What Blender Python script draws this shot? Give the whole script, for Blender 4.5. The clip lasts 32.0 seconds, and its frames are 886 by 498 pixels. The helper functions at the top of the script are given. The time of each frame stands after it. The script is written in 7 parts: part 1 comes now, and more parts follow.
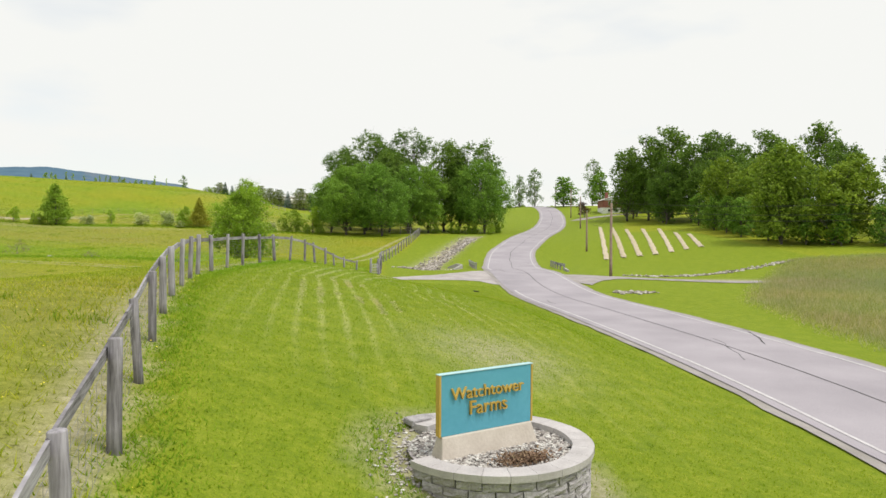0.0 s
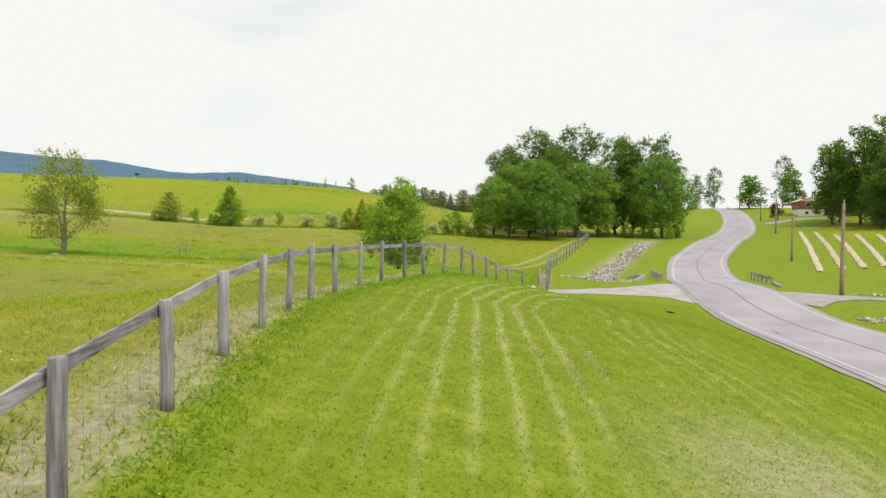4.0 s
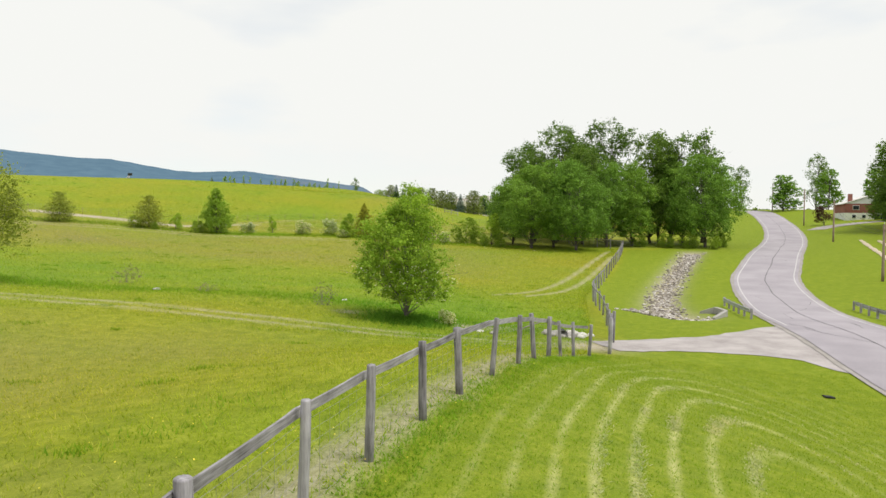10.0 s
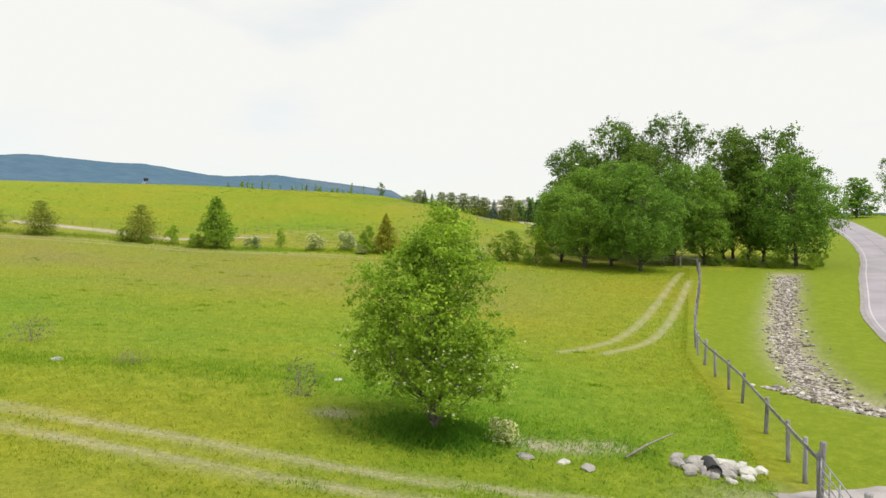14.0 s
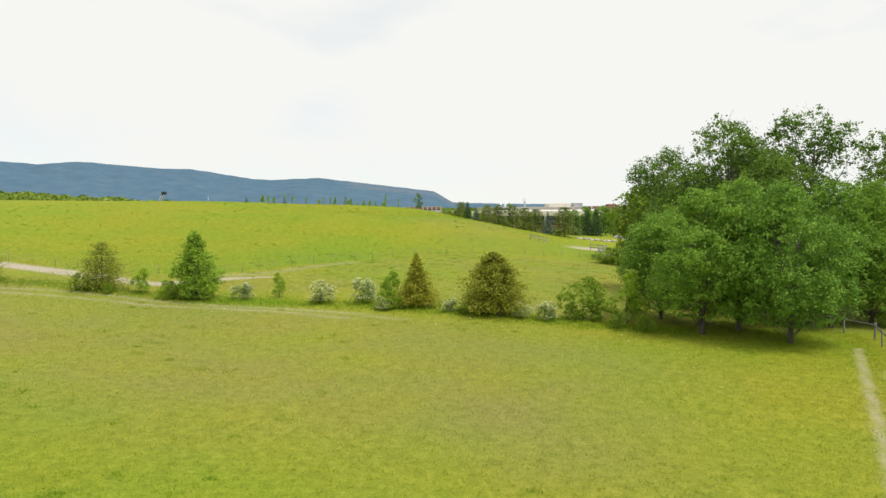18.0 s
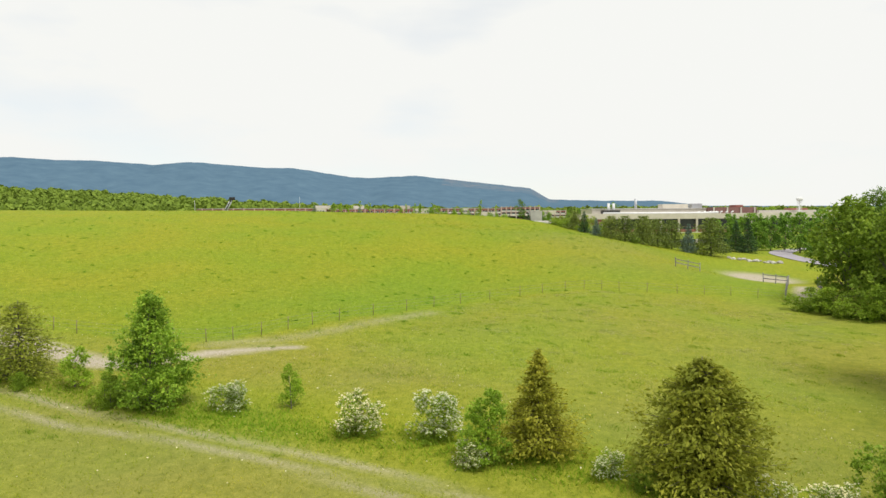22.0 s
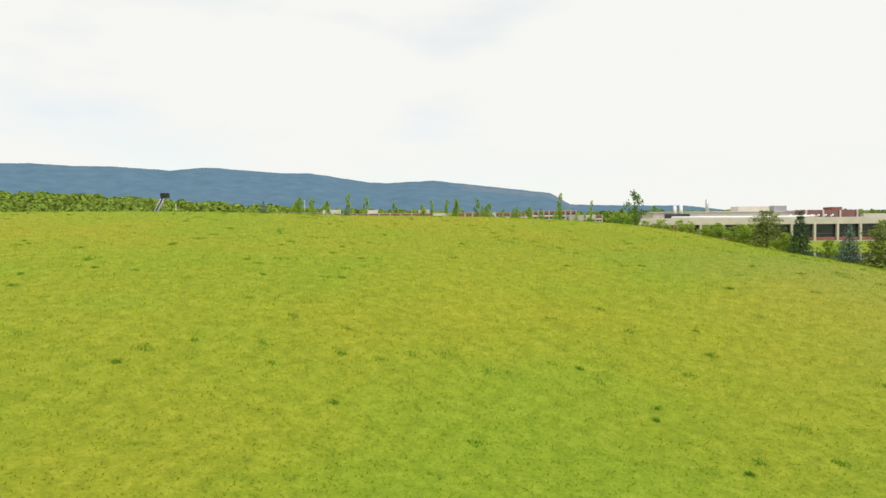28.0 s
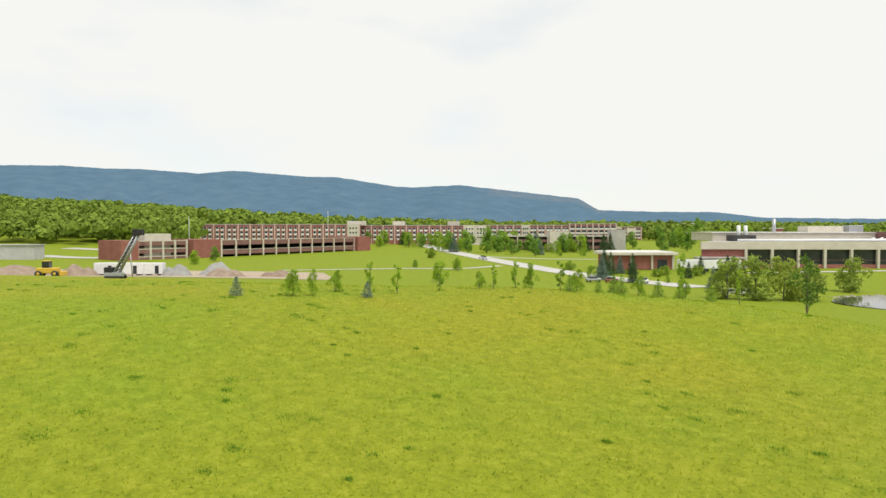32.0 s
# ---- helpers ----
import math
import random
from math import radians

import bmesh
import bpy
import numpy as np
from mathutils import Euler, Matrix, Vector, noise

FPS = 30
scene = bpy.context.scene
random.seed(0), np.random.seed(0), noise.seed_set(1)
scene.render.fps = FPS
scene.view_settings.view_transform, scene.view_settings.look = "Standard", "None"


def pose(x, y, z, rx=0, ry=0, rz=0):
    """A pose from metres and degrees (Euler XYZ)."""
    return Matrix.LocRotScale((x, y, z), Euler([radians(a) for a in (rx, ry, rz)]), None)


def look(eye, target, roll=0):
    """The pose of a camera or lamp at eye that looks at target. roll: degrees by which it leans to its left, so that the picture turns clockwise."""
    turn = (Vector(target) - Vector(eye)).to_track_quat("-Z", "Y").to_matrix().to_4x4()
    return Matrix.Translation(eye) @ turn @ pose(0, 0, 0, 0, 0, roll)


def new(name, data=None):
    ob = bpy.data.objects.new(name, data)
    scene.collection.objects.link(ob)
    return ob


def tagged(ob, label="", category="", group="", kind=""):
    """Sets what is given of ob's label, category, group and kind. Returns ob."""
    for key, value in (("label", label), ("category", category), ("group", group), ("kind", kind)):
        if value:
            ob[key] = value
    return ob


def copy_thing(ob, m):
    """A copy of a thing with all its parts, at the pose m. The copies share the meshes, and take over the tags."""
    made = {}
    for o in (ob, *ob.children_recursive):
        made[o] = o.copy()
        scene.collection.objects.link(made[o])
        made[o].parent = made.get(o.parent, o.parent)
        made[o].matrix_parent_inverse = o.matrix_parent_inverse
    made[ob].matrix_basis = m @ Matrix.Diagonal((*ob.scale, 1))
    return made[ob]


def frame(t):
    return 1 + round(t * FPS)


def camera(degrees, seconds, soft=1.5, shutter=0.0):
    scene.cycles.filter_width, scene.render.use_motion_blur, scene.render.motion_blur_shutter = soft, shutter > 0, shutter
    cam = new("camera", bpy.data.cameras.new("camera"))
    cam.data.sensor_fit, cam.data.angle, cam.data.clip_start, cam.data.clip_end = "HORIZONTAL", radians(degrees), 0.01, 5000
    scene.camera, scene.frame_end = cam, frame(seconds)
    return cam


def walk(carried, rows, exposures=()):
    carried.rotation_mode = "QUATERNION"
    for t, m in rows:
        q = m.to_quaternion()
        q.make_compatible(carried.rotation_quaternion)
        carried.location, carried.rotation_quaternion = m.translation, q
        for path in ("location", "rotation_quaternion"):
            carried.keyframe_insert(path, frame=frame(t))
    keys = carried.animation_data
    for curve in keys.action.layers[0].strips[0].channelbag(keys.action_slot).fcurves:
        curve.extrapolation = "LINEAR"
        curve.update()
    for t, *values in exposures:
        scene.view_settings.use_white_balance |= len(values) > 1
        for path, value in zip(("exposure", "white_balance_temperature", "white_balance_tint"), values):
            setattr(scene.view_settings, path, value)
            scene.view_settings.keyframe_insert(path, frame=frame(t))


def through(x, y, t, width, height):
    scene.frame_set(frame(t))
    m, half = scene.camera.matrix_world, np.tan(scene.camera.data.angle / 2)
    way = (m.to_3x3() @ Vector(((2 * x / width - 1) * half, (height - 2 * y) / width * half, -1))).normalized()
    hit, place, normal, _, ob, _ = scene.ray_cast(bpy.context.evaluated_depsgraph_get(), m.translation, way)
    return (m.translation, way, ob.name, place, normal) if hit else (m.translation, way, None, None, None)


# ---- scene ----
cam = camera(64.5, 32.0)
PATH = [
    (0, (0.59, 2.784, 4.624), (0.592, 4.782, 4.537), 0.3),
    (0.5, (0.506, 3.719, 4.626), (0.502, 5.718, 4.541), 0.2),
    (1, (0.385, 4.803, 4.651), (0.291, 6.799, 4.565), 0.3),
    (1.5, (0.27, 5.74, 4.664), (0.04, 7.725, 4.58), 0.5),
    (2, (0.125, 6.795, 4.677), (-0.195, 8.767, 4.593), 0.6),
    (2.5, (-0.036, 7.756, 4.682), (-0.394, 9.722, 4.596), 0.6),
    (3, (-0.287, 8.958, 4.674), (-0.688, 10.915, 4.588), 0.6),
    (3.5, (-0.478, 9.893, 4.671), (-0.922, 11.841, 4.585), 0.6),
    (5.5, (-1.633, 13.921, 4.73), (-2.092, 15.865, 4.646), 0.5),
    (6, (-1.989, 15.124, 4.79), (-2.448, 17.069, 4.705), 0.6),
    (6.5, (-2.29, 16.176, 4.844), (-2.753, 18.12, 4.76), 0.5),
    (7, (-2.646, 17.419, 4.923), (-3.112, 19.362, 4.838), 0.5),
    (7.5, (-2.976, 18.537, 5.106), (-3.442, 20.48, 5.02), 0.6),
    (8, (-3.409, 19.912, 5.32), (-3.874, 21.855, 5.234), 0.6),
    (8.5, (-3.745, 21.071, 5.502), (-4.211, 23.014, 5.416), 0.6),
    (9, (-4.18, 22.438, 5.675), (-4.646, 24.381, 5.589), 0.5),
    (9.5, (-4.563, 23.623, 5.83), (-5.031, 25.566, 5.743), 0.5),
    (10, (-5.03, 24.87, 5.997), (-5.5, 26.812, 5.908), 0.5),
    (10.5, (-5.46, 26.13, 6.096), (-5.936, 28.07, 6.008), 0.4),
    (11, (-5.93, 27.53, 6.217), (-6.413, 29.469, 6.129), 0.4),
    (11.5, (-6.41, 29.11, 6.352), (-6.896, 31.048, 6.264), 0.5),
    (12, (-7.067, 31.046, 6.483), (-7.554, 32.984, 6.397), 0.4),
    (12.5, (-7.771, 33.383, 6.645), (-8.262, 35.32, 6.562), 0.4),
    (13, (-8.448, 35.999, 6.859), (-8.949, 37.934, 6.777), 0.3),
    (13.5, (-9.1, 38.374, 7.084), (-9.629, 40.301, 7.003), 0.3),
    (14, (-9.834, 41.153, 7.307), (-10.385, 43.074, 7.226), 0.4),
    (14.5, (-10.623, 43.98, 7.663), (-11.198, 45.893, 7.58), 0.5),
    (16.5, (-14.286, 56.279, 10.156), (-14.946, 58.165, 10.067), -0.3),
    (17, (-15.243, 59.482, 10.65), (-15.908, 61.366, 10.566), -0.3),
    (17.5, (-16.541, 62.717, 11.144), (-17.206, 64.601, 11.059), -0.4),
    (18, (-17.862, 66.083, 11.54), (-18.529, 67.966, 11.459), -0.4),
    (18.5, (-19.155, 69.608, 12.056), (-19.826, 71.491, 11.98), -0.5),
    (19, (-20.684, 73.157, 12.495), (-21.36, 75.037, 12.426), -0.6),
    (19.5, (-21.934, 76.691, 13.096), (-22.654, 78.556, 13.024), -0.5),
    (20, (-23.583, 80.831, 13.567), (-24.335, 82.683, 13.493), -0.6),
    (20.5, (-25.243, 84.645, 14.066), (-26.001, 86.494, 13.987), -0.5),
    (21, (-27.366, 89.323, 14.485), (-28.171, 91.152, 14.401), -0.5),
    (21.5, (-29.465, 93.621, 14.767), (-30.332, 95.422, 14.681), -0.5),
    (22, (-32.116, 98.375, 15.052), (-33.032, 100.151, 14.964), -0.4),
    (22.5, (-34.547, 102.7, 14.903), (-35.463, 104.476, 14.818), -0.5),
    (23, (-37.52, 107.522, 14.886), (-38.435, 109.299, 14.802), -0.5),
    (23.5, (-40.57, 111.745, 14.909), (-41.477, 113.526, 14.828), -0.6),
    (24, (-43.548, 115.87, 15.067), (-44.451, 117.652, 14.987), -0.5),
    (24.5, (-46.771, 120.766, 15.188), (-47.671, 122.55, 15.097), -0.4),
    (25, (-50.245, 126.017, 15.096), (-51.139, 127.804, 15.01), -0.6),
    (25.5, (-53.634, 131.526, 14.9), (-54.533, 133.311, 14.817), -0.9),
    (27.5, (-64.843, 153.108, 15.331), (-65.808, 154.858, 15.242), -0.3),
    (28, (-68.865, 159.272, 15.232), (-69.826, 161.025, 15.16), -0.5),
    (28.5, (-72.45, 164.802, 15.878), (-73.409, 166.555, 15.798), -0.3),
    (29, (-76.512, 170.588, 16.316), (-77.463, 172.346, 16.253), -0.2),
    (29.5, (-80.211, 176.003, 17.164), (-81.162, 177.761, 17.103), -0.2),
    (30, (-83.432, 180.455, 18.157), (-84.385, 182.212, 18.098), -0.2),
    (30.5, (-85.49, 183.053, 19.05), (-86.446, 184.808, 18.99), -0.2),
    (31, (-86.733, 184.469, 19.898), (-87.714, 186.211, 19.841), -0.1),
    (31.5, (-87.023, 184.728, 20.725), (-88.026, 186.458, 20.668), 0.0),
    (32, (-87.068, 184.699, 21.724), (-88.092, 186.416, 21.663), 0.0),
]
walk(cam, [(t, look(eye, target, roll)) for t, eye, target, roll in PATH])

# ---- sky, sun ----
SUN_UP, SUN_TURN = radians(63), radians(110)
world = bpy.data.worlds.new("sky")
scene.world = world
world.use_nodes = True
wn, wl = world.node_tree.nodes, world.node_tree.links
wn.clear()
w_out, w_bg = wn.new("ShaderNodeOutputWorld"), wn.new("ShaderNodeBackground")
w_sky = wn.new("ShaderNodeTexSky")
w_sky.sky_type, w_sky.sun_disc = "NISHITA", False
w_sky.sun_elevation, w_sky.sun_rotation = SUN_UP, SUN_TURN
w_sky.dust_density = 0.4
w_dim = wn.new("ShaderNodeVectorMath")
w_dim.operation = "SCALE"
w_dim.inputs["Scale"].default_value = 0.15
w_coord, w_map, w_noise, w_ramp, w_mix = (wn.new(k) for k in ("ShaderNodeTexCoord", "ShaderNodeMapping", "ShaderNodeTexNoise", "ShaderNodeValToRGB", "ShaderNodeMix"))
w_map.inputs["Scale"].default_value = (1.0, 1.0, 3.2)
w_noise.inputs["Scale"].default_value, w_noise.inputs["Detail"].default_value, w_noise.inputs["Roughness"].default_value = 1.7, 5.0, 0.5
w_ramp.color_ramp.elements[0].position, w_ramp.color_ramp.elements[0].color = 0.36, (0.6, 0.6, 0.6, 1)
w_ramp.color_ramp.elements[1].position, w_ramp.color_ramp.elements[1].color = 0.54, (1, 1, 1, 1)
w_mix.data_type = "RGBA"
w_mix.inputs["B"].default_value = (0.925, 0.93, 0.9, 1)
wl.new(w_coord.outputs["Generated"], w_map.inputs["Vector"])
wl.new(w_map.outputs["Vector"], w_noise.inputs["Vector"])
wl.new(w_noise.outputs["Fac"], w_ramp.inputs["Fac"])
wl.new(w_ramp.outputs["Color"], w_mix.inputs["Factor"])
wl.new(w_sky.outputs["Color"], w_dim.inputs[0])
wl.new(w_dim.outputs["Vector"], w_mix.inputs["A"])
wl.new(w_mix.outputs["Result"], w_bg.inputs["Color"])
w_bg.inputs["Strength"].default_value = 1.0
wl.new(w_bg.outputs["Background"], w_out.inputs["Surface"])
sun = new("sun", bpy.data.lights.new("sun", "SUN"))
sun.data.energy, sun.data.angle, sun.data.color = 2.8, radians(24), (1.0, 0.96, 0.88)
sun_way = Vector((math.sin(SUN_TURN) * math.cos(SUN_UP), math.cos(SUN_TURN) * math.cos(SUN_UP), math.sin(SUN_UP)))
sun.matrix_world = look(sun_way * 400, (0, 0, 0))


# ---- materials ----
def material(name, rough=0.8, metal=0.0, spec=0.3):
    m = bpy.data.materials.new(name)
    m.use_nodes = True
    b = m.node_tree.nodes["Principled BSDF"]
    b.inputs["Roughness"].default_value, b.inputs["Metallic"].default_value = rough, metal
    b.inputs["Specular IOR Level"].default_value = spec
    return m, m.node_tree.nodes, m.node_tree.links, b


def noise_node(nodes, links, scale, detail=4.0, vec=None, rough=0.55):
    n = nodes.new("ShaderNodeTexNoise")
    n.inputs["Scale"].default_value, n.inputs["Detail"].default_value, n.inputs["Roughness"].default_value = scale, detail, rough
    if vec is not None:
        links.new(vec, n.inputs["Vector"])
    return n.outputs["Fac"]


def ramp_node(nodes, links, fac, stops):
    r = nodes.new("ShaderNodeValToRGB")
    while len(r.color_ramp.elements) < len(stops):
        r.color_ramp.elements.new(0.5)
    for e, (p, c) in zip(r.color_ramp.elements, stops):
        e.position, e.color = p, (*c, 1)
    links.new(fac, r.inputs["Fac"])
    return r.outputs["Color"]


def mix_node(nodes, links, fac, a, b, how="MIX"):
    n = nodes.new("ShaderNodeMix")
    n.data_type, n.blend_type = "RGBA", how
    for v, k in ((fac, "Factor"), (a, "A"), (b, "B")):
        s = [i for i in n.inputs if i.name == k and (i.type == ("VALUE" if k == "Factor" else "RGBA"))][0]
        if isinstance(v, (int, float)):
            s.default_value = v
        elif isinstance(v, tuple):
            s.default_value = (*v, 1)
        else:
            links.new(v, s)
    return [o for o in n.outputs if o.type == "RGBA"][0]


def math_node(nodes, links, op, a, b=0.0, clamp=False):
    n = nodes.new("ShaderNodeMath")
    n.operation, n.use_clamp = op, clamp
    for i, v in enumerate((a, b)):
        if isinstance(v, (int, float)):
            n.inputs[i].default_value = v
        else:
            links.new(v, n.inputs[i])
    return n.outputs[0]


def bump_node(nodes, links, b, height, strength=0.3, distance=0.02):
    n = nodes.new("ShaderNodeBump")
    n.inputs["Strength"].default_value, n.inputs["Distance"].default_value = strength, distance
    links.new(height, n.inputs["Height"])
    links.new(n.outputs["Normal"], b.inputs["Normal"])


def place_vec(nodes):
    return nodes.new("ShaderNodeNewGeometry").outputs["Position"]


def plain(name, dark, light, scale=3.0, rough=0.8, metal=0.0, bump=0.0, spec=0.3, fine=None):
    """A surface that wavers between two colours at two scales, with an own tint for each object."""
    m, n, l, b = material(name, rough, metal, spec)
    pos = place_vec(n)
    big = noise_node(n, l, scale, 5, pos)
    small = noise_node(n, l, fine or scale * 9, 3, pos)
    both = math_node(n, l, "ADD", math_node(n, l, "MULTIPLY", big, 0.6), math_node(n, l, "MULTIPLY", small, 0.4))
    own = math_node(n, l, "MULTIPLY", n.new("ShaderNodeObjectInfo").outputs["Random"], 0.12)
    both = math_node(n, l, "ADD", both, math_node(n, l, "SUBTRACT", own, 0.06))
    l.new(ramp_node(n, l, both, [(0.32, dark), (0.68, light)]), b.inputs["Base Color"])
    if bump:
        bump_node(n, l, b, small, bump, 0.03)
    return m


def foliage(name, dark, light, warm, shine=0.5, through=0.42):
    """Leaves: every leaf has its own tint, and some light comes through."""
    m, n, l, b = material(name, shine + 0.1, 0.0, 0.2)
    dark, warm = tuple(0.6 * p + 0.4 * q for p, q in zip(dark, light)), tuple(0.6 * p + 0.4 * q for p, q in zip(warm, light))
    info = n.new("ShaderNodeNewGeometry")
    tint = ramp_node(n, l, info.outputs["Random Per Island"], [(0.0, dark), (0.62, light), (1.0, warm)])
    broad = noise_node(n, l, 0.55, 2, info.outputs["Position"])
    shade = ramp_node(n, l, broad, [(0.3, (0.72, 0.76, 0.7)), (0.7, (1.12, 1.1, 1.0))])
    col = mix_node(n, l, 1.0, tint, shade, "MULTIPLY")
    own = ramp_node(n, l, n.new("ShaderNodeObjectInfo").outputs["Random"], [(0.0, (0.86, 0.9, 0.9)), (1.0, (1.1, 1.06, 1.0))])
    col = mix_node(n, l, 1.0, col, own, "MULTIPLY")
    l.new(col, b.inputs["Base Color"])
    t, mixer, out = n.new("ShaderNodeBsdfTranslucent"), n.new("ShaderNodeMixShader"), n["Material Output"]
    mixer.inputs["Fac"].default_value = through
    l.new(col, t.inputs["Color"])
    l.new(b.outputs["BSDF"], mixer.inputs[1])
    l.new(t.outputs["BSDF"], mixer.inputs[2])
    l.new(mixer.outputs["Shader"], out.inputs["Surface"])
    return m


BARK = plain("bark", (0.07, 0.06, 0.05), (0.2, 0.175, 0.15), 6, 0.9, bump=0.6)
BARK_PALE = plain("pale bark", (0.16, 0.14, 0.12), (0.36, 0.33, 0.29), 6, 0.9, bump=0.5)
OAK_LEAF = foliage("woodland leaves", (0.085, 0.15, 0.03), (0.185, 0.31, 0.05), (0.29, 0.42, 0.065), 0.5, 0.33)
MAPLE_LEAF = foliage("maple leaves", (0.125, 0.23, 0.04), (0.27, 0.46, 0.07), (0.4, 0.57, 0.085), 0.5, 0.38)
FRESH_LEAF = foliage("fresh leaves", (0.22, 0.35, 0.035), (0.4, 0.58, 0.06), (0.56, 0.68, 0.09), 0.5, 0.45)
WOOD_LEAF = foliage("light woodland leaves", (0.16, 0.25, 0.03), (0.27, 0.39, 0.045), (0.38, 0.47, 0.07))
GOLD_LEAF = foliage("yellow-green leaves", (0.2, 0.25, 0.035), (0.36, 0.42, 0.065), (0.47, 0.48, 0.11))
PYRAMID_LEAF = foliage("layered leaves", (0.16, 0.28, 0.04), (0.32, 0.5, 0.06), (0.48, 0.62, 0.08))
CEDAR_LEAF = foliage("cedar needles", (0.26, 0.28, 0.035), (0.42, 0.43, 0.055), (0.55, 0.5, 0.075), 0.6, 0.42)
PINE_LEAF = foliage("dark pine needles", (0.12, 0.165, 0.042), (0.22, 0.285, 0.065), (0.33, 0.37, 0.085), 0.6, 0.25)
SPRUCE_LEAF = foliage("spruce needles", (0.036, 0.089, 0.033), (0.082, 0.161, 0.060), (0.146, 0.225, 0.080), 0.6, 0.15)
BLUE_LEAF = foliage("blue spruce needles", (0.09, 0.155, 0.135), (0.19, 0.28, 0.245), (0.31, 0.4, 0.35), 0.6, 0.15)
PURPLE_LEAF = foliage("purple leaves", (0.05, 0.02, 0.02), (0.11, 0.05, 0.035), (0.16, 0.09, 0.05))
SHRUB_LEAF = foliage("shrub leaves", (0.17, 0.27, 0.03), (0.32, 0.46, 0.05), (0.46, 0.58, 0.08))
BLOSSOM = foliage("white blossom", (0.82, 0.78, 0.55), (0.9, 0.87, 0.68), (0.93, 0.9, 0.76), 0.7, 0.45)


def old_wood(name, stretch):
    """Weathered timber: silver-grey with darker streaks and cracks along the grain."""
    m, n, l, b = material(name, 0.85, 0.0, 0.25)
    mp = n.new("ShaderNodeMapping")
    mp.inputs["Scale"].default_value = stretch
    l.new(place_vec(n), mp.inputs["Vector"])
    grain = noise_node(n, l, 1.0, 5, mp.outputs["Vector"], 0.65)
    blot = noise_node(n, l, 2.2, 3, place_vec(n))
    own = math_node(n, l, "MULTIPLY", n.new("ShaderNodeObjectInfo").outputs["Random"], 0.14)
    both = math_node(n, l, "ADD", math_node(n, l, "ADD", math_node(n, l, "MULTIPLY", grain, 0.65), math_node(n, l, "MULTIPLY", blot, 0.35)), math_node(n, l, "SUBTRACT", own, 0.07))
    l.new(ramp_node(n, l, both, [(0.3, (0.075, 0.068, 0.072)), (0.46, (0.23, 0.215, 0.228)), (0.68, (0.44, 0.42, 0.445))]), b.inputs["Base Color"])
    bump_node(n, l, b, grain, 0.5, 0.012)
    return m


WOOD_GREY = old_wood("weathered fence post wood", (24, 24, 1.6))
RAIL_GREY = old_wood("weathered fence board wood", (5, 1.6, 34))
WIRE = plain("galvanised wire", (0.22, 0.22, 0.22), (0.36, 0.36, 0.36), 6, 0.5, 0.7)
STEEL = plain("galvanised steel", (0.34, 0.35, 0.37), (0.52, 0.53, 0.55), 5, 0.45, 0.6)
CONCRETE = plain("grey concrete", (0.25, 0.24, 0.22), (0.45, 0.43, 0.40), 1.6, 0.85, bump=0.25)
CREAM = plain("cream concrete panels", (0.52, 0.47, 0.39), (0.66, 0.61, 0.52), 0.3, 0.8)
BRICK_RED = plain("red brick wall", (0.24, 0.085, 0.07), (0.36, 0.15, 0.12), 0.35, 0.85)
BRICK_DARK = plain("dark brick panels", (0.17, 0.09, 0.08), (0.28, 0.15, 0.13), 0.35, 0.85)
WHITE = plain("white paint", (0.66, 0.66, 0.64), (0.8, 0.8, 0.78), 0.8, 0.6)
ROOF_GREY = plain("grey flat roof", (0.3, 0.29, 0.28), (0.48, 0.46, 0.44), 0.2, 0.9)
ROOF_WHITE = plain("pale flat roof", (0.6, 0.58, 0.54), (0.75, 0.73, 0.7), 0.2, 0.85)
# near-black: shade inside the garages put into colour; also the dark plant room
SHADOW_DEEP = plain("near-black garage shade and plant room", (0.05, 0.05, 0.05), (0.1, 0.095, 0.09), 0.5, 0.9)
GLASS_DARK = plain("dark window glass", (0.02, 0.025, 0.03), (0.05, 0.06, 0.07), 0.4, 0.12, spec=0.5)
BLACK = plain("black rubber and grease", (0.015, 0.015, 0.015), (0.05, 0.05, 0.05), 4, 0.7)
YELLOW = plain("yellow machine paint", (0.55, 0.33, 0.03), (0.7, 0.45, 0.06), 2, 0.5)
STONE_PALE = plain("pale field stone", (0.2, 0.185, 0.17), (0.5, 0.47, 0.44), 3, 0.9, bump=0.5)
STONE_WHITE = plain("whitish boulders", (0.42, 0.4, 0.36), (0.68, 0.66, 0.6), 3, 0.9, bump=0.5)
DIRT = plain("bare tan soil", (0.3, 0.23, 0.16), (0.5, 0.41, 0.31), 0.8, 0.95, bump=0.4)
STRAW = plain("straw mulch", (0.36, 0.29, 0.19), (0.62, 0.54, 0.41), 2.0, 0.95, bump=0.6)
GRAVEL = plain("pale gravel", (0.25, 0.222, 0.215), (0.47, 0.43, 0.42), 0.9, 0.95, bump=0.7, fine=26)
TEAL = plain("teal sign board", (0.09, 0.34, 0.45), (0.12, 0.40, 0.52), 1.5, 0.55)
GOLD = plain("gold letters and edging", (0.46, 0.29, 0.05), (0.58, 0.4, 0.1), 3, 0.45)
WOOD_BROWN = plain("brown treated pole", (0.16, 0.11, 0.08), (0.32, 0.24, 0.18), 4, 0.9, bump=0.5)


# ---- mesh helpers ----
def finish(bm, name, mat, smooth=False):
    me = bpy.data.meshes.new(name)
    bm.to_mesh(me)
    bm.free()
    me.materials.append(mat)
    if smooth:
        me.polygons.foreach_set("use_smooth", [True] * len(me.polygons))
    return me


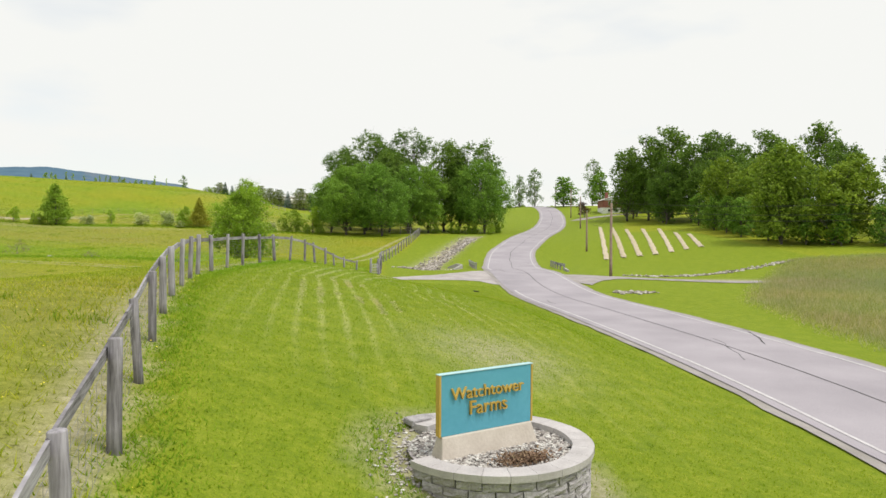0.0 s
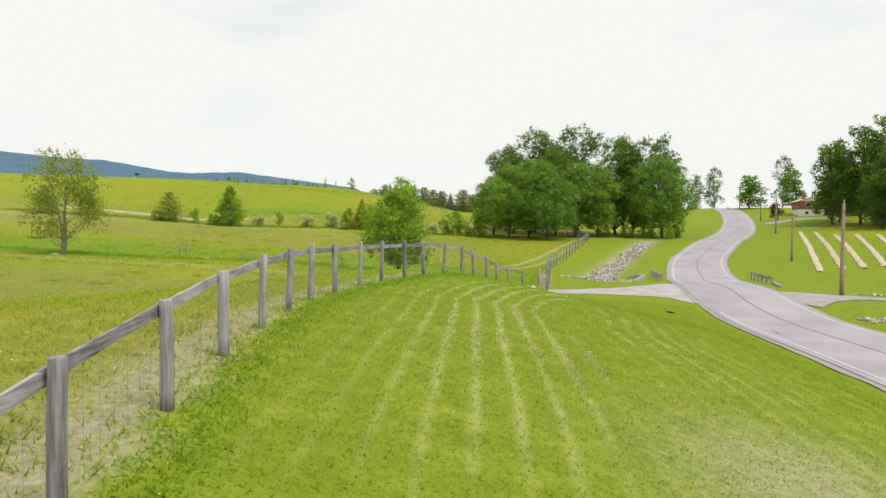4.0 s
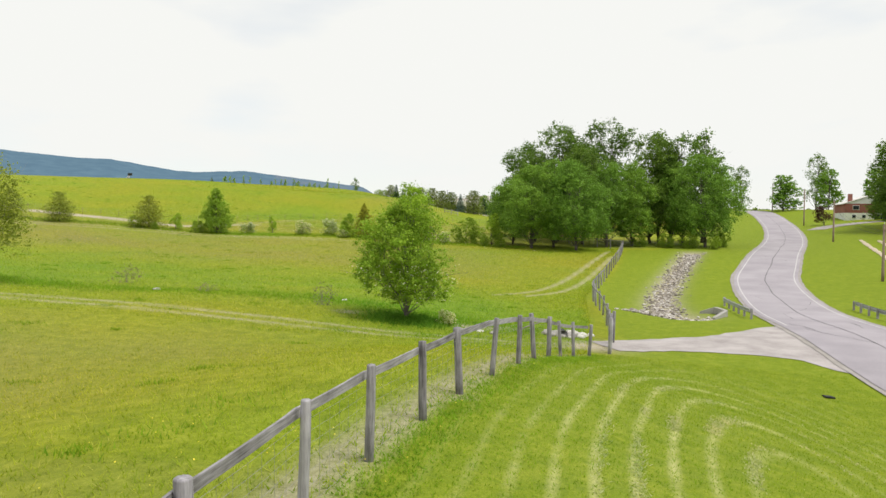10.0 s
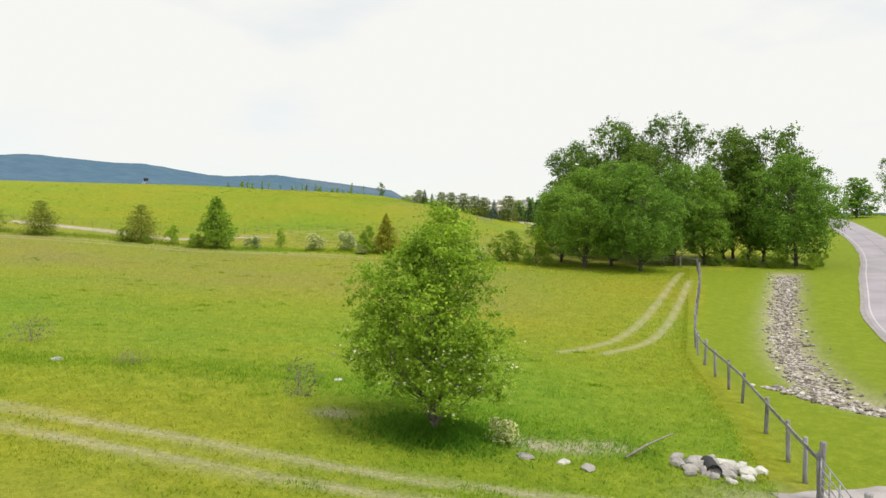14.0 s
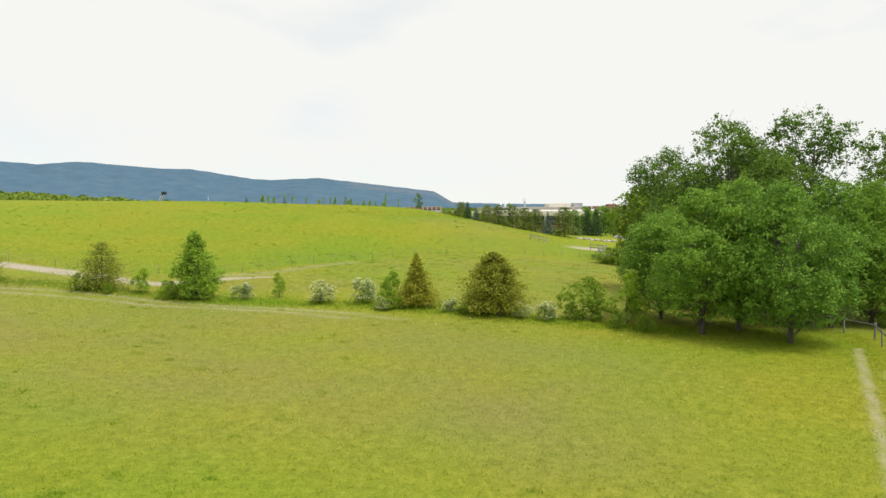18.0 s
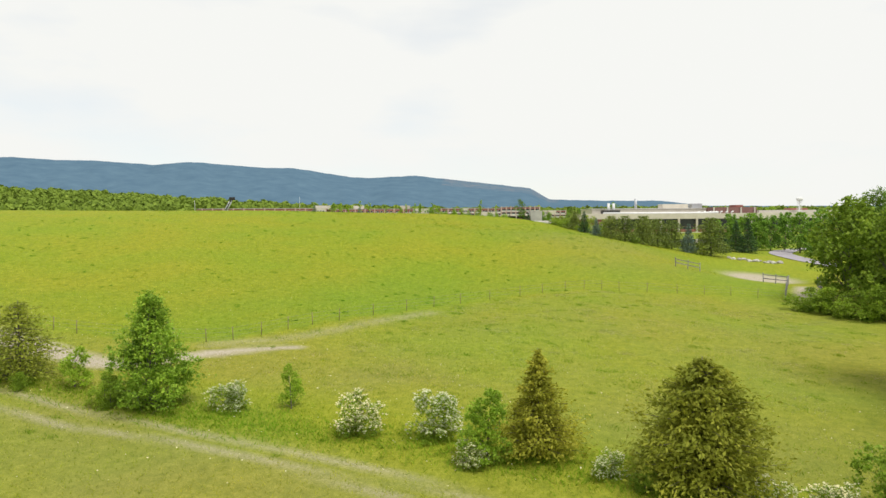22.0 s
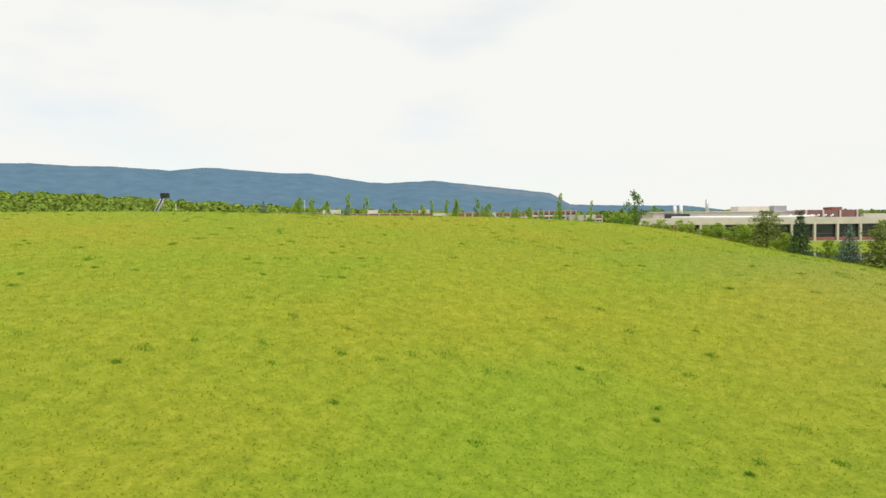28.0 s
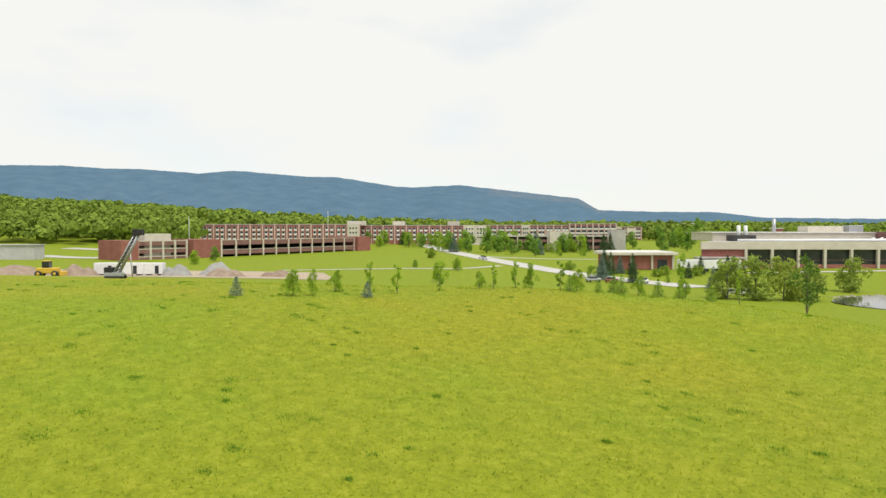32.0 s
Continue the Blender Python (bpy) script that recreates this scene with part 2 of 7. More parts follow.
def from_arrays(name, verts, faces, mat, smooth=False):
    me = bpy.data.meshes.new(name)
    me.from_pydata([tuple(v) for v in verts], [], [tuple(f) for f in faces])
    me.materials.append(mat)
    if smooth:
        me.polygons.foreach_set("use_smooth", [True] * len(me.polygons))
    me.update()
    return me


def part(name, me, parent, m=None, label=""):
    ob = new(name, me)
    ob.parent = parent
    if m is not None:
        ob.matrix_basis = m
    return tagged(ob, label) if label else ob


def empty(name, m, label, category, group="", kind=""):
    ob = new(name)
    ob.empty_display_size = 0.2
    ob.matrix_basis = m
    return tagged(ob, label, category, group, kind)


def add_box(bm, size, at=(0, 0, 0), turn=None, bevel=0.0):
    got = bmesh.ops.create_cube(bm, size=1.0)["verts"]
    m = Matrix.Translation(at) @ (turn or Matrix()) @ Matrix.Diagonal((*size, 1))
    bmesh.ops.transform(bm, matrix=m, verts=got)
    if bevel:
        edges = list({e for v in got for e in v.link_edges})
        bmesh.ops.bevel(bm, geom=edges, offset=bevel, segments=1, affect="EDGES")


def box(name, size, mat, at=(0, 0, 0), bevel=0.0, turn=None):
    bm = bmesh.new()
    add_box(bm, size, at, turn, bevel)
    return finish(bm, name, mat)


def add_tube(verts, faces, pts, radii, sides=7, cap=True):
    """A tapered tube along pts, into the lists verts and faces."""
    pts = [Vector(p) for p in pts]
    first = len(verts)
    for i, (p, r) in enumerate(zip(pts, radii)):
        d = (pts[min(i + 1, len(pts) - 1)] - pts[max(i - 1, 0)]).normalized()
        a = d.cross(Vector((0.31, 0.87, 0.37)) if abs(d.z) > 0.9 else Vector((0, 0, 1))).normalized()
        b = d.cross(a)
        for k in range(sides):
            w = 2 * math.pi * k / sides
            verts.append(p + (a * math.cos(w) + b * math.sin(w)) * r)
    for i in range(len(pts) - 1):
        for k in range(sides):
            j = (k + 1) % sides
            faces.append((first + i * sides + k, first + i * sides + j, first + (i + 1) * sides + j, first + (i + 1) * sides + k))
    if cap:
        faces.append(tuple(first + k for k in range(sides))[::-1])
        faces.append(tuple(first + (len(pts) - 1) * sides + k for k in range(sides)))


def tube(name, pts, radii, mat, sides=7, smooth=True):
    v, f = [], []
    add_tube(v, f, pts, radii if hasattr(radii, "__len__") else [radii] * len(pts), sides)
    return from_arrays(name, v, f, mat, smooth)


def smooth_line(pts, step):
    """A Catmull-Rom line through pts (of any dimension), sampled about every step metres."""
    p = np.array(pts, float)
    p = np.vstack([2 * p[0] - p[1], p, 2 * p[-1] - p[-2]])
    out = []
    for i in range(1, len(p) - 2):
        n = max(2, int(np.linalg.norm(p[i + 1][:2] - p[i][:2]) / step))
        for k in range(n):
            t = k / n
            out.append(0.5 * (2 * p[i] + (p[i + 1] - p[i - 1]) * t + (2 * p[i - 1] - 5 * p[i] + 4 * p[i + 1] - p[i + 2]) * t * t
                              + (3 * p[i] - p[i - 1] - 3 * p[i + 1] + p[i + 2]) * t ** 3))
    out.append(p[-2])
    return np.array(out)

# ---- the lie of the land: broad swells, then smaller ones ----
BROAD_SWELLS = [(-320, 150, 5.89), (-200, 120, 6.77), (-200, 220, 5.65), (-200, 330, 0.13), (-110, 60, -0.18), (-110, 130, -6.28), (-110, 200, 8.46), (-110, 270, 0.52), (-110, 350, -1.18), (-30, -20, -2.41), (-30, 60, -1.52), (-30, 140, -0.82), (-30, 210, -4.43), (-30, 290, 0.03), (50, 20, -4.58), (60, 100, -3.1), (60, 180, -0.11), (70, 260, 3.38), (140, 130, 2.52), (40, 340, -1.56)]
LAWN_SWELLS = [(-4, 16, 12, 2.46), (-8, 28, 12, 1.35), (2, 26, 12, -0.34), (11, 20, 12, -0.54), (9, 42, 12, 0.21), (-6, 44, 12, -0.98), (-5, 60, 12, -1.25), (8, 62, 12, 0.64), (4, 82, 12, 0.15), (14, 98, 14, -0.81), (-18, 64, 14, 0.85), (-12, 90, 16, -1.08), (22, 75, 14, -0.91), (2, 12, 7, -1.81), (-3, 9, 6, 0.94), (-8, 40, 8, 1.74), (-8, 48, 7, 1.38)]
HILL_SWELLS = [(-84, 130, 14, 0.73), (-60, 160, 18, 0.29), (-85, 205, 18, 1.36), (-62, 200, 16, -0.09), (-105, 230, 20, 0.08), (-128, 222, 20, 1.32), (24, 150, 18, -0.36), (-68, 128, 12, -0.21), (-45, 205, 14, 1.03), (-72, 188, 12, -2.03), (-86, 246, 12, 3.16), (-108, 248, 14, 2.25), (-72, 244, 10, 0.24)]
FLANK_SWELLS = [(34, 250, 20, 1.5), (0.5, 11.5, 1.9, -0.34), (-4, 14, 7, 0.15), (-3, 46, 6, -0.18), (3, 54, 6, -0.31), (-4.5, 58.5, 6, 0.34), (-1, 61, 6, 0.13), (4, 66, 7, 0.19), (10, 69, 8, 0.28), (-8, 64, 6, -0.26), (-10, 52, 8, 0.06), (2, 78, 8, 0.01), (-46, 230, 13, -0.72), (-42, 222, 12, -1.86), (-34, 210, 12, 0.33), (-47, 195, 9, -0.74), (-34, 194, 10, -0.77), (-58, 182, 9, 0.45), (-50, 166, 10, 0.29), (-44, 142, 12, 0.54), (-52, 130, 10, 0.40), (-36, 160, 10, 0.07), (-30, 232, 14, -0.55), (-78, 130, 10, -0.28), (-64, 224, 9, 0.33), (-76, 172, 9, -0.35)]
WOODED_RISE = [(-860, 450, 170, 24), (-760, 720, 190, 17), (-380, 1180, 260, 7), (60, 1560, 340, 3)]
MOUNDS = np.array([(x, y, 60, h) for x, y, h in BROAD_SWELLS] + LAWN_SWELLS + HILL_SWELLS + FLANK_SWELLS + WOODED_RISE + [(-186, 240, 26, -0.95), (-150, 232, 16, -0.3), (-74, 240, 16, -0.57), (-62, 236, 14, 0.81), (-52, 228, 14, 0.19), (-66, 222, 16, 1.95), (-84, 246, 14, -0.52)], float)


def heights(x, y):
    x, y = np.asarray(x, float), np.asarray(y, float)
    z = np.full(np.broadcast(x, y).shape, 7.0)
    for a, b, r, h in MOUNDS:
        z = z + h * np.exp(-((x - a) ** 2 + (y - b) ** 2) / (2 * r * r))
    return z


def ground_z(x, y):
    return float(heights(x, y))


def far_from(x, y, line):
    """The distance of places from a line of points, and how far along it they lie."""
    line = np.asarray(line, float)[:, :2]
    best, along, run = np.full(x.shape, 1e9), np.zeros(x.shape), 0.0
    for (ax, ay), (bx, by) in zip(line[:-1], line[1:]):
        dx, dy = bx - ax, by - ay
        n = math.hypot(dx, dy) or 1e-6
        t = np.clip(((x - ax) * dx + (y - ay) * dy) / (n * n), 0, 1)
        d = np.hypot(x - ax - t * dx, y - ay - t * dy)
        along = np.where(d < best, run + t * n, along)
        best = np.minimum(best, d)
        run += n
    return best, along


ROAD = smooth_line([(19, -60), (15.5, -10), (13.3, 10), (11.9, 25), (10.6, 37), (9.3, 49), (8.3, 62), (8.2, 76), (9.2, 91), (10.6, 104), (13.2, 115), (17.0, 130), (21.3, 146), (25.0, 162), (28.6, 182), (31.8, 204), (34.0, 224), (34.4, 244), (31.5, 262), (25, 280), (8, 306), (-20, 330)], 1.5)
ROAD_HALF = 3.1
FENCE = [(-0.5, 2.9), (-1.35, 5.4), (-2.15, 7.8), (-2.92, 10.23), (-3.68, 12.6), (-4.44, 14.9), (-5.2, 17.3), (-5.94, 19.68), (-6.56, 21.99), (-7.2, 24.42), (-7.9, 27.1),
         (-8.28, 29.7), (-8.44, 32.2), (-8.42, 34.4), (-8.24, 36.75), (-8.04, 38.9), (-7.78, 41.3), (-7.5, 44.0), (-7.32, 46.4), (-7.1, 48.8), (-6.85, 51.2), (-6.5, 53.6), (-5.95, 55.9)]
GATE = [(-5.1, 58.2), (-4.95, 62.9)]
FENCE_BEYOND = smooth_line([(-4.95, 62.9), (-5.1, 66.5), (-5.6, 74), (-6.6, 86), (-5.6, 102), (-4.2, 118), (-3.6, 132)], 2.6)
CREEK = smooth_line([(0.2, 75.5), (-1.0, 79), (-1.0, 86), (-0.1, 95), (1.2, 104), (3.4, 116), (6.2, 131)], 1.0)
LANE = smooth_line([(-60, 62), (-45, 60), (-30, 59), (-20, 58.6), (-12, 59.4), (-5, 60.8)], 1.0)
RUTS = [smooth_line([(-14.5, 82.4), (-11.9, 88), (-10.2, 96), (-8.4, 108), (-6.6, 121), (-5.6, 128)], 1.5), smooth_line([(-12.0, 83.4), (-9.6, 89), (-8.2, 96), (-6.6, 108), (-5.1, 121)], 1.5)]
HEDGE_TRACK = [smooth_line([(-112, 118), (-95, 122), (-82, 125.8), (-75, 126.6), (-67.5, 127), (-60, 127.4), (-52, 127.2), (-44, 126.6)], 2), smooth_line([(-112, 116), (-95, 120), (-80, 123.8), (-71, 124.6), (-65, 125.6), (-57, 125.8), (-48, 125.2)], 2)]
FIELD_TRACK = smooth_line([(-110, 134), (-92, 133.6), (-82, 133.4), (-78.2, 134.2), (-75.2, 138.6), (-73, 141.6), (-69.8, 144.6)], 1.5)
FENCE_TRAIL = smooth_line([(-76.5, 141.5), (-74.2, 144), (-72.2, 146.4), (-70.6, 150.2), (-69.6, 154), (-68.2, 157.5), (-66.5, 162)], 1.5)
WIRE_FENCE = [(-112, 135), (-88, 137.5), (-79.5, 140.4), (-75.7, 143.4), (-74.1, 148.7), (-72.2, 154), (-69.1, 161.7), (-66.2, 168.6), (-62.4, 177.2), (-57, 185.7), (-53, 187.6), (-46.6, 192), (-40.5, 195.6), (-34.2, 197)]


def graded(spans):
    out = []
    for lo, hi, n in spans:
        out += list(np.linspace(lo, hi, n, endpoint=False))
    return np.array(out + [spans[-1][1]])


gx = graded([(-4800, -900, 22), (-900, -330, 30), (-330, -130, 50), (-130, -30, 80), (-30, 17, 94), (17, 60, 43), (60, 300, 40), (300, 900, 20), (900, 4800, 16)])
gy = graded([(-4800, -400, 16), (-400, -40, 20), (-40, 0, 30), (0, 66, 132), (66, 140, 110), (140, 270, 120), (270, 520, 70), (520, 1300, 40), (1300, 4800, 24)])
GX, GY = np.meshgrid(gx, gy)
GZ = heights(GX, GY)
d_road, _ = far_from(GX, GY, ROAD)
d_creek, s_creek = far_from(GX, GY, CREEK)
d_lane, s_lane = far_from(GX, GY, LANE)
fence_x = np.interp(GY, [q[1] for q in FENCE] + [57.6, 61.4] + [q[1] for q in FENCE_BEYOND], [q[0] for q in FENCE] + [-5.1, -5.05] + [q[0] for q in FENCE_BEYOND])
near_road = (GY < 132) & (GX > fence_x)
mown = np.where(near_road & (GX < 45), np.clip((GX - fence_x) / 0.8, 0, 1), 0.0)
mown = np.where((GY >= 132) & (d_road < 16) & (GX > -3), 1.0, mown)
hay = np.clip((GX - np.interp(GY, [0, 35, 48, 66, 80], [19, 18.5, 20, 29, 39])) / 2.5, 0, 1) * np.clip((82 - GY) / 3, 0, 1)
mown = mown * (1 - hay)
mown = np.where((GY > 262) & (GX < 60), np.maximum(mown, np.clip((GY - 262) / 20, 0, 1) * 0.8), mown)
rough_up = np.array([[noise.noise((x * 0.9, y * 0.9, 0.0)) + 0.5 * noise.noise((x * 2.3, y * 2.3, 4.0)) for x in gx] for y in gy])
fine = (np.abs(GX) < 140) & (GY < 280) & (GY > -5)
GZ = GZ + np.where(fine, rough_up * 0.045 * (1 - 0.75 * mown), 0)
# the creek's bed, and level ground under the road
GZ = GZ - 0.55 * np.exp(-(d_creek / 1.5) ** 2)
rd_z = np.interp(far_from(GX, GY, ROAD)[1], np.r_[0, np.cumsum(np.hypot(*np.diff(ROAD[:, :2], axis=0).T))], heights(ROAD[:, 0], ROAD[:, 1]))
blend = np.clip((6.5 - d_road) / 3.0, 0, 1)
GZ = GZ * (1 - blend) + (rd_z - 0.05) * blend
soil = np.zeros_like(GX)
for k in (-0.75, 0.75):
    d_rut, _ = far_from(GX, GY, LANE + np.array([0, k]))
    soil = np.maximum(soil, np.exp(-(d_rut / 0.3) ** 2) * (0.6 + 0.3 * np.clip((GX + 16) / 8, 0, 1)))
soil = np.maximum(soil, np.exp(-((GX + 6.3) ** 2 / 3.0 + (GY - 60.8) ** 2 / 4.5)) * 1.1)
soil = np.maximum(soil, np.exp(-(d_creek / 1.4) ** 2))
for line in RUTS:
    soil = np.maximum(soil, 0.6 * np.exp(-(far_from(GX, GY, line)[0] / 0.26) ** 2))
for line in HEDGE_TRACK:
    soil = np.maximum(soil, 0.5 * np.exp(-(far_from(GX, GY, line)[0] / 0.34) ** 2))
soil = np.maximum(soil, np.clip(2.4 * np.exp(-(far_from(GX, GY, FIELD_TRACK)[0] / np.interp(GX, [-90, -78, -70], [1.7, 1.3, 0.7])) ** 2) - 0.7, 0, 1.3))
soil = np.maximum(soil, np.clip(2.6 * np.exp(-((GX + 38.5) ** 2 / 48 + (GY - 226) ** 2 / 70)) - 0.9, 0, 1.2))
soil = np.maximum(soil, np.clip(2.6 * np.exp(-((GX + 31.8) ** 2 / 4 + (GY - 204) ** 2 / 70)) - 0.9, 0, 1.2))
soil = np.maximum(soil, 0.72 * np.exp(-((far_from(GX, GY, FENCE)[0] - 0.4) / 0.5) ** 2) * (GX < fence_x + 0.1))
for sx, sy, sr in ((-13.3, 64.8, 0.7), (-12.0, 65.2, 0.6), (-11.0, 65.9, 0.6), (-20.5, 64.2, 0.35)):
    soil = np.maximum(soil, 1.1 * np.exp(-((GX - sx) ** 2 / sr + (GY - sy) ** 2 / (sr * 0.4))))
soil = np.maximum(soil, 0.75 * np.exp(-((np.hypot(GX - 1.35, GY - 13.15) - 1.55) / 0.4) ** 2) * ((GX < 0.6) | (GX > 2.2)))
patchy = np.array([[noise.noise((x * 0.045, y * 0.075, 9.0)) + 0.6 * noise.noise((x * 0.16, y * 0.22, 2.0)) for x in gx] for y in gy])
west = GX < fence_x - 1
dry = 0.52 * np.exp(-np.abs((GY - 112 + (GX + 50) * 0.1) / 17) ** 3) * west * np.clip((-9 - GX) / 16, 0.25, 1)
dry = np.maximum(dry, 0.45 * np.exp(-((GY - 44) / 11) ** 2) * np.clip((-13 - GX) / 9, 0, 1))
dry = np.maximum(dry, 0.45 * hay)
dry = np.maximum(dry, 0.4 * np.clip((fence_x - GX) / 0.6, 0, 1) * np.clip(1 - (fence_x - GX) / 12, 0, 1) * (GY < 34))
wire_x = np.interp(GY, [q[1] for q in WIRE_FENCE], [q[0] for q in WIRE_FENCE])
below_wire = (GX > wire_x) & (GY > 135) & (GY < 197) & (GX < 0)
dry = np.maximum(dry, 0.24 * below_wire * np.clip((GX - wire_x) / 2.5, 0, 1))
dry = np.maximum(dry, 0.4 * np.exp(-((GX + 58) / 9) ** 2 - ((GY - 141) / 7) ** 2))
dry = np.maximum(dry, 0.35 * np.exp(-((GX + 62) / 14) ** 2 - ((GY - 216) / 15) ** 2))
dry = np.clip(dry * (1 + 0.9 * patchy), 0, 1)
lush = 0.8 * np.exp(-((GY - 72 + (GX + 20) * 0.12) / 13) ** 2) * west
lush = np.maximum(lush, 0.5 * (GX < wire_x) * np.exp(-np.abs(GX - wire_x) / 26.0) * (GY > 136) * (GY < 235))
lush = np.maximum(lush, 0.35 * np.exp(-((GY - 22) / 14) ** 2) * west * np.clip((-16 - GX) / 8, 0, 1))
lush = np.clip(lush * (1 + 1.1 * patchy) * (1 - dry), 0, 1)
soil = np.maximum(soil, 0.75 * np.exp(-((GX - 26) ** 2 / 20 + (GY - 66.6) ** 2 / 2.5)))
soil = np.maximum(soil, 0.36 * np.exp(-(far_from(GX, GY, FENCE_TRAIL)[0] / 0.9) ** 2))
soil = np.maximum(soil, 0.5 * np.exp(-((GX - 2.0) ** 2 / 3.0 + (GY - 20.5) ** 2 / 5.0)))
ny, nx = GX.shape
idx = np.arange(nx * ny).reshape(ny, nx)
faces = np.stack([idx[:-1, :-1], idx[:-1, 1:], idx[1:, 1:], idx[1:, :-1]], -1).reshape(-1, 4)
me = bpy.data.meshes.new("ground")
me.vertices.add(nx * ny)
me.vertices.foreach_set("co", np.stack([GX, GY, GZ], -1).ravel())
me.loops.add(faces.size)
me.loops.foreach_set("vertex_index", faces.ravel().astype(np.int32))
me.polygons.add(len(faces))
me.polygons.foreach_set("loop_start", np.arange(0, faces.size, 4, dtype=np.int32))
me.polygons.foreach_set("loop_total", np.full(len(faces), 4, dtype=np.int32))
for key, val in (("mown", mown), ("soil", np.clip(soil, 0, 1)), ("dry", dry), ("lush", lush)):
    at = me.attributes.new(key, "FLOAT", "POINT")
    at.data.foreach_set("value", val.ravel().astype(np.float32))
me.update()
me.validate()
me.polygons.foreach_set("use_smooth", [True] * len(me.polygons))
ground = tagged(new("ground", me), "rolling green pasture and mown roadside grass", "ground", kind="structure")


def surface_z(x, y):
    """The height of the finished ground sheet."""
    i, j = np.searchsorted(gx, x) - 1, np.searchsorted(gy, y) - 1
    i, j = int(np.clip(i, 0, nx - 2)), int(np.clip(j, 0, ny - 2))
    u, v = (x - gx[i]) / (gx[i + 1] - gx[i]), (y - gy[j]) / (gy[j + 1] - gy[j])
    return float((GZ[j, i] * (1 - u) + GZ[j, i + 1] * u) * (1 - v) + (GZ[j + 1, i] * (1 - u) + GZ[j + 1, i + 1] * u) * v)


gm, n, l, b = material("grassland", 0.9, 0.0, 0.15)
pos = place_vec(n)
attr = {}
for key in ("mown", "soil", "dry", "lush"):
    a = n.new("ShaderNodeAttribute")
    a.attribute_name = key
    attr[key] = a.outputs["Fac"]
wide, mid, small = noise_node(n, l, 0.06, 3, pos), noise_node(n, l, 1.5, 6, pos, 0.72), noise_node(n, l, 7.0, 5, pos, 0.7)
tiny = noise_node(n, l, 45.0, 3, pos, 0.7)
past = ramp_node(n, l, math_node(n, l, "ADD", math_node(n, l, "MULTIPLY", mid, 0.6), math_node(n, l, "MULTIPLY", small, 0.4)),
                 [(0.3, (0.134, 0.178, 0.011)), (0.5, (0.25, 0.282, 0.016)), (0.68, (0.375, 0.385, 0.042))])
past = mix_node(n, l, 1.0, past, ramp_node(n, l, wide, [(0.35, (0.88, 1.02, 0.9)), (0.65, (1.1, 1.02, 1.0))]), "MULTIPLY")
brown = ramp_node(n, l, math_node(n, l, "ADD", math_node(n, l, "MULTIPLY", small, 0.6), math_node(n, l, "MULTIPLY", mid, 0.4)), [(0.35, (0.18, 0.175, 0.045)), (0.65, (0.31, 0.28, 0.1))])
rich = ramp_node(n, l, math_node(n, l, "ADD", math_node(n, l, "MULTIPLY", mid, 0.6), math_node(n, l, "MULTIPLY", small, 0.4)), [(0.3, (0.085, 0.165, 0.012)), (0.5, (0.16, 0.262, 0.016)), (0.68, (0.25, 0.34, 0.032))])
past = mix_node(n, l, attr["lush"], past, rich)
past = mix_node(n, l, attr["dry"], past, brown)
sep = n.new("ShaderNodeSeparateXYZ")
l.new(pos, sep.inputs[0])
lawn = ramp_node(n, l, math_node(n, l, "ADD", math_node(n, l, "MULTIPLY", mid, 0.55), math_node(n, l, "MULTIPLY", small, 0.45)),
                 [(0.3, (0.122, 0.195, 0.009)), (0.5, (0.198, 0.265, 0.013)), (0.68, (0.3, 0.34, 0.034))])
# swaths of cut grass that run up the verge and turn about its end
over = math_node(n, l, "MULTIPLY", math_node(n, l, "MAXIMUM", math_node(n, l, "SUBTRACT", sep.outputs["Y"], 34.0), 0.0), 0.19)
lean_x = math_node(n, l, "MULTIPLY", math_node(n, l, "MAXIMUM", math_node(n, l, "SUBTRACT", 32.0, sep.outputs["Y"]), 0.0), 0.19)
side = math_node(n, l, "SUBTRACT", sep.outputs["X"], math_node(n, l, "ADD", lean_x, math_node(n, l, "ADD", -1.95, math_node(n, l, "MULTIPLY", noise_node(n, l, 0.12, 1, pos), 0.5))))
reach = math_node(n, l, "SQRT", math_node(n, l, "ADD", math_node(n, l, "MULTIPLY", side, side), math_node(n, l, "MULTIPLY", over, over)))
lane_n = math_node(n, l, "FRACT", math_node(n, l, "ADD", math_node(n, l, "MULTIPLY", reach, 1.7), math_node(n, l, "ADD", 0.5, math_node(n, l, "MULTIPLY", noise_node(n, l, 0.3, 2, pos), 0.15))))
ridge = ramp_node(n, l, lane_n, [(0.0, (0.05, 0.05, 0.05)), (0.28, (0.08, 0.08, 0.08)), (0.5, (1, 1, 1)), (0.72, (0.08, 0.08, 0.08))])
patch = ramp_node(n, l, noise_node(n, l, 0.8, 6, pos, 0.75), [(0.36, (0.1, 0.1, 0.1)), (0.6, (1, 1, 1))])
fade = ramp_node(n, l, math_node(n, l, "MULTIPLY", reach, 0.1), [(0.05, (0.2, 0.2, 0.2)), (0.14, (0.8, 0.8, 0.8)), (0.3, (1, 1, 1)), (0.4, (0.7, 0.7, 0.7)), (0.52, (0.35, 0.35, 0.35)), (0.75, (0, 0, 0))])
fade_y = ramp_node(n, l, math_node(n, l, "MULTIPLY", sep.outputs["Y"], 0.01), [(0.14, (0, 0, 0)), (0.18, (0.4, 0.4, 0.4)), (0.27, (1, 1, 1)), (0.53, (1, 1, 1)), (0.58, (0, 0, 0))])
cut = mix_node(n, l, 1.0, mix_node(n, l, 1.0, mix_node(n, l, 1.0, ridge, patch, "MULTIPLY"), fade, "MULTIPLY"), fade_y, "MULTIPLY")
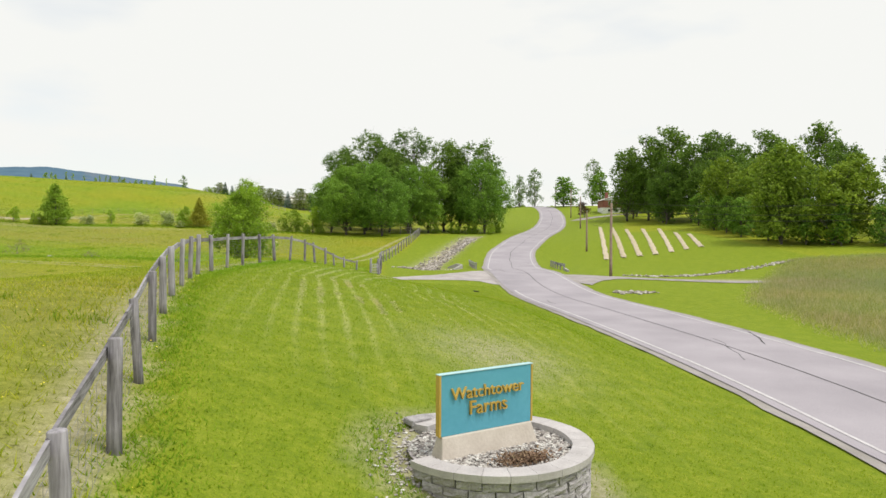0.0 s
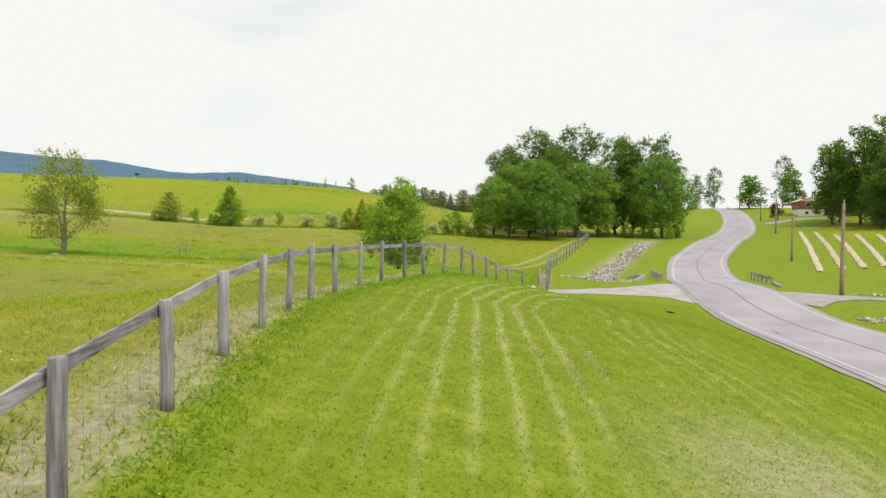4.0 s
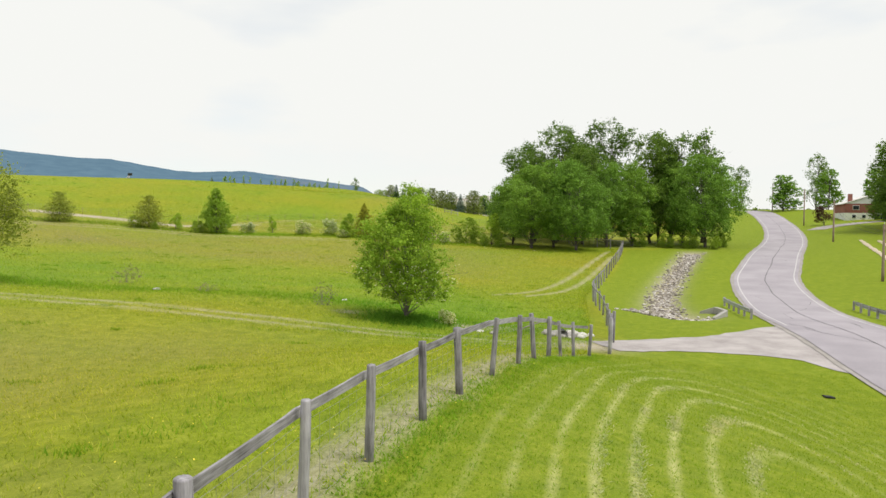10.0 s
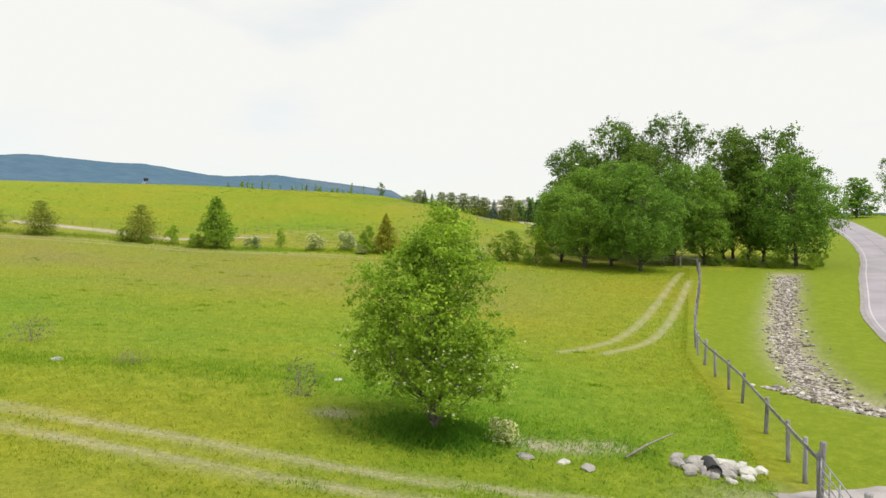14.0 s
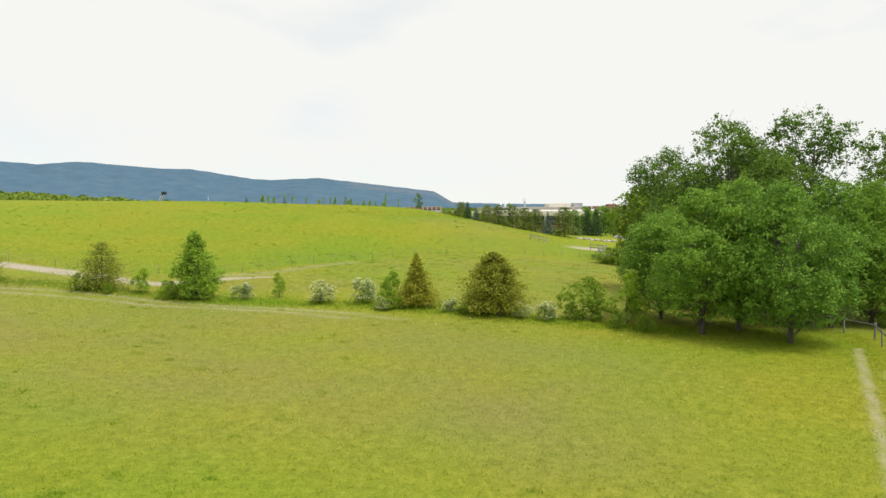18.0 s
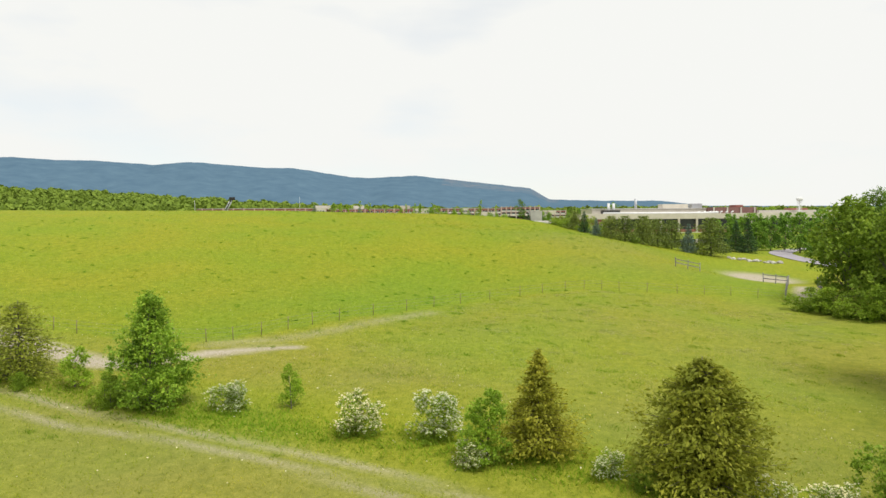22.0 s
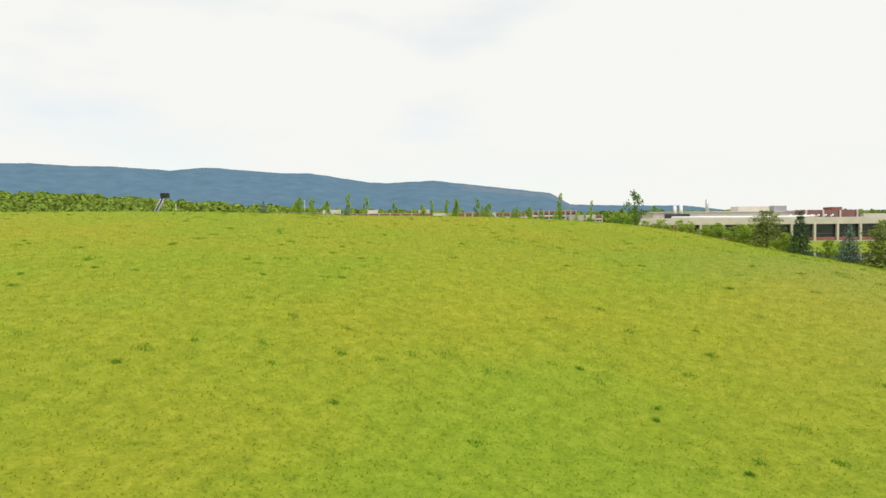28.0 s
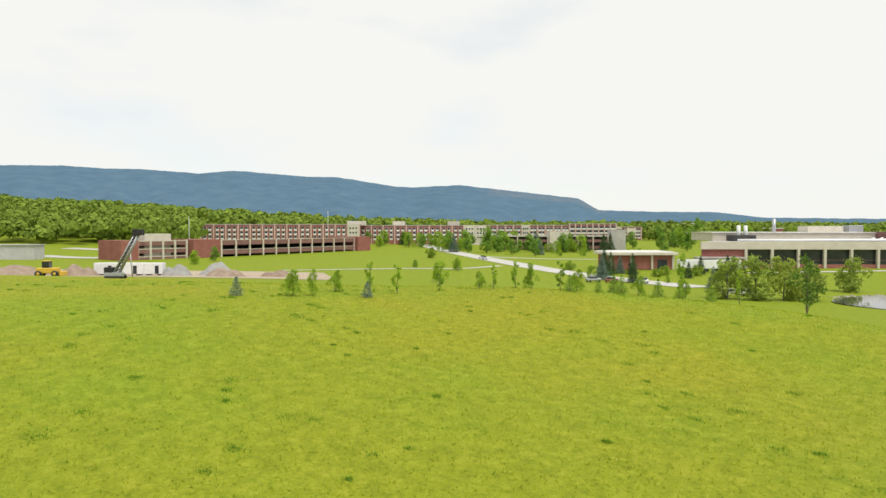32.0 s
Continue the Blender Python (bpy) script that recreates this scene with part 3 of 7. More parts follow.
cut = mix_node(n, l, 1.0, cut, ramp_node(n, l, math_node(n, l, "ADD", 0.5, math_node(n, l, "MULTIPLY", side, 0.1)), [(0.5, (1, 1, 1)), (0.62, (0.4, 0.4, 0.4)), (0.9, (0.5, 0.5, 0.5))]), "MULTIPLY")
lawn = mix_node(n, l, cut, lawn, (0.5, 0.5, 0.2))
grass = mix_node(n, l, attr["mown"], past, lawn)
grass = mix_node(n, l, 1.0, grass, ramp_node(n, l, tiny, [(0.25, (0.62, 0.66, 0.6)), (0.6, (1.08, 1.06, 1.05))]), "MULTIPLY")
bare = ramp_node(n, l, math_node(n, l, "ADD", math_node(n, l, "MULTIPLY", small, 0.6), math_node(n, l, "MULTIPLY", tiny, 0.4)), [(0.3, (0.27, 0.225, 0.145)), (0.7, (0.6, 0.53, 0.43))])
worn = math_node(n, l, "MULTIPLY", attr["soil"], math_node(n, l, "ADD", 0.35, math_node(n, l, "MULTIPLY", small, 1.25)), True)
l.new(mix_node(n, l, worn, grass, bare), b.inputs["Base Color"])
bump_node(n, l, b, math_node(n, l, "ADD", small, math_node(n, l, "MULTIPLY", tiny, 0.5)), 0.55, 0.12)
me.materials.append(gm)


def ribbon(name, line, left, right, mat, lift, across=6, wobble=0.0, seed=0, crown=0.0, kind="structure", label="", category="road", follow=None):
    """A strip laid on the ground along a line, with an edge that may waver."""
    rng = np.random.RandomState(seed)
    line = np.asarray(line, float)
    d = np.gradient(line[:, :2], axis=0)
    d /= np.linalg.norm(d, axis=1)[:, None] + 1e-9
    nrm = np.stack([d[:, 1], -d[:, 0]], 1)
    lw, rw = np.broadcast_to(left, len(line)), np.broadcast_to(right, len(line))
    verts, faces = [], []
    for i, p in enumerate(line[:, :2]):
        a, c = -lw[i] + wobble * rng.uniform(-1, 1), rw[i] + wobble * rng.uniform(-1, 1)
        for k in range(across + 1):
            s = a + (c - a) * k / across
            q = p + nrm[i] * s
            z = follow[i] if follow is not None else surface_z(*q)
            verts.append((q[0], q[1], z + lift + crown * (1 - (2 * k / across - 1) ** 2)))
    w = across + 1
    for i in range(len(line) - 1):
        for k in range(across):
            faces.append((i * w + k, i * w + k + 1, (i + 1) * w + k + 1, (i + 1) * w + k))
    ob = new(name, from_arrays(name, verts, faces, mat, True))
    return tagged(ob, label, category, kind=kind) if label else ob


# the road: asphalt with worn wheel tracks, gravel shoulders, lines and tarred cracks
am, n, l, b = material("grey asphalt", 0.9, 0.0, 0.25)
pos = place_vec(n)
big, fine_n = noise_node(n, l, 0.25, 4, pos), noise_node(n, l, 30, 3, pos, 0.7)
col = ramp_node(n, l, math_node(n, l, "ADD", math_node(n, l, "MULTIPLY", big, 0.6), math_node(n, l, "MULTIPLY", fine_n, 0.4)), [(0.32, (0.275, 0.252, 0.275)), (0.7, (0.425, 0.39, 0.42))])
l.new(col, b.inputs["Base Color"])
bump_node(n, l, b, fine_n, 0.35, 0.01)
ASPHALT = am
VERGE = plain('gritty road edge', (0.24, 0.22, 0.2), (0.38, 0.35, 0.33), 1.2, 0.95, bump=0.7, fine=26)
road_z = heights(ROAD[:, 0], ROAD[:, 1])
ribbon("gravel_shoulder", ROAD, ROAD_HALF + 0.32, ROAD_HALF + 0.32, VERGE, -0.005, 4, 0.07, 3, label="pale gravel shoulder along the road", category="shoulder", follow=road_z)
ribbon("road", ROAD, ROAD_HALF, ROAD_HALF, ASPHALT, 0.02, 6, 0.02, 4, 0.03, label="winding two-lane road of worn grey asphalt", follow=road_z)
LINE_WHITE = plain("worn white road paint", (0.4, 0.375, 0.385), (0.6, 0.58, 0.58), 3.5, 0.8)
TAR = plain("black tar seam", (0.05, 0.045, 0.05), (0.12, 0.11, 0.11), 3, 0.6)


def beside(line, off):
    d = np.gradient(line[:, :2], axis=0)
    d /= np.linalg.norm(d, axis=1)[:, None]
    return line[:, :2] + np.stack([d[:, 1], -d[:, 0]], 1) * off


for off, half in ((-2.72, 0.055), (2.72, 0.055)):
    keep = [i for i in range(len(ROAD)) if not (off < 0 and 57 < ROAD[i, 1] < 70)]
    for run in np.split(keep, np.where(np.diff(keep) > 1)[0] + 1):
        ribbon("road_line", beside(ROAD[run], off), half, half, LINE_WHITE, 0.035, 1, 0.012, 7, label="worn white edge line on the asphalt", category="road marking", follow=road_z[run])
rng = np.random.RandomState(5)
fine_road = smooth_line(ROAD[:, :2], 0.5)
fine_z = heights(fine_road[:, 0], fine_road[:, 1])
wander = np.interp(np.arange(len(fine_road)), np.arange(0, len(fine_road) + 8, 8), rng.uniform(-0.12, 0.12, len(np.arange(0, len(fine_road) + 8, 8))))
centre = beside(fine_road, 0.0) + wander[:, None] * np.array([1, 0.1])
ribbon("tar_seam", centre[60:520], 0.03, 0.03, TAR, 0.056, 1, 0.012, 2, label="dark tarred crack along the middle of the road", category="road seam", follow=fine_z[60:520])
for k in range(26):
    i0 = rng.randint(100, 330)
    off, ln, slant = rng.uniform(-2.4, 2.4), rng.randint(4, 12), rng.uniform(-0.25, 0.25)
    seg = beside(fine_road, off)[i0:i0 + ln] + np.cumsum(rng.uniform(-0.12, 0.12, (ln, 2)), 0) + np.arange(ln)[:, None] * np.array([slant, 0])
    ribbon("tar_seam", seg, 0.02, 0.02, TAR, 0.052 - 0.003 * (k % 3), 1, 0.012, k, label="crooked tarred crack in the asphalt", category="road seam", follow=fine_z[i0:i0 + ln])
DRIVE_L = smooth_line([(6.4, 64.6), (4.6, 64.4), (3, 64.2), (1, 63.7), (-1.8, 63.0), (-5.4, 61.4)], 0.5)
flare = np.interp(DRIVE_L[:, 0], [-5, -1.8, 1, 3, 4.2, 6.2], [1.9, 1.9, 2.5, 3.8, 5.6, 7.2])
ribbon("gravel_drive", DRIVE_L, flare, flare, GRAVEL, 0.025, 5, 0.14, 8, label="short pale gravel drive from the road to the pasture gate", category="drive")
DRIVE_R = smooth_line([(10.5, 62.0), (13, 63.5), (16, 65), (21, 65.4), (27, 64.5), (34, 66)], 0.7)
flare = np.interp(DRIVE_R[:, 0], [10.5, 13, 16, 27, 34], [4.0, 2.4, 1.4, 1.3, 0.6])
ribbon("gravel_drive", DRIVE_R, flare, flare, GRAVEL, 0.04, 4, 0.15, 9, label="gravel field drive leaving the road", category="drive")

# ---- the far ridge and the woods at its foot ----
RIDGE_TURN = [75, 62.4, 58.7, 56, 53.7, 49.5, 46.9, 41.3, 39, 34.5, 32.8, 29.4, 25, 20, 18.4, 14.5, 9.7, 6.6, 0, -20]
RIDGE_UP = [4.15, 4.3, 4.42, 4.32, 4.36, 4.14, 4.42, 4.04, 4.03, 3.32, 3.27, 3.45, 2.95, 2.35, 1.42, 1.27, 1.2, 0.78, 0.66, 0.6]
rm, n, l, b = material("wooded ridge with painted haze", 1.0, 0, 0.0)
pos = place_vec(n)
# distance haze is mixed into these blue base colours, the cliff's too
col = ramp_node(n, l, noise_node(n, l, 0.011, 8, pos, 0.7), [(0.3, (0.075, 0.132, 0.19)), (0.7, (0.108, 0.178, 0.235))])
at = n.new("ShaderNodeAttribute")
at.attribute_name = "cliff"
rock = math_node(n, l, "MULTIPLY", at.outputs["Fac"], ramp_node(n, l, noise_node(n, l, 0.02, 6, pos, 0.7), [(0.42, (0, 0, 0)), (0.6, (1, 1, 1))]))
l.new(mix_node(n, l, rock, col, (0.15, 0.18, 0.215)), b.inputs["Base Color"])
turns = np.arange(75, -20.01, -0.2)
ups = np.interp(-turns, [-t for t in RIDGE_TURN], RIDGE_UP) + np.array([0.035 * noise.noise((t * 1.1, 0, 0)) + 0.02 * noise.noise((t * 4.3, 3, 0)) for t in turns])
levels = np.linspace(0, 1, 13)
verts, cliff = [], []
for t, u in zip(turns, ups):
    for k in levels:
        d = 3000 + 1450 * k + 90 * noise.noise((t * 0.5, k * 3, 5)) * (k < 1)
        w = radians(t)
        top = 4450 * math.tan(radians(u))
        verts.append((-60 - d * math.sin(w), 120 + d * math.cos(w), 8 + (top + 10) * k ** 0.8 - 30 * (k == 0)))
        cliff.append(1.0 if 17.6 < t < 27 and k > 0.72 else 0.0)
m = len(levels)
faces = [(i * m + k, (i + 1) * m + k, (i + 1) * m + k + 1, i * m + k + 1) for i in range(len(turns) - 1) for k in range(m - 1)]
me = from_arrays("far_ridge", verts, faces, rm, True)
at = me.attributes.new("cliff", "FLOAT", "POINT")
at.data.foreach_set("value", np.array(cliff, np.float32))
tagged(new("far_ridge", me), "long wooded ridge with a pale cliff, its haze painted in blue", "mountain", kind="structure")

# ---- trees ----
def kites(name, centre, size, mat, rng, flat=0.5, slim=0.6, droop=None):
    """Many single leaves or sprays as folded kites; flat: how far they lie level."""
    n = len(centre)
    nor = rng.normal(size=(n, 3))
    nor[:, 2] = np.abs(nor[:, 2]) + flat * 2
    nor /= np.linalg.norm(nor, axis=1)[:, None]
    a = rng.normal(size=(n, 3)) if droop is None else droop + 0.35 * rng.normal(size=(n, 3))
    a -= nor * (a * nor).sum(1)[:, None]
    a /= np.linalg.norm(a, axis=1)[:, None] + 1e-9
    b = np.cross(nor, a)
    s = (np.broadcast_to(size, n) * rng.uniform(0.65, 1.35, n))[:, None]
    v = np.empty((n, 4, 3))
    v[:, 0], v[:, 2] = centre - a * s * 0.5, centre + a * s * 0.5
    fold = nor * s * 0.12
    v[:, 1], v[:, 3] = centre + b * s * 0.5 * slim + fold, centre - b * s * 0.5 * slim + fold
    me = bpy.data.meshes.new(name)
    me.vertices.add(4 * n)
    me.vertices.foreach_set("co", v.ravel())
    me.loops.add(4 * n)
    me.loops.foreach_set("vertex_index", np.arange(4 * n, dtype=np.int32))
    me.polygons.add(n)
    me.polygons.foreach_set("loop_start", np.arange(0, 4 * n, 4, dtype=np.int32))
    me.polygons.foreach_set("loop_total", np.full(n, 4, dtype=np.int32))
    me.materials.append(mat)
    me.update()
    return me


def lobes_of(rng, height, base, radius, count, shape):
    """The clumps of a crown: centres and radii inside an outline that shape(0..1) gives as a share of the radius."""
    out = []
    for k in range(count):
        h = (k + rng.uniform(0, 1)) / count
        r = shape(h) * radius
        w = rng.uniform(0, 2 * math.pi)
        d = r * math.sqrt(rng.uniform(0.1, 1.0)) * 0.78
        size = radius * rng.uniform(0.27, 0.42) * (0.55 + 0.5 * shape(h))
        out.append((d * math.cos(w), d * math.sin(w), base + (height - base) * h * 0.93, size))
    return np.array(out)


def wood_mesh(name, rng, height, base, lobes, girth, mat, stems=1):
    v, f = [], []
    for s in range(stems):
        lean = Vector((rng.uniform(-1, 1), rng.uniform(-1, 1), 0)) * (0.06 if stems == 1 else 0.16) * height
        foot = Vector((rng.uniform(-1, 1), rng.uniform(-1, 1), 0)) * (0 if stems == 1 else girth * 2.4)
        top = height * 0.82
        line = [foot + lean * (t * t) + Vector((rng.uniform(-1, 1), rng.uniform(-1, 1), 0)) * 0.012 * height * (t > 0) + Vector((0, 0, t * top - (0.25 if t == 0 else 0))) for t in (0, 0.06, 0.25, 0.45, 0.65, 0.85, 1)]
        add_tube(v, f, line, [girth * g for g in (1.45, 1.05, 0.9, 0.72, 0.5, 0.28, 0.1)], 8)
        for x, y, z, r in lobes[s::stems]:
            t = min(0.8, max(0.12, (z - 0.28 * (height - base)) / top))
            k = min(5, int(t * 6))
            start = line[max(1, k)].lerp(line[min(6, k + 1)], 0.5)
            end = Vector((x, y, z))
            mid = start.lerp(end, 0.5) + Vector((0, 0, -0.04 * height * rng.uniform(0, 1)))
            add_tube(v, f, [start, mid, end], [girth * 0.34, girth * 0.2, girth * 0.06], 5, False)
            for _ in range(3):
                tip = end + Vector(rng.normal(size=3)) * r * 0.7
                add_tube(v, f, [mid.lerp(end, rng.uniform(0.3, 1)), tip], [girth * 0.1, girth * 0.03], 4, False)
    return from_arrays(name, v, f, mat, True)


def broadleaf(seed, height, width, base, leaves, leaf, mat, shape, count=16, girth=0.2, bark=None, stems=1, hollow=0.62, blossom=0):
    """Trunk and crown meshes of a leafy tree."""
    rng = np.random.RandomState(seed)
    lobes = lobes_of(rng, height, base, width / 2, count, shape)
    share = lobes[:, 3] ** 2 / (lobes[:, 3] ** 2).sum()
    pick = rng.choice(len(lobes), leaves, p=share)
    d = rng.normal(size=(leaves, 3))
    d /= np.linalg.norm(d, axis=1)[:, None]
    # every clump is made of level sprays, so that light falls between them
    per = 26
    sprays = rng.normal(size=(len(lobes), per, 3)) + np.array([0, 0, 0.25])
    sprays *= (rng.uniform(hollow, 1.0, (len(lobes), per)) / np.linalg.norm(sprays, axis=2))[:, :, None]
    wide = rng.uniform(0.16, 0.34, (len(lobes), per))
    which = rng.randint(0, per, leaves)
    c = lobes[pick, :3] + (sprays[pick, which] * 1.02 + d * np.abs(rng.normal(0, 1, leaves))[:, None] * wide[pick, which][:, None] * np.array([1, 1, 0.72])) * lobes[pick, 3:4]
    c[:, 2] = np.maximum(c[:, 2], base * 0.75)
    crown = kites("crown", c, leaf, mat, rng, 0.12, 0.72)
    wood = wood_mesh("trunk", rng, height, base, lobes, girth, bark or BARK)
    if stems > 1:
        wood = wood_mesh("trunk", rng, height, base, lobes, girth * 0.62, bark or BARK, stems)
    flowers = None
    if blossom:
        w = rng.choice(leaves, blossom)
        w = w[np.argsort(np.abs(c[w, 2] - height * (0.22 if height > 4 else 0.65)))[: int(blossom * (0.35 if height > 4 else 0.85))]]
        flowers = kites("blossom", c[w] * np.array([1.08, 1.08, 1.05]), leaf * (0.9 if height > 4 else 1.35), BLOSSOM, rng, 0.5, 0.9)
    return wood, crown, flowers


def needle_tree(seed, height, width, tiers, per, spray, mat, bark=None, top=0.03, base=0.06, power=0.85, ragged=0.2, droop=-0.25):
    """A conifer: whorls of boughs, each with rows of sprays."""
    rng = np.random.RandomState(seed)
    cs, ds, v, f = [], [], [], []
    add_tube(v, f, [(0, 0, -0.2), (0, 0, height * 0.3), (0, 0, height * 0.7), (0, 0, height * 0.99)], [height * 0.022, height * 0.017, height * 0.009, height * 0.002], 7)
    for t in range(tiers):
        h = base + (0.985 - base) * (t + rng.uniform(-0.3, 0.3)) / tiers
        reach = (width / 2) * max(top, (1 - h) ** power) * rng.uniform(1 - ragged, 1 + ragged)
        boughs = max(4, int(9 - 4 * h))
        turn = rng.uniform(0, 7)
        for k in range(boughs):
            w = turn + 2 * math.pi * k / boughs + rng.uniform(-0.25, 0.25)
            rr = reach * rng.uniform(1 - ragged, 1 + ragged)
            out = np.array([math.cos(w), math.sin(w), 0.0])
            p0 = np.array([0, 0, h * height])
            p1 = p0 + out * rr + np.array([0, 0, rr * droop * (0.6 if h > 0.6 else 1.0)])
            add_tube(v, f, [tuple(p0), tuple(p1)], [height * 0.0045, height * 0.001], 4, False)
            m = max(5, int(per * (0.25 + rr / (width / 2))))
            s = np.sqrt(rng.uniform(0.04, 1.06, m))[:, None]
            spread = rng.normal(size=(m, 3)) * np.array([0.13, 0.13, 0.07]) * (rr + 0.25)
            cs.append(p0 + (p1 - p0) * s + spread)
            ds.append(np.tile(out + np.array([0, 0, droop]), (m, 1)))
    c, d = np.vstack(cs), np.vstack(ds)
    return from_arrays("trunk", v, f, bark or BARK, True), kites("crown", c, spray, mat, rng, 0.2, 0.42, d), None


def plant(name, meshes, m, label, category="tree", group="", foot="trunk"):
    ob = empty(name, m, label, category, group)
    wood, crown, flowers = meshes
    part(foot, wood, ob)
    part("crown", crown, ob)
    if flowers:
        part("blossom", flowers, ob, label="white blossom")
    return ob


def stand(x, y, turn=0.0, scale=1.0, tall=None, sink=0.05):
    return pose(x, y, surface_z(x, y) - sink, 0, 0, turn) @ Matrix.Diagonal((scale, scale, tall or scale, 1))


def round_top(h):
    return math.sqrt(max(0.05, 1 - ((h - 0.36) / 0.68) ** 2))


def egg(h):
    return math.sqrt(max(0.04, 1 - ((h - 0.4) / 0.64) ** 2)) * (1.0 - 0.25 * h)


def cone(h):
    return max(0.08, (1 - h) ** 0.75 * (0.75 + 0.5 * min(1, h * 5)))


def rows(label, name, meshes, spots, group, category="tree", foot="trunk"):
    """One kind of plant at several spots: x, y, turn, scale and, where it differs, its height's scale."""
    first = None
    for x, y, *rest in spots:
        m = stand(x, y, *rest)
        if first is None:
            first = plant(name, meshes, m, label, category, group, foot)
            first_m = m
        else:
            q = copy_thing(first, m)
            q.matrix_basis = m
    return first


maple_a = broadleaf(11, 13.0, 10.4, 2.2, 46000, 0.2, MAPLE_LEAF, round_top, 50, 0.18, stems=3)
maple_b = broadleaf(12, 13.0, 9.2, 2.1, 40000, 0.2, MAPLE_LEAF, egg, 46, 0.18)
oak_a = broadleaf(13, 20.6, 13.0, 4.5, 36000, 0.24, OAK_LEAF, round_top, 40, 0.26)
oak_b = broadleaf(14, 20.0, 12.0, 3.2, 34000, 0.24, OAK_LEAF, egg, 38, 0.24)
oak_thin = broadleaf(15, 19.0, 9.5, 3.0, 7500, 0.3, OAK_LEAF, egg, 30, 0.2, hollow=0.4)
wood_oak = broadleaf(19, 20.0, 12.5, 3.0, 16000, 0.36, OAK_LEAF, egg, 36, 0.24)
wood_low = broadleaf(20, 13.0, 9.0, 1.2, 4200, 0.52, MAPLE_LEAF, egg, 28, 0.18)
far_maple = broadleaf(17, 13.0, 9.5, 1.6, 1700, 0.8, MAPLE_LEAF, egg, 24, 0.18)
far_fresh = broadleaf(18, 14.0, 11.5, 1.6, 1900, 0.9, FRESH_LEAF, round_top, 26, 0.2)
fresh_a = broadleaf(16, 14.0, 11.5, 1.6, 8500, 0.46, WOOD_LEAF, round_top, 34, 0.2)
rows("leafy maple with a full dark green crown at the grove's edge", "maple_tree", maple_a, [(-17.0, 131.0, 20, 0.95), (-10.3, 128.5, 140, 0.98), (-20.5, 137, 260, 0.8), (8.6, 139.5, 80, 1.08)], "grove trees")
rows("leafy maple with an egg-shaped green crown in the grove", "maple_tree", maple_b, [(-13.8, 133.4, 70, 1.02), (-6.0, 137, 200, 1.0), (-2.2, 140, 310, 1.0), (4.0, 146, 20, 1.05)], "grove trees")
rows("tall oak with a broad open crown in the grove", "oak_tree", oak_a, [(-14.5, 149.0, 0, 1.0), (-6.0, 150.5, 120, 1.03), (-21, 156, 240, 0.86), (-12, 168, 30, 0.9)], "grove trees")
rows("tall oak with a narrower crown in the grove", "oak_tree", oak_b, [(-10, 142, 60, 0.82), (1.0, 147.0, 200, 0.95), (-18, 145, 320, 0.8), (-24, 199, 100, 0.72)], "grove trees")
rows("broad light green tree at the end of the grove", "maple_tree", fresh_a, [(-27.4, 196.5, 60, 0.92), (-22.8, 189.5, 200, 0.92)], "grove trees")
rows("tall thin-leaved tree with bare limbs showing in its crown", "oak_tree", oak_thin, [(6.0, 146.0, 10, 0.98), (2.5, 150.0, 150, 0.95), (9.5, 150, 260, 1.02)], "grove trees")
rows("tall dark tree of the roadside wood", "oak_tree", wood_oak, [(50.5, 158, 20, 1.08), (57, 152, 130, 0.95), (58.5, 140, 250, 0.8), (60, 128, 10, 0.78), (66, 118, 80, 0.75), (70, 104, 190, 0.72), (80, 100, 300, 0.76), (66, 96, 45, 0.62), (62, 160, 80, 1.0), (66, 146, 20, 0.95), (70, 132, 140, 0.95), (76, 116, 260, 0.82), (90, 110, 40, 0.8), (100, 84, 130, 0.76), (52, 148, 200, 0.85)], "roadside wood")
rows("broad dark tree of the roadside wood", "oak_tree", wood_oak, [(47.6, 163, 40, 1.0), (43.4, 165.5, 300, 0.88), (46.5, 172, 70, 0.7), (49, 178, 190, 0.75), (47.5, 150, 120, 0.7), (56, 133, 170, 0.68), (53, 122, 290, 0.65), (60, 108, 60, 0.66), (72, 92, 210, 0.74), (82, 88, 10, 0.78), (94, 96, 100, 0.9), (88, 76, 310, 0.72)], "roadside wood")
rows("light green tree at the edge of the roadside wood", "maple_tree", fresh_a, [(49, 103, 30, 0.98), (56, 98, 150, 0.84), (52.5, 96, 100, 0.74), (47.5, 100, 240, 0.7), (62, 91, 270, 0.78), (70, 85, 60, 0.78), (79, 80, 20, 0.8), (53, 117, 200, 0.9), (52, 130, 330, 0.9)], "roadside wood")
rows("low leafy tree at the foot of the roadside wood", "maple_tree", wood_low, [(47.5, 152, 30, 0.55), (51, 141, 100, 0.5), (49, 128, 200, 0.5), (47.5, 113, 320, 0.5), (50, 98, 60, 0.5), (57, 92, 150, 0.48), (64, 84, 240, 0.5), (72, 80, 20, 0.5), (80, 74, 110, 0.5), (48.5, 158, 70, 0.6), (52, 135, 20, 0.55), (48.5, 121, 80, 0.5), (48.5, 106, 170, 0.55), (53, 95, 200, 0.5), (60.5, 88, 290, 0.5), (68, 81.5, 60, 0.5), (76, 77, 310, 0.5)], "roadside wood")
rows("round maple on the lawn beside the road", "maple_tree", wood_low, [(41.5, 240, 50, 1.2, 0.8), (55.0, 192, 40, 0.75), (51.2, 190.5, 120, 0.62), (59.5, 197, 300, 0.9), (57, 255, 160, 0.95), (64, 238, 280, 0.9), (66, 210, 30, 1.0), (60, 190, 140, 1.0), (74, 225, 250, 1.1), (20, 330, 30, 1.0)], "house trees")
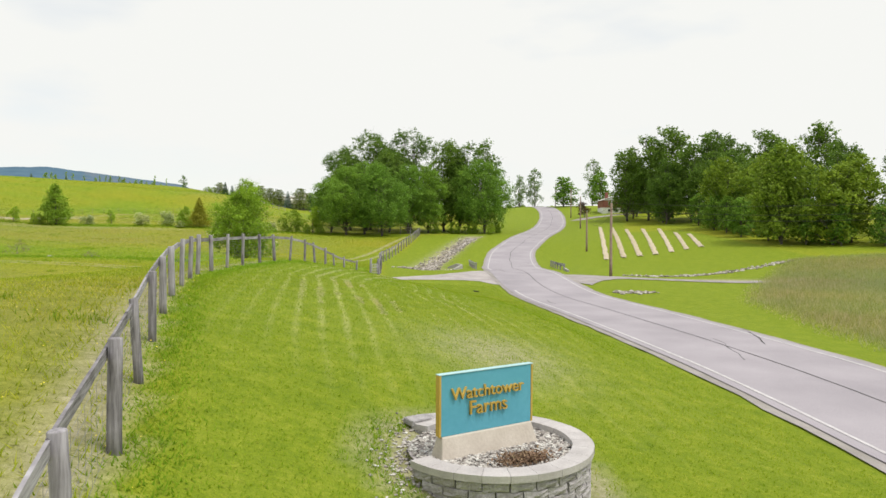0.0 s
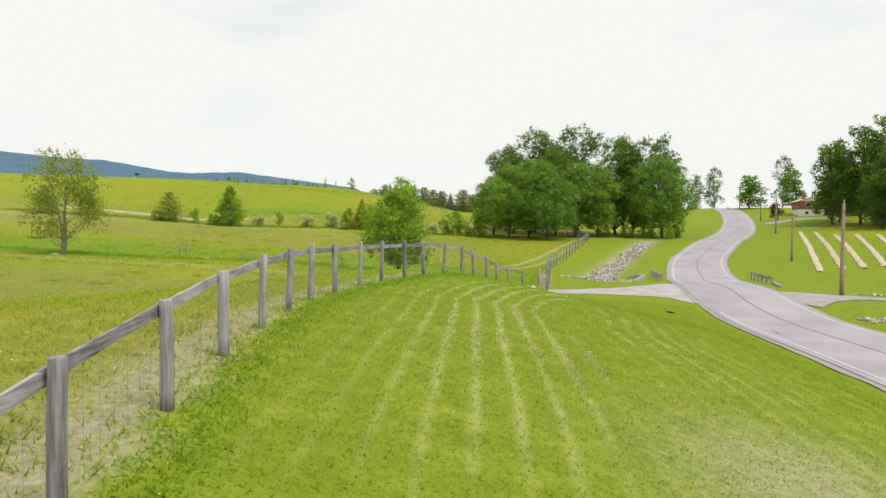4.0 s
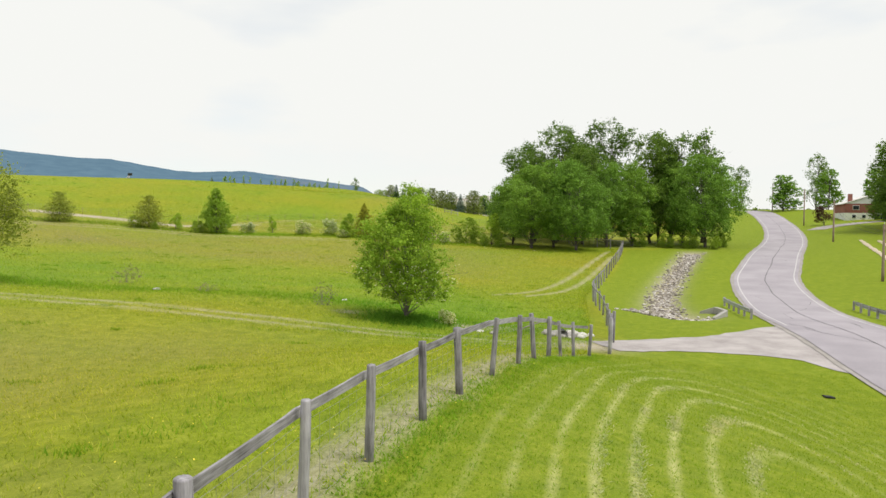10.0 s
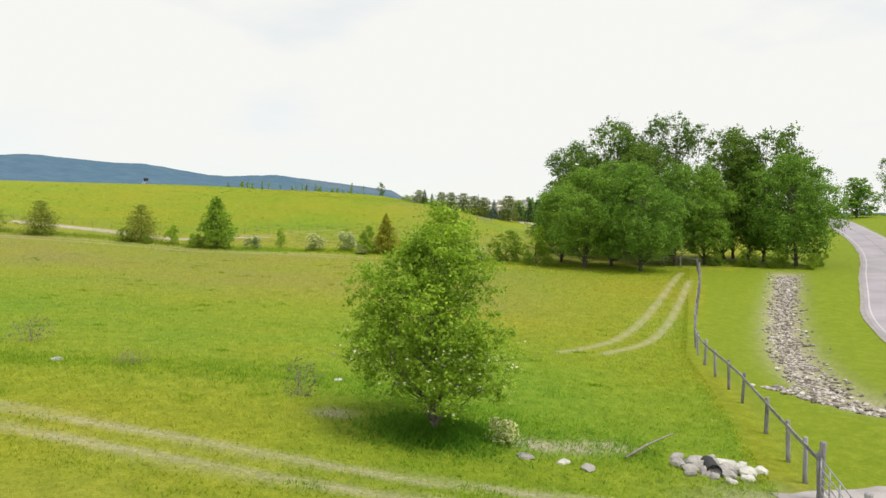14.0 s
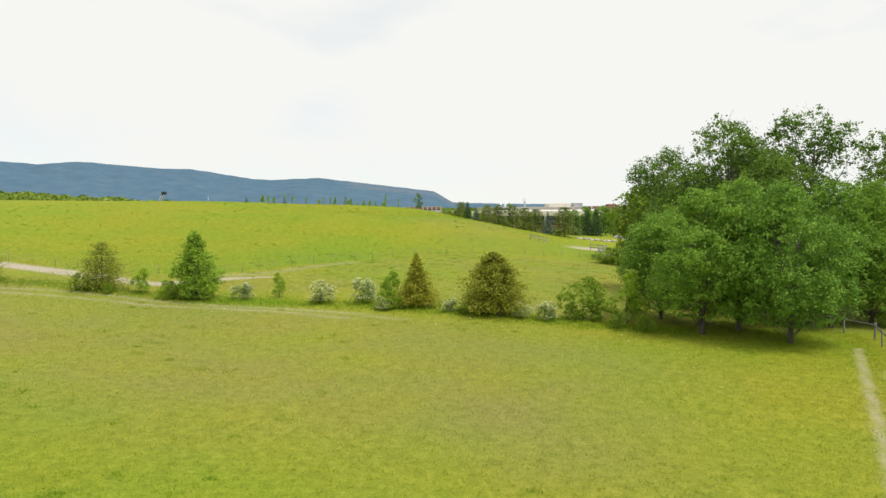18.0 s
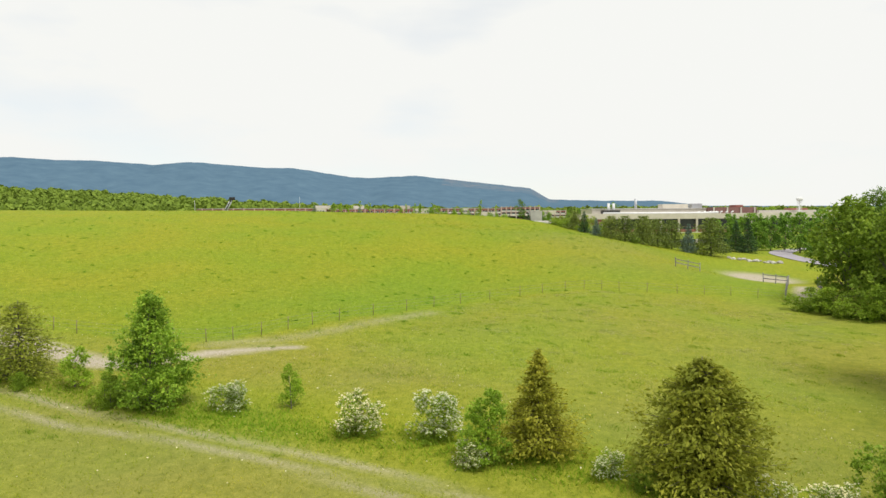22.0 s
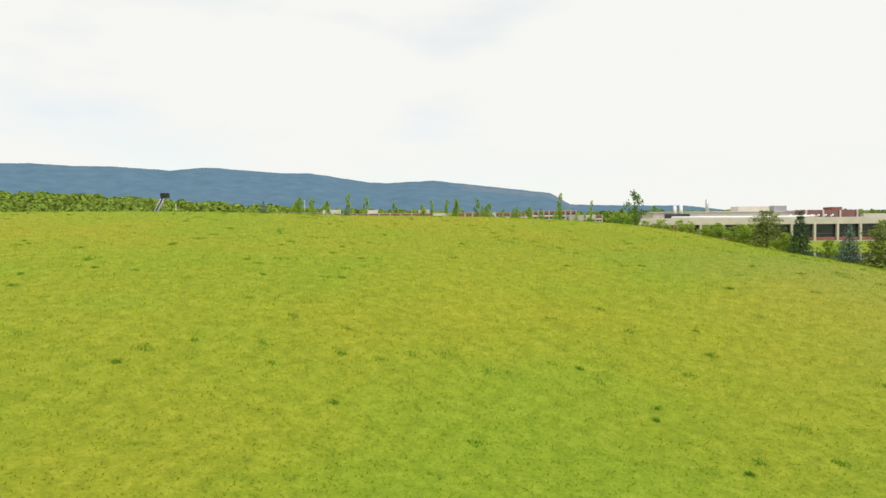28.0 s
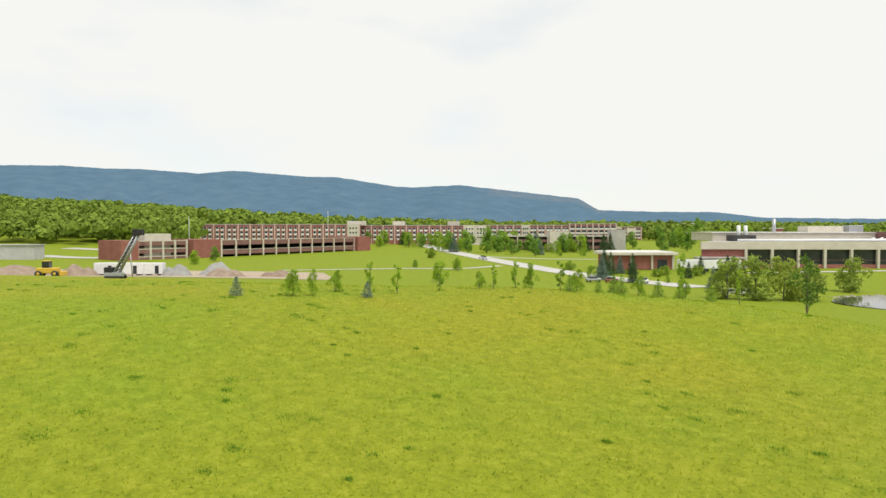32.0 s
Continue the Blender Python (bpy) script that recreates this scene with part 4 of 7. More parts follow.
rows("thin-crowned tree near the top of the road", "oak_tree", oak_thin, [(37.5, 284, 40, 0.9), (58, 272, 200, 1.0), (33, 300, 120, 0.85)], "house trees")

lone = broadleaf(21, 7.5, 6.6, 1.5, 46000, 0.115, FRESH_LEAF, egg, 46, 0.12, hollow=0.35, blossom=2600)
plant("hawthorn_tree", lone, stand(-16.6, 64.0, 30), "lone bright green hawthorn with white blossom in the pasture")
birch = broadleaf(22, 9.4, 8.0, 2.0, 9500, 0.17, GOLD_LEAF, round_top, 38, 0.13, BARK_PALE, stems=5, hollow=0.25)
plant("young_ash_tree", birch, stand(-48.3, 64.6, 10), "sparse yellow-green tree with several thin pale stems")
pyramid = broadleaf(23, 7.5, 6.0, 0.5, 24000, 0.16, PYRAMID_LEAF, cone, 60, 0.1, hollow=0.5)
plant("pin_oak_tree", pyramid, stand(-69.0, 129.3, 0), "dark green cone-shaped tree in the hedge line")
ragged_a = needle_tree(24, 5.7, 5.4, 22, 32, 0.28, GOLD_LEAF, power=0.5, ragged=0.35, droop=0.05)
rows("ragged olive-green cedar in the hedge line", "cedar_tree", ragged_a, [(-81.0, 128.2, 0, 1.0), (-95.5, 124.5, 90, 0.92), (-103, 122, 200, 0.95), (-118, 118, 30, 1.0), (-128, 120, 140, 0.9)], "hedge line trees")
cedar = needle_tree(25, 6.3, 6.4, 34, 90, 0.27, CEDAR_LEAF, power=0.72, ragged=0.32, droop=0.12)
plant("cedar_tree", cedar, stand(-36.3, 132.8, 0), "broad brownish-green red cedar in the hedge line", group="hedge line trees")
cedar_slim = needle_tree(26, 5.6, 4.2, 30, 64, 0.22, CEDAR_LEAF, power=0.95, ragged=0.32, droop=0.1)
plant("cedar_tree", cedar_slim, stand(-44.3, 132.6, 40), "slim pointed red cedar in the hedge line", group="hedge line trees")
small_leaf = broadleaf(27, 3.2, 3.0, 0.45, 6500, 0.11, FRESH_LEAF, round_top, 14, 0.05)
rows("small light green tree in the hedge line", "small_tree", small_leaf, [(-46.3, 130.6, 0, 1.05, 1.15), (-76.7, 129.3, 70, 0.85), (-60.6, 132.7, 200, 0.62, 0.85), (-23.5, 133, 90, 1.3, 1.5), (-72.5, 128.5, 160, 0.75, 0.6)], "hedge line trees")
shrub = broadleaf(28, 2.4, 3.2, 0.1, 7000, 0.11, SHRUB_LEAF, round_top, 14, 0.03)
rose = broadleaf(29, 2.4, 3.2, 0.1, 6500, 0.1, SHRUB_LEAF, round_top, 18, 0.03, blossom=1900)
rows("rounded wild rose bush covered in white flowers", "rose_bush", rose, [(-54.2, 131.0, 0, 0.95), (-50.2, 132.2, 90, 1.0, 1.05), (-64.0, 130.7, 200, 0.85, 0.75), (-33.2, 132.0, 30, 0.6), (-30.9, 131.6, 150, 0.75), (-40.2, 131.4, 250, 0.55), (-46.8, 129.6, 60, 0.55), (-14.4, 64.4, 60, 0.36)], "hedge shrubs", "bush", "stems")
rows("dark green leafy bush in the hedge line", "bush", shrub, [(-27.6, 133.4, 0, 1.6, 1.65), (-24.0, 131.0, 80, 0.7), (-21.5, 130.2, 160, 0.6), (-38.5, 130.9, 20, 0.45), (-71.2, 127.9, 60, 0.8), (-82.6, 126.9, 190, 0.8), (-79.2, 127.0, 300, 0.5), (6.2, 136.5, 30, 1.0), (3.0, 137.4, 140, 0.9), (9.6, 135.6, 250, 0.8), (-1.0, 137.8, 10, 0.8), (11.5, 140, 80, 0.9)], "hedge shrubs", "bush", "stems")
rows("low spreading bush at the end of the grove", "bush", shrub, [(-31.5, 190.5, 30, 1.7, 1.1), (-28.6, 188, 120, 1.9, 1.3), (-25, 187, 220, 1.8, 1.6)], "grove bushes", "bush", "stems")
rows("broad green tree beside the campus road", "maple_tree", wood_low, [(-22.5, 205, 30, 0.9), (-18, 192, 150, 1.0), (-24, 222, 270, 0.95), (-14, 214, 60, 1.1), (-16, 235, 170, 1.0), (-42.5, 284, 30, 0.72), (-39.5, 286, 200, 0.68), (-33, 279, 100, 0.75), (-48.5, 286, 40, 0.7), (-45, 292, 160, 0.72), (-29, 270, 280, 0.8), (-36.5, 290, 220, 0.75), (-52, 284, 120, 0.6), (-25, 262, 20, 0.85)], "campus edge trees")
brush = broadleaf(34, 1.3, 2.6, 0.05, 420, 0.09, foliage("dry mauve twigs", (0.16, 0.13, 0.1), (0.3, 0.25, 0.2), (0.36, 0.36, 0.16)), round_top, 22, 0.016, BARK_PALE, stems=6, hollow=0.2)
rows("low dry mauve-grey brush in the wet hollow", "brush", brush, [(-40.0, 69.8, 0, 1.0), (-22.7, 65.7, 80, 0.85, 1.0), (-31.5, 67.0, 200, 0.7, 0.5), (-47, 130.0, 60, 1.0), (-35.5, 131.6, 150, 0.9)], "brush", "bush", "stems")
purple = broadleaf(30, 3.8, 4.6, 0.9, 2600, 0.2, PURPLE_LEAF, round_top, 12, 0.1)
plant("plum_tree", purple, stand(37.8, 186.5), "small purple-leaved plum tree on the house lawn")
spruce = needle_tree(31, 7.5, 4.4, 26, 20, 0.34, SPRUCE_LEAF, power=0.85, ragged=0.2, droop=-0.25)
blue = needle_tree(32, 6.5, 4.0, 24, 20, 0.32, BLUE_LEAF, power=0.9, ragged=0.18, droop=-0.15)
pine = needle_tree(33, 6.0, 5.2, 18, 26, 0.36, PINE_LEAF, power=0.45, ragged=0.3, droop=0.1)

# ---- the entrance sign in its ring of blocks ----
RING_X, RING_Y, RING_R, RING_TOP = 1.35, 13.15, 1.42, 1.32
SIGN_AT = pose(1.25, 13.08, 1.22, 0, 0, 31.8)
sign = empty("entrance_sign", SIGN_AT, "teal entrance sign with raised gold letters on a concrete foot", "sign")
part("board", box("board", (1.62, 0.085, 0.88), TEAL, (0, 0, 0.74), 0.004), sign)
for sx in (-1, 1):
    part("side_strip", box("side_strip", (0.035, 0.10, 0.885), GOLD, (sx * 0.826, 0, 0.74), 0.004), sign, label="gold side strip")
part("top_cap", box("top_cap", (1.69, 0.105, 0.012), plain("pale teal edge", (0.35, 0.55, 0.57), (0.45, 0.66, 0.68), 2, 0.5), (0, 0, 1.188), 0.003), sign)
bm = bmesh.new()
foot = [bm.verts.new(p) for p in ((-0.92, -0.24, -0.25), (0.92, -0.24, -0.25), (0.92, 0.2, -0.25), (-0.92, 0.2, -0.25), (-0.8, -0.075, 0.298), (0.8, -0.075, 0.298), (0.8, 0.075, 0.298), (-0.8, 0.075, 0.298))]
for q in ((3, 2, 1, 0), (4, 5, 6, 7), (0, 1, 5, 4), (1, 2, 6, 5), (2, 3, 7, 6), (3, 0, 4, 7)):
    bm.faces.new([foot[i] for i in q])
bmesh.ops.bevel(bm, geom=bm.edges[:], offset=0.012, segments=1, affect="EDGES")
part("concrete_foot", finish(bm, "concrete_foot", plain("pale cast concrete", (0.46, 0.4, 0.34), (0.6, 0.54, 0.47), 3, 0.85, bump=0.2)), sign, label="pale sloping concrete foot")


def lettering(text, width, at, deep=0.018):
    cu = bpy.data.curves.new("lettering", "FONT")
    cu.body, cu.extrude, cu.align_x, cu.offset = text, deep, "CENTER", 0.0
    cu.bevel_depth = 0.0
    ob = bpy.data.objects.new("lettering", cu)
    scene.collection.objects.link(ob)
    bpy.context.view_layer.update()
    k = width / max(ob.dimensions.x, 0.01)
    made = bpy.data.meshes.new_from_object(ob.evaluated_get(bpy.context.evaluated_depsgraph_get()))
    bpy.data.objects.remove(ob)
    made.materials.clear()
    made.materials.append(GOLD)
    part("lettering", made, sign, Matrix.Translation(at) @ pose(0, 0, 0, 90) @ Matrix.Diagonal((k, k, 1, 1)), "raised gold lettering")


lettering("Watchtower", 1.3, (0, -0.062, 0.81))
lettering("Farms", 0.67, (0, -0.062, 0.565))

BLOCK_A = plain("split-faced grey block", (0.27, 0.25, 0.255), (0.55, 0.52, 0.525), 7, 0.92, bump=0.8, fine=40)
ring = empty("block_ring", pose(RING_X, RING_Y, 0), "low curved retaining wall of grey split-faced blocks", "retaining wall")


def ring_block(name, r_in, r_out, arc, tall, mat, ragged, seed):
    """One wedge of the ring, standing at angle 0; its outer face is split rough."""
    rng_b = random.Random(seed)
    bm = bmesh.new()
    nz, na = (4, 5) if ragged else (1, 3)
    grid = [[bm.verts.new(((r_out + (rng_b.uniform(-ragged, ragged) if ragged else 0) - (0.012 if ragged and (j in (0, nz) or i in (0, na)) else 0)) * math.cos(arc * (i / na - 0.5)),
                           r_out * math.sin(arc * (i / na - 0.5)), tall * j / nz)) for i in range(na + 1)] for j in range(nz + 1)]
    inner = [[bm.verts.new((r_in * math.cos(arc * (i / na - 0.5)), r_in * math.sin(arc * (i / na - 0.5)), tall * j / nz)) for i in range(na + 1)] for j in (0, nz)]
    for j in range(nz):
        for i in range(na):
            bm.faces.new((grid[j][i], grid[j][i + 1], grid[j + 1][i + 1], grid[j + 1][i]))
    for i in range(na):
        bm.faces.new((grid[nz][i], grid[nz][i + 1], inner[1][i + 1], inner[1][i]))
        bm.faces.new((grid[0][i + 1], grid[0][i], inner[0][i], inner[0][i + 1]))
        bm.faces.new((inner[0][i + 1], inner[0][i], inner[1][i], inner[1][i + 1]))
    for i, rev in ((0, False), (na, True)):
        loop = [grid[j][i] for j in range(nz + 1)] + [inner[1][i], inner[0][i]]
        bm.faces.new(loop[::-1] if not rev else loop)
    return finish(bm, name, mat)


blocks = [ring_block("block", RING_R - 0.22, RING_R + 0.03, 0.239, 0.125, BLOCK_A, 0.013, k) for k in range(5)]
caps = [ring_block("cap_block", RING_R - 0.24, RING_R + 0.075, 0.249, 0.095, plain("smooth grey cap stone", (0.4, 0.37, 0.365), (0.56, 0.53, 0.52), 4, 0.85, bump=0.3, fine=45), 0, 9)]
rng = random.Random(4)
for row in range(7):
    for k in range(20):
        ang = -2.36 + 0.252 * k + (0.126 if row % 2 else 0)
        if ang > 2.5:
            continue
        z = RING_TOP - 0.095 - 0.134 * (row + 1)
        if z + 0.13 < ground_z(RING_X + RING_R * math.cos(ang), RING_Y + RING_R * math.sin(ang)) - 0.05:
            continue
        part("block", rng.choice(blocks), ring, Matrix.Rotation(ang + rng.uniform(-0.004, 0.004), 4, "Z") @ pose(rng.uniform(-0.008, 0.008), 0, z))
for k in range(20):
    ang = -2.36 + 0.252 * k
    if ang < 2.5:
        part("cap_block", caps[0], ring, Matrix.Rotation(ang, 4, "Z") @ pose(rng.uniform(-0.006, 0.006), 0, RING_TOP - 0.095))
for k, (dx, dy, w) in enumerate(((-1.15, 1.0, 40), (-0.95, 1.2, 25))):
    part("loose_cap", box("loose_cap", (0.4, 0.26, 0.1), BLOCK_A, bevel=0.012), ring, pose(dx, dy, RING_TOP + 0.0 - 0.03 * k, 3, 2, w), "loose cap block")


def pebbles(name, spots, sizes, mat, seed, flat=0.6):
    """Many separate stones as one heap; each is a dented lump."""
    rs = np.random.RandomState(seed)
    base = [(1, 0, 0), (-1, 0, 0), (0, 1, 0), (0, -1, 0), (0, 0, 1), (0, 0, -1), (0.6, 0.6, 0.6), (-0.6, 0.6, 0.6), (0.6, -0.6, 0.6), (-0.6, -0.6, 0.6)]
    tri = [(0, 6, 8), (6, 0, 2), (2, 7, 6), (7, 2, 1), (1, 9, 7), (9, 1, 3), (3, 8, 9), (8, 3, 0), (6, 4, 8), (7, 4, 6), (9, 4, 7), (8, 4, 9), (0, 5, 2), (2, 5, 1), (1, 5, 3), (3, 5, 0)]
    base, tri, n = np.array(base), np.array(tri), len(spots)
    v = base[None] * rs.uniform(0.62, 1.2, (n, len(base), 1)) * (np.asarray(sizes)[:, None, None] * np.stack([np.ones(n), rs.uniform(0.55, 1, n), rs.uniform(0.4, flat, n)], 1)[:, None, :])
    w = rs.uniform(0, 6.3, n)
    c, s = np.cos(w)[:, None], np.sin(w)[:, None]
    v = np.stack([v[..., 0] * c - v[..., 1] * s, v[..., 0] * s + v[..., 1] * c, v[..., 2]], -1) + np.asarray(spots)[:, None]
    f = (tri[None] + np.arange(n)[:, None, None] * len(base)).reshape(-1, 3)
    return from_arrays(name, v.reshape(-1, 3), f, mat)


def tinted(name, stops, rough=0.9):
    """Stones that each have a tint of their own."""
    m, n, l, b = material(name, rough, 0, 0.25)
    g = n.new("ShaderNodeNewGeometry")
    col = ramp_node(n, l, g.outputs["Random Per Island"], stops)
    col = mix_node(n, l, 1.0, col, ramp_node(n, l, noise_node(n, l, 14, 4, g.outputs["Position"]), [(0.3, (0.72, 0.72, 0.72)), (0.7, (1.1, 1.1, 1.1))]), "MULTIPLY")
    l.new(col, b.inputs["Base Color"])
    return m


rs = np.random.RandomState(8)
bm = bmesh.new()
bmesh.ops.create_circle(bm, cap_ends=True, segments=48, radius=RING_R - 0.16)
bed = tagged(new("gravel_bed", finish(bm, "gravel_bed", GRAVEL)), "bed of pale pebbles inside the block ring", "gravel", kind="stuff")
bed.matrix_basis = pose(RING_X, RING_Y, RING_TOP - 0.12)
n_peb = 4200
rr, ww = (RING_R - 0.2) * np.sqrt(rs.uniform(0, 1, n_peb)), rs.uniform(0, 6.3, n_peb)
spots = np.stack([RING_X + rr * np.cos(ww), RING_Y + rr * np.sin(ww), np.full(n_peb, RING_TOP - 0.115) + rs.uniform(0, 0.025, n_peb)], 1)
spots = np.vstack([spots, np.stack([RING_X - 1.2 + rs.normal(0, 0.22, 300), RING_Y - 0.2 + rs.normal(0, 0.55, 300), np.full(300, 1.25)], 1)])
for q in spots[-300:]:
    q[2] = surface_z(q[0], q[1]) + 0.01
PEBBLE = tinted("mixed pale pebbles", [(0.0, (0.2, 0.18, 0.17)), (0.35, (0.42, 0.38, 0.35)), (0.8, (0.6, 0.57, 0.53)), (1.0, (0.75, 0.73, 0.7))])
tagged(new("pebbles", pebbles("pebbles", spots, rs.uniform(0.018, 0.045, len(spots)), PEBBLE, 3)), "mixed grey and white pebbles round the sign", "gravel", kind="stuff")
HEATH = foliage("dry brown heather", (0.2, 0.12, 0.09), (0.38, 0.25, 0.19), (0.5, 0.38, 0.24), 0.8, 0.1)
m_count = 900
pl = rs.normal(size=(m_count, 3)) * np.array([0.2, 0.1, 0.045])
pl[:, 2] = np.abs(pl[:, 2]) + 0.02
heather = tagged(new("heather_clump", kites("heather_clump", pl, 0.075, HEATH, rs, 0.1, 0.3)), "low clump of dry brown heather on the pebbles", "plant")
heather.matrix_basis = pose(1.75, 12.5, RING_TOP - 0.1, 0, 0, 28)

# ---- the pasture fence and its gate ----
rng = random.Random(12)
POSTS = []
for k in range(4):
    v, f = [], []
    r = 0.064 + 0.005 * k
    add_tube(v, f, [(0, 0, -0.3), (0.004 * k, 0, 0.3), (0, 0.006, 0.9), (0, 0, 1.385), (0.0, 0.0, 1.4)], [r * 1.04, r * 1.02, r, r * 0.97, r * 0.86], 9)
    POSTS.append(from_arrays("post", v, f, WOOD_GREY, True))


def leaning(p, height=1.0):
    return pose(p[0], p[1], surface_z(p[0], p[1]), rng.uniform(-2.5, 2.5), rng.uniform(0.5, 4.5), rng.uniform(0, 360)) @ Matrix.Diagonal((1, 1, height, 1))


def board_between(a, b, sag, tall=0.125, thick=0.032):
    """A weathered board from a to b that sags a little."""
    a, b = Vector(a), Vector(b)
    side = (b - a).cross(Vector((0, 0, 1))).normalized() * thick / 2
    v, f = [], []
    for i in range(7):
        t = i / 6
        p = a.lerp(b, t) - Vector((0, 0, sag * 4 * t * (1 - t)))
        w = 0.5 * tall * (1 + rng.uniform(-0.06, 0.06))
        v += [p - side - Vector((0, 0, w)), p + side - Vector((0, 0, w)), p + side + Vector((0, 0, w)), p - side + Vector((0, 0, w))]
    for i in range(6):
        for k in range(4):
            f.append((i * 4 + k, i * 4 + (k + 1) % 4, i * 4 + 4 + (k + 1) % 4, i * 4 + 4 + k))
    return from_arrays("rail", v, f + [(3, 2, 1, 0), (24, 25, 26, 27)], RAIL_GREY)


def wire_panel(a, b, top=1.12, rows_n=7, gap=0.3):
    v, f = [], []
    a, b = Vector(a), Vector(b)
    for k in range(rows_n):
        h = 0.06 + (top - 0.06) * (k / (rows_n - 1)) ** 0.85
        add_tube(v, f, [a + Vector((0, 0, h)), a.lerp(b, 0.5) + Vector((0, 0, h - 0.012)), b + Vector((0, 0, h))], [0.0022] * 3, 3, False)
    n = int((b - a).length / gap)
    for k in range(1, n):
        p = a.lerp(b, k / n)
        add_tube(v, f, [p + Vector((0, 0, 0.05)), p + Vector((0, 0, top))], [0.002] * 2, 3, False)
    return from_arrays("wire_mesh", v, f, WIRE)


def fence_run(points, label, rail_z=1.24, rails=True):
    fence = empty("fence", pose(0, 0, 0), label, "fence", "pasture fences")
    tall = [float(np.interp(p[1], [18, 28], [0.86, 1.0])) for p in points]
    for i, p in enumerate(points):
        part("post", POSTS[i % 4], fence, leaning(p, tall[i] * rng.uniform(0.97, 1.03)))
        if i and rails:
            q = points[i - 1]
            d = Vector((p[0] - q[0], p[1] - q[1], 0)).normalized()
            off = Vector((-d.y, d.x, 0)) * 0.085
            foot_a, foot_b = Vector((q[0], q[1], surface_z(*q[:2]))) + off, Vector((p[0], p[1], surface_z(*p[:2]))) + off
            a, b = foot_a + Vector((0, 0, rail_z * tall[i - 1])), foot_b + Vector((0, 0, rail_z * tall[i]))
            part("rail", board_between(a - d * 0.05, b + d * 0.05, rng.uniform(-0.01, 0.025)), fence)
            part("wire_mesh", wire_panel(foot_a - off * 0.2, foot_b - off * 0.2, 1.1 * tall[i]), fence, label="thin galvanised wire netting")
    return fence


fence_run(FENCE, "weathered grey post-and-board fence with wire netting")
fence_run([tuple(q) for q in FENCE_BEYOND], "weathered grey post-and-rail fence running to the grove")
fence_run([(-3.6, 132), (-5.4, 134.4), (-7.4, 136.8), (-9.6, 139.2), (-12, 141.5), (-14.5, 143.5)], "short fence of grey posts and rails before the grove")
gate = empty("field_gate", pose(0, 0, 0), "grey tubular steel field gate, closed, between tall posts", "gate")
ga, gb = Vector((*GATE[0], surface_z(*GATE[0]))), Vector((*GATE[1], surface_z(*GATE[1])))
gd = (gb - ga).normalized()
g0, g1 = ga + gd * 0.12, gb - gd * 0.12
for h in (0.12, 0.32, 0.52, 0.74, 0.98, 1.24):
    part("bar", tube("bar", [g0 + Vector((0, 0, h)), g1 + Vector((0, 0, h))], 0.02, STEEL, 6), gate)
for t in (0.0, 0.25, 0.5, 0.75, 1.0):
    p = g0.lerp(g1, t)
    part("upright", tube("upright", [p + Vector((0, 0, 0.1)), p + Vector((0, 0, 1.26))], 0.022, STEEL, 6), gate)
for p in (ga, gb):
    post_g = tagged(new("gate_post", POSTS[3]), "tall weathered grey gate post", "post", "gate posts")
    post_g.matrix_basis = pose(p.x, p.y, p.z, 1, 2, 0) @ Matrix.Diagonal((1.15, 1.15, 1.22, 1))

# ---- creek stones, boulders, culvert, guard rails ----
RIPRAP = tinted("grey riprap stones", [(0.0, (0.144, 0.123, 0.103)), (0.4, (0.324, 0.287, 0.247)), (0.8, (0.504, 0.468, 0.425)), (1.0, (0.720, 0.679, 0.632))])
rs = np.random.RandomState(21)


def stones_along(name, line, half, count, size, label, seed):
    r = np.random.RandomState(seed)
    i = r.randint(0, len(line) - 1, count)
    t = r.uniform(0, 1, count)[:, None]
    p = line[i] * (1 - t) + line[i + 1] * t
    p = p[:, :2] + r.normal(size=(count, 2)) * np.array([half, half * 0.6])
    z = np.array([surface_z(*q) for q in p])
    return tagged(new(name, pebbles(name, np.column_stack([p, z + 0.02]), r.uniform(*size, count), RIPRAP, seed, 0.75)), label, "stones", kind="stuff")


stones_along("riprap", CREEK, 0.66, 2100, (0.07, 0.2), "loose grey stones lining the dry creek", 22)
stones_along("riprap", smooth_line([(-3.6, 77.8), (-1.6, 75.6), (0.0, 74.4), (1.0, 76.0)], 0.5), 0.5, 260, (0.1, 0.24), "loose grey stones before the culvert", 23)
stones_along("riprap", smooth_line([(18.5, 69.8), (24, 72), (32, 77), (40, 82.5)], 1), 0.45, 420, (0.1, 0.24), "line of grey stones along the field ditch", 24)
stones_along("riprap", smooth_line([(13.4, 54.3), (15.4, 52.6)], 0.4), 0.35, 90, (0.1, 0.24), "small heap of grey stones beside the road", 25)
rng = random.Random(31)


def boulder(seed, mat):
    bm = bmesh.new()
    bmesh.ops.create_icosphere(bm, subdivisions=2, radius=1.0)
    for v in bm.verts:
        k = 1 + 0.34 * noise.noise(v.co * 1.3 + Vector((seed * 7.1, 0, 0))) + 0.1 * noise.noise(v.co * 4 + Vector((0, seed, 0)))
        v.co = Vector((v.co.x * k, v.co.y * k * 0.8, max(-0.4, v.co.z * k * 0.62)))
    return finish(bm, "field_stone", mat)


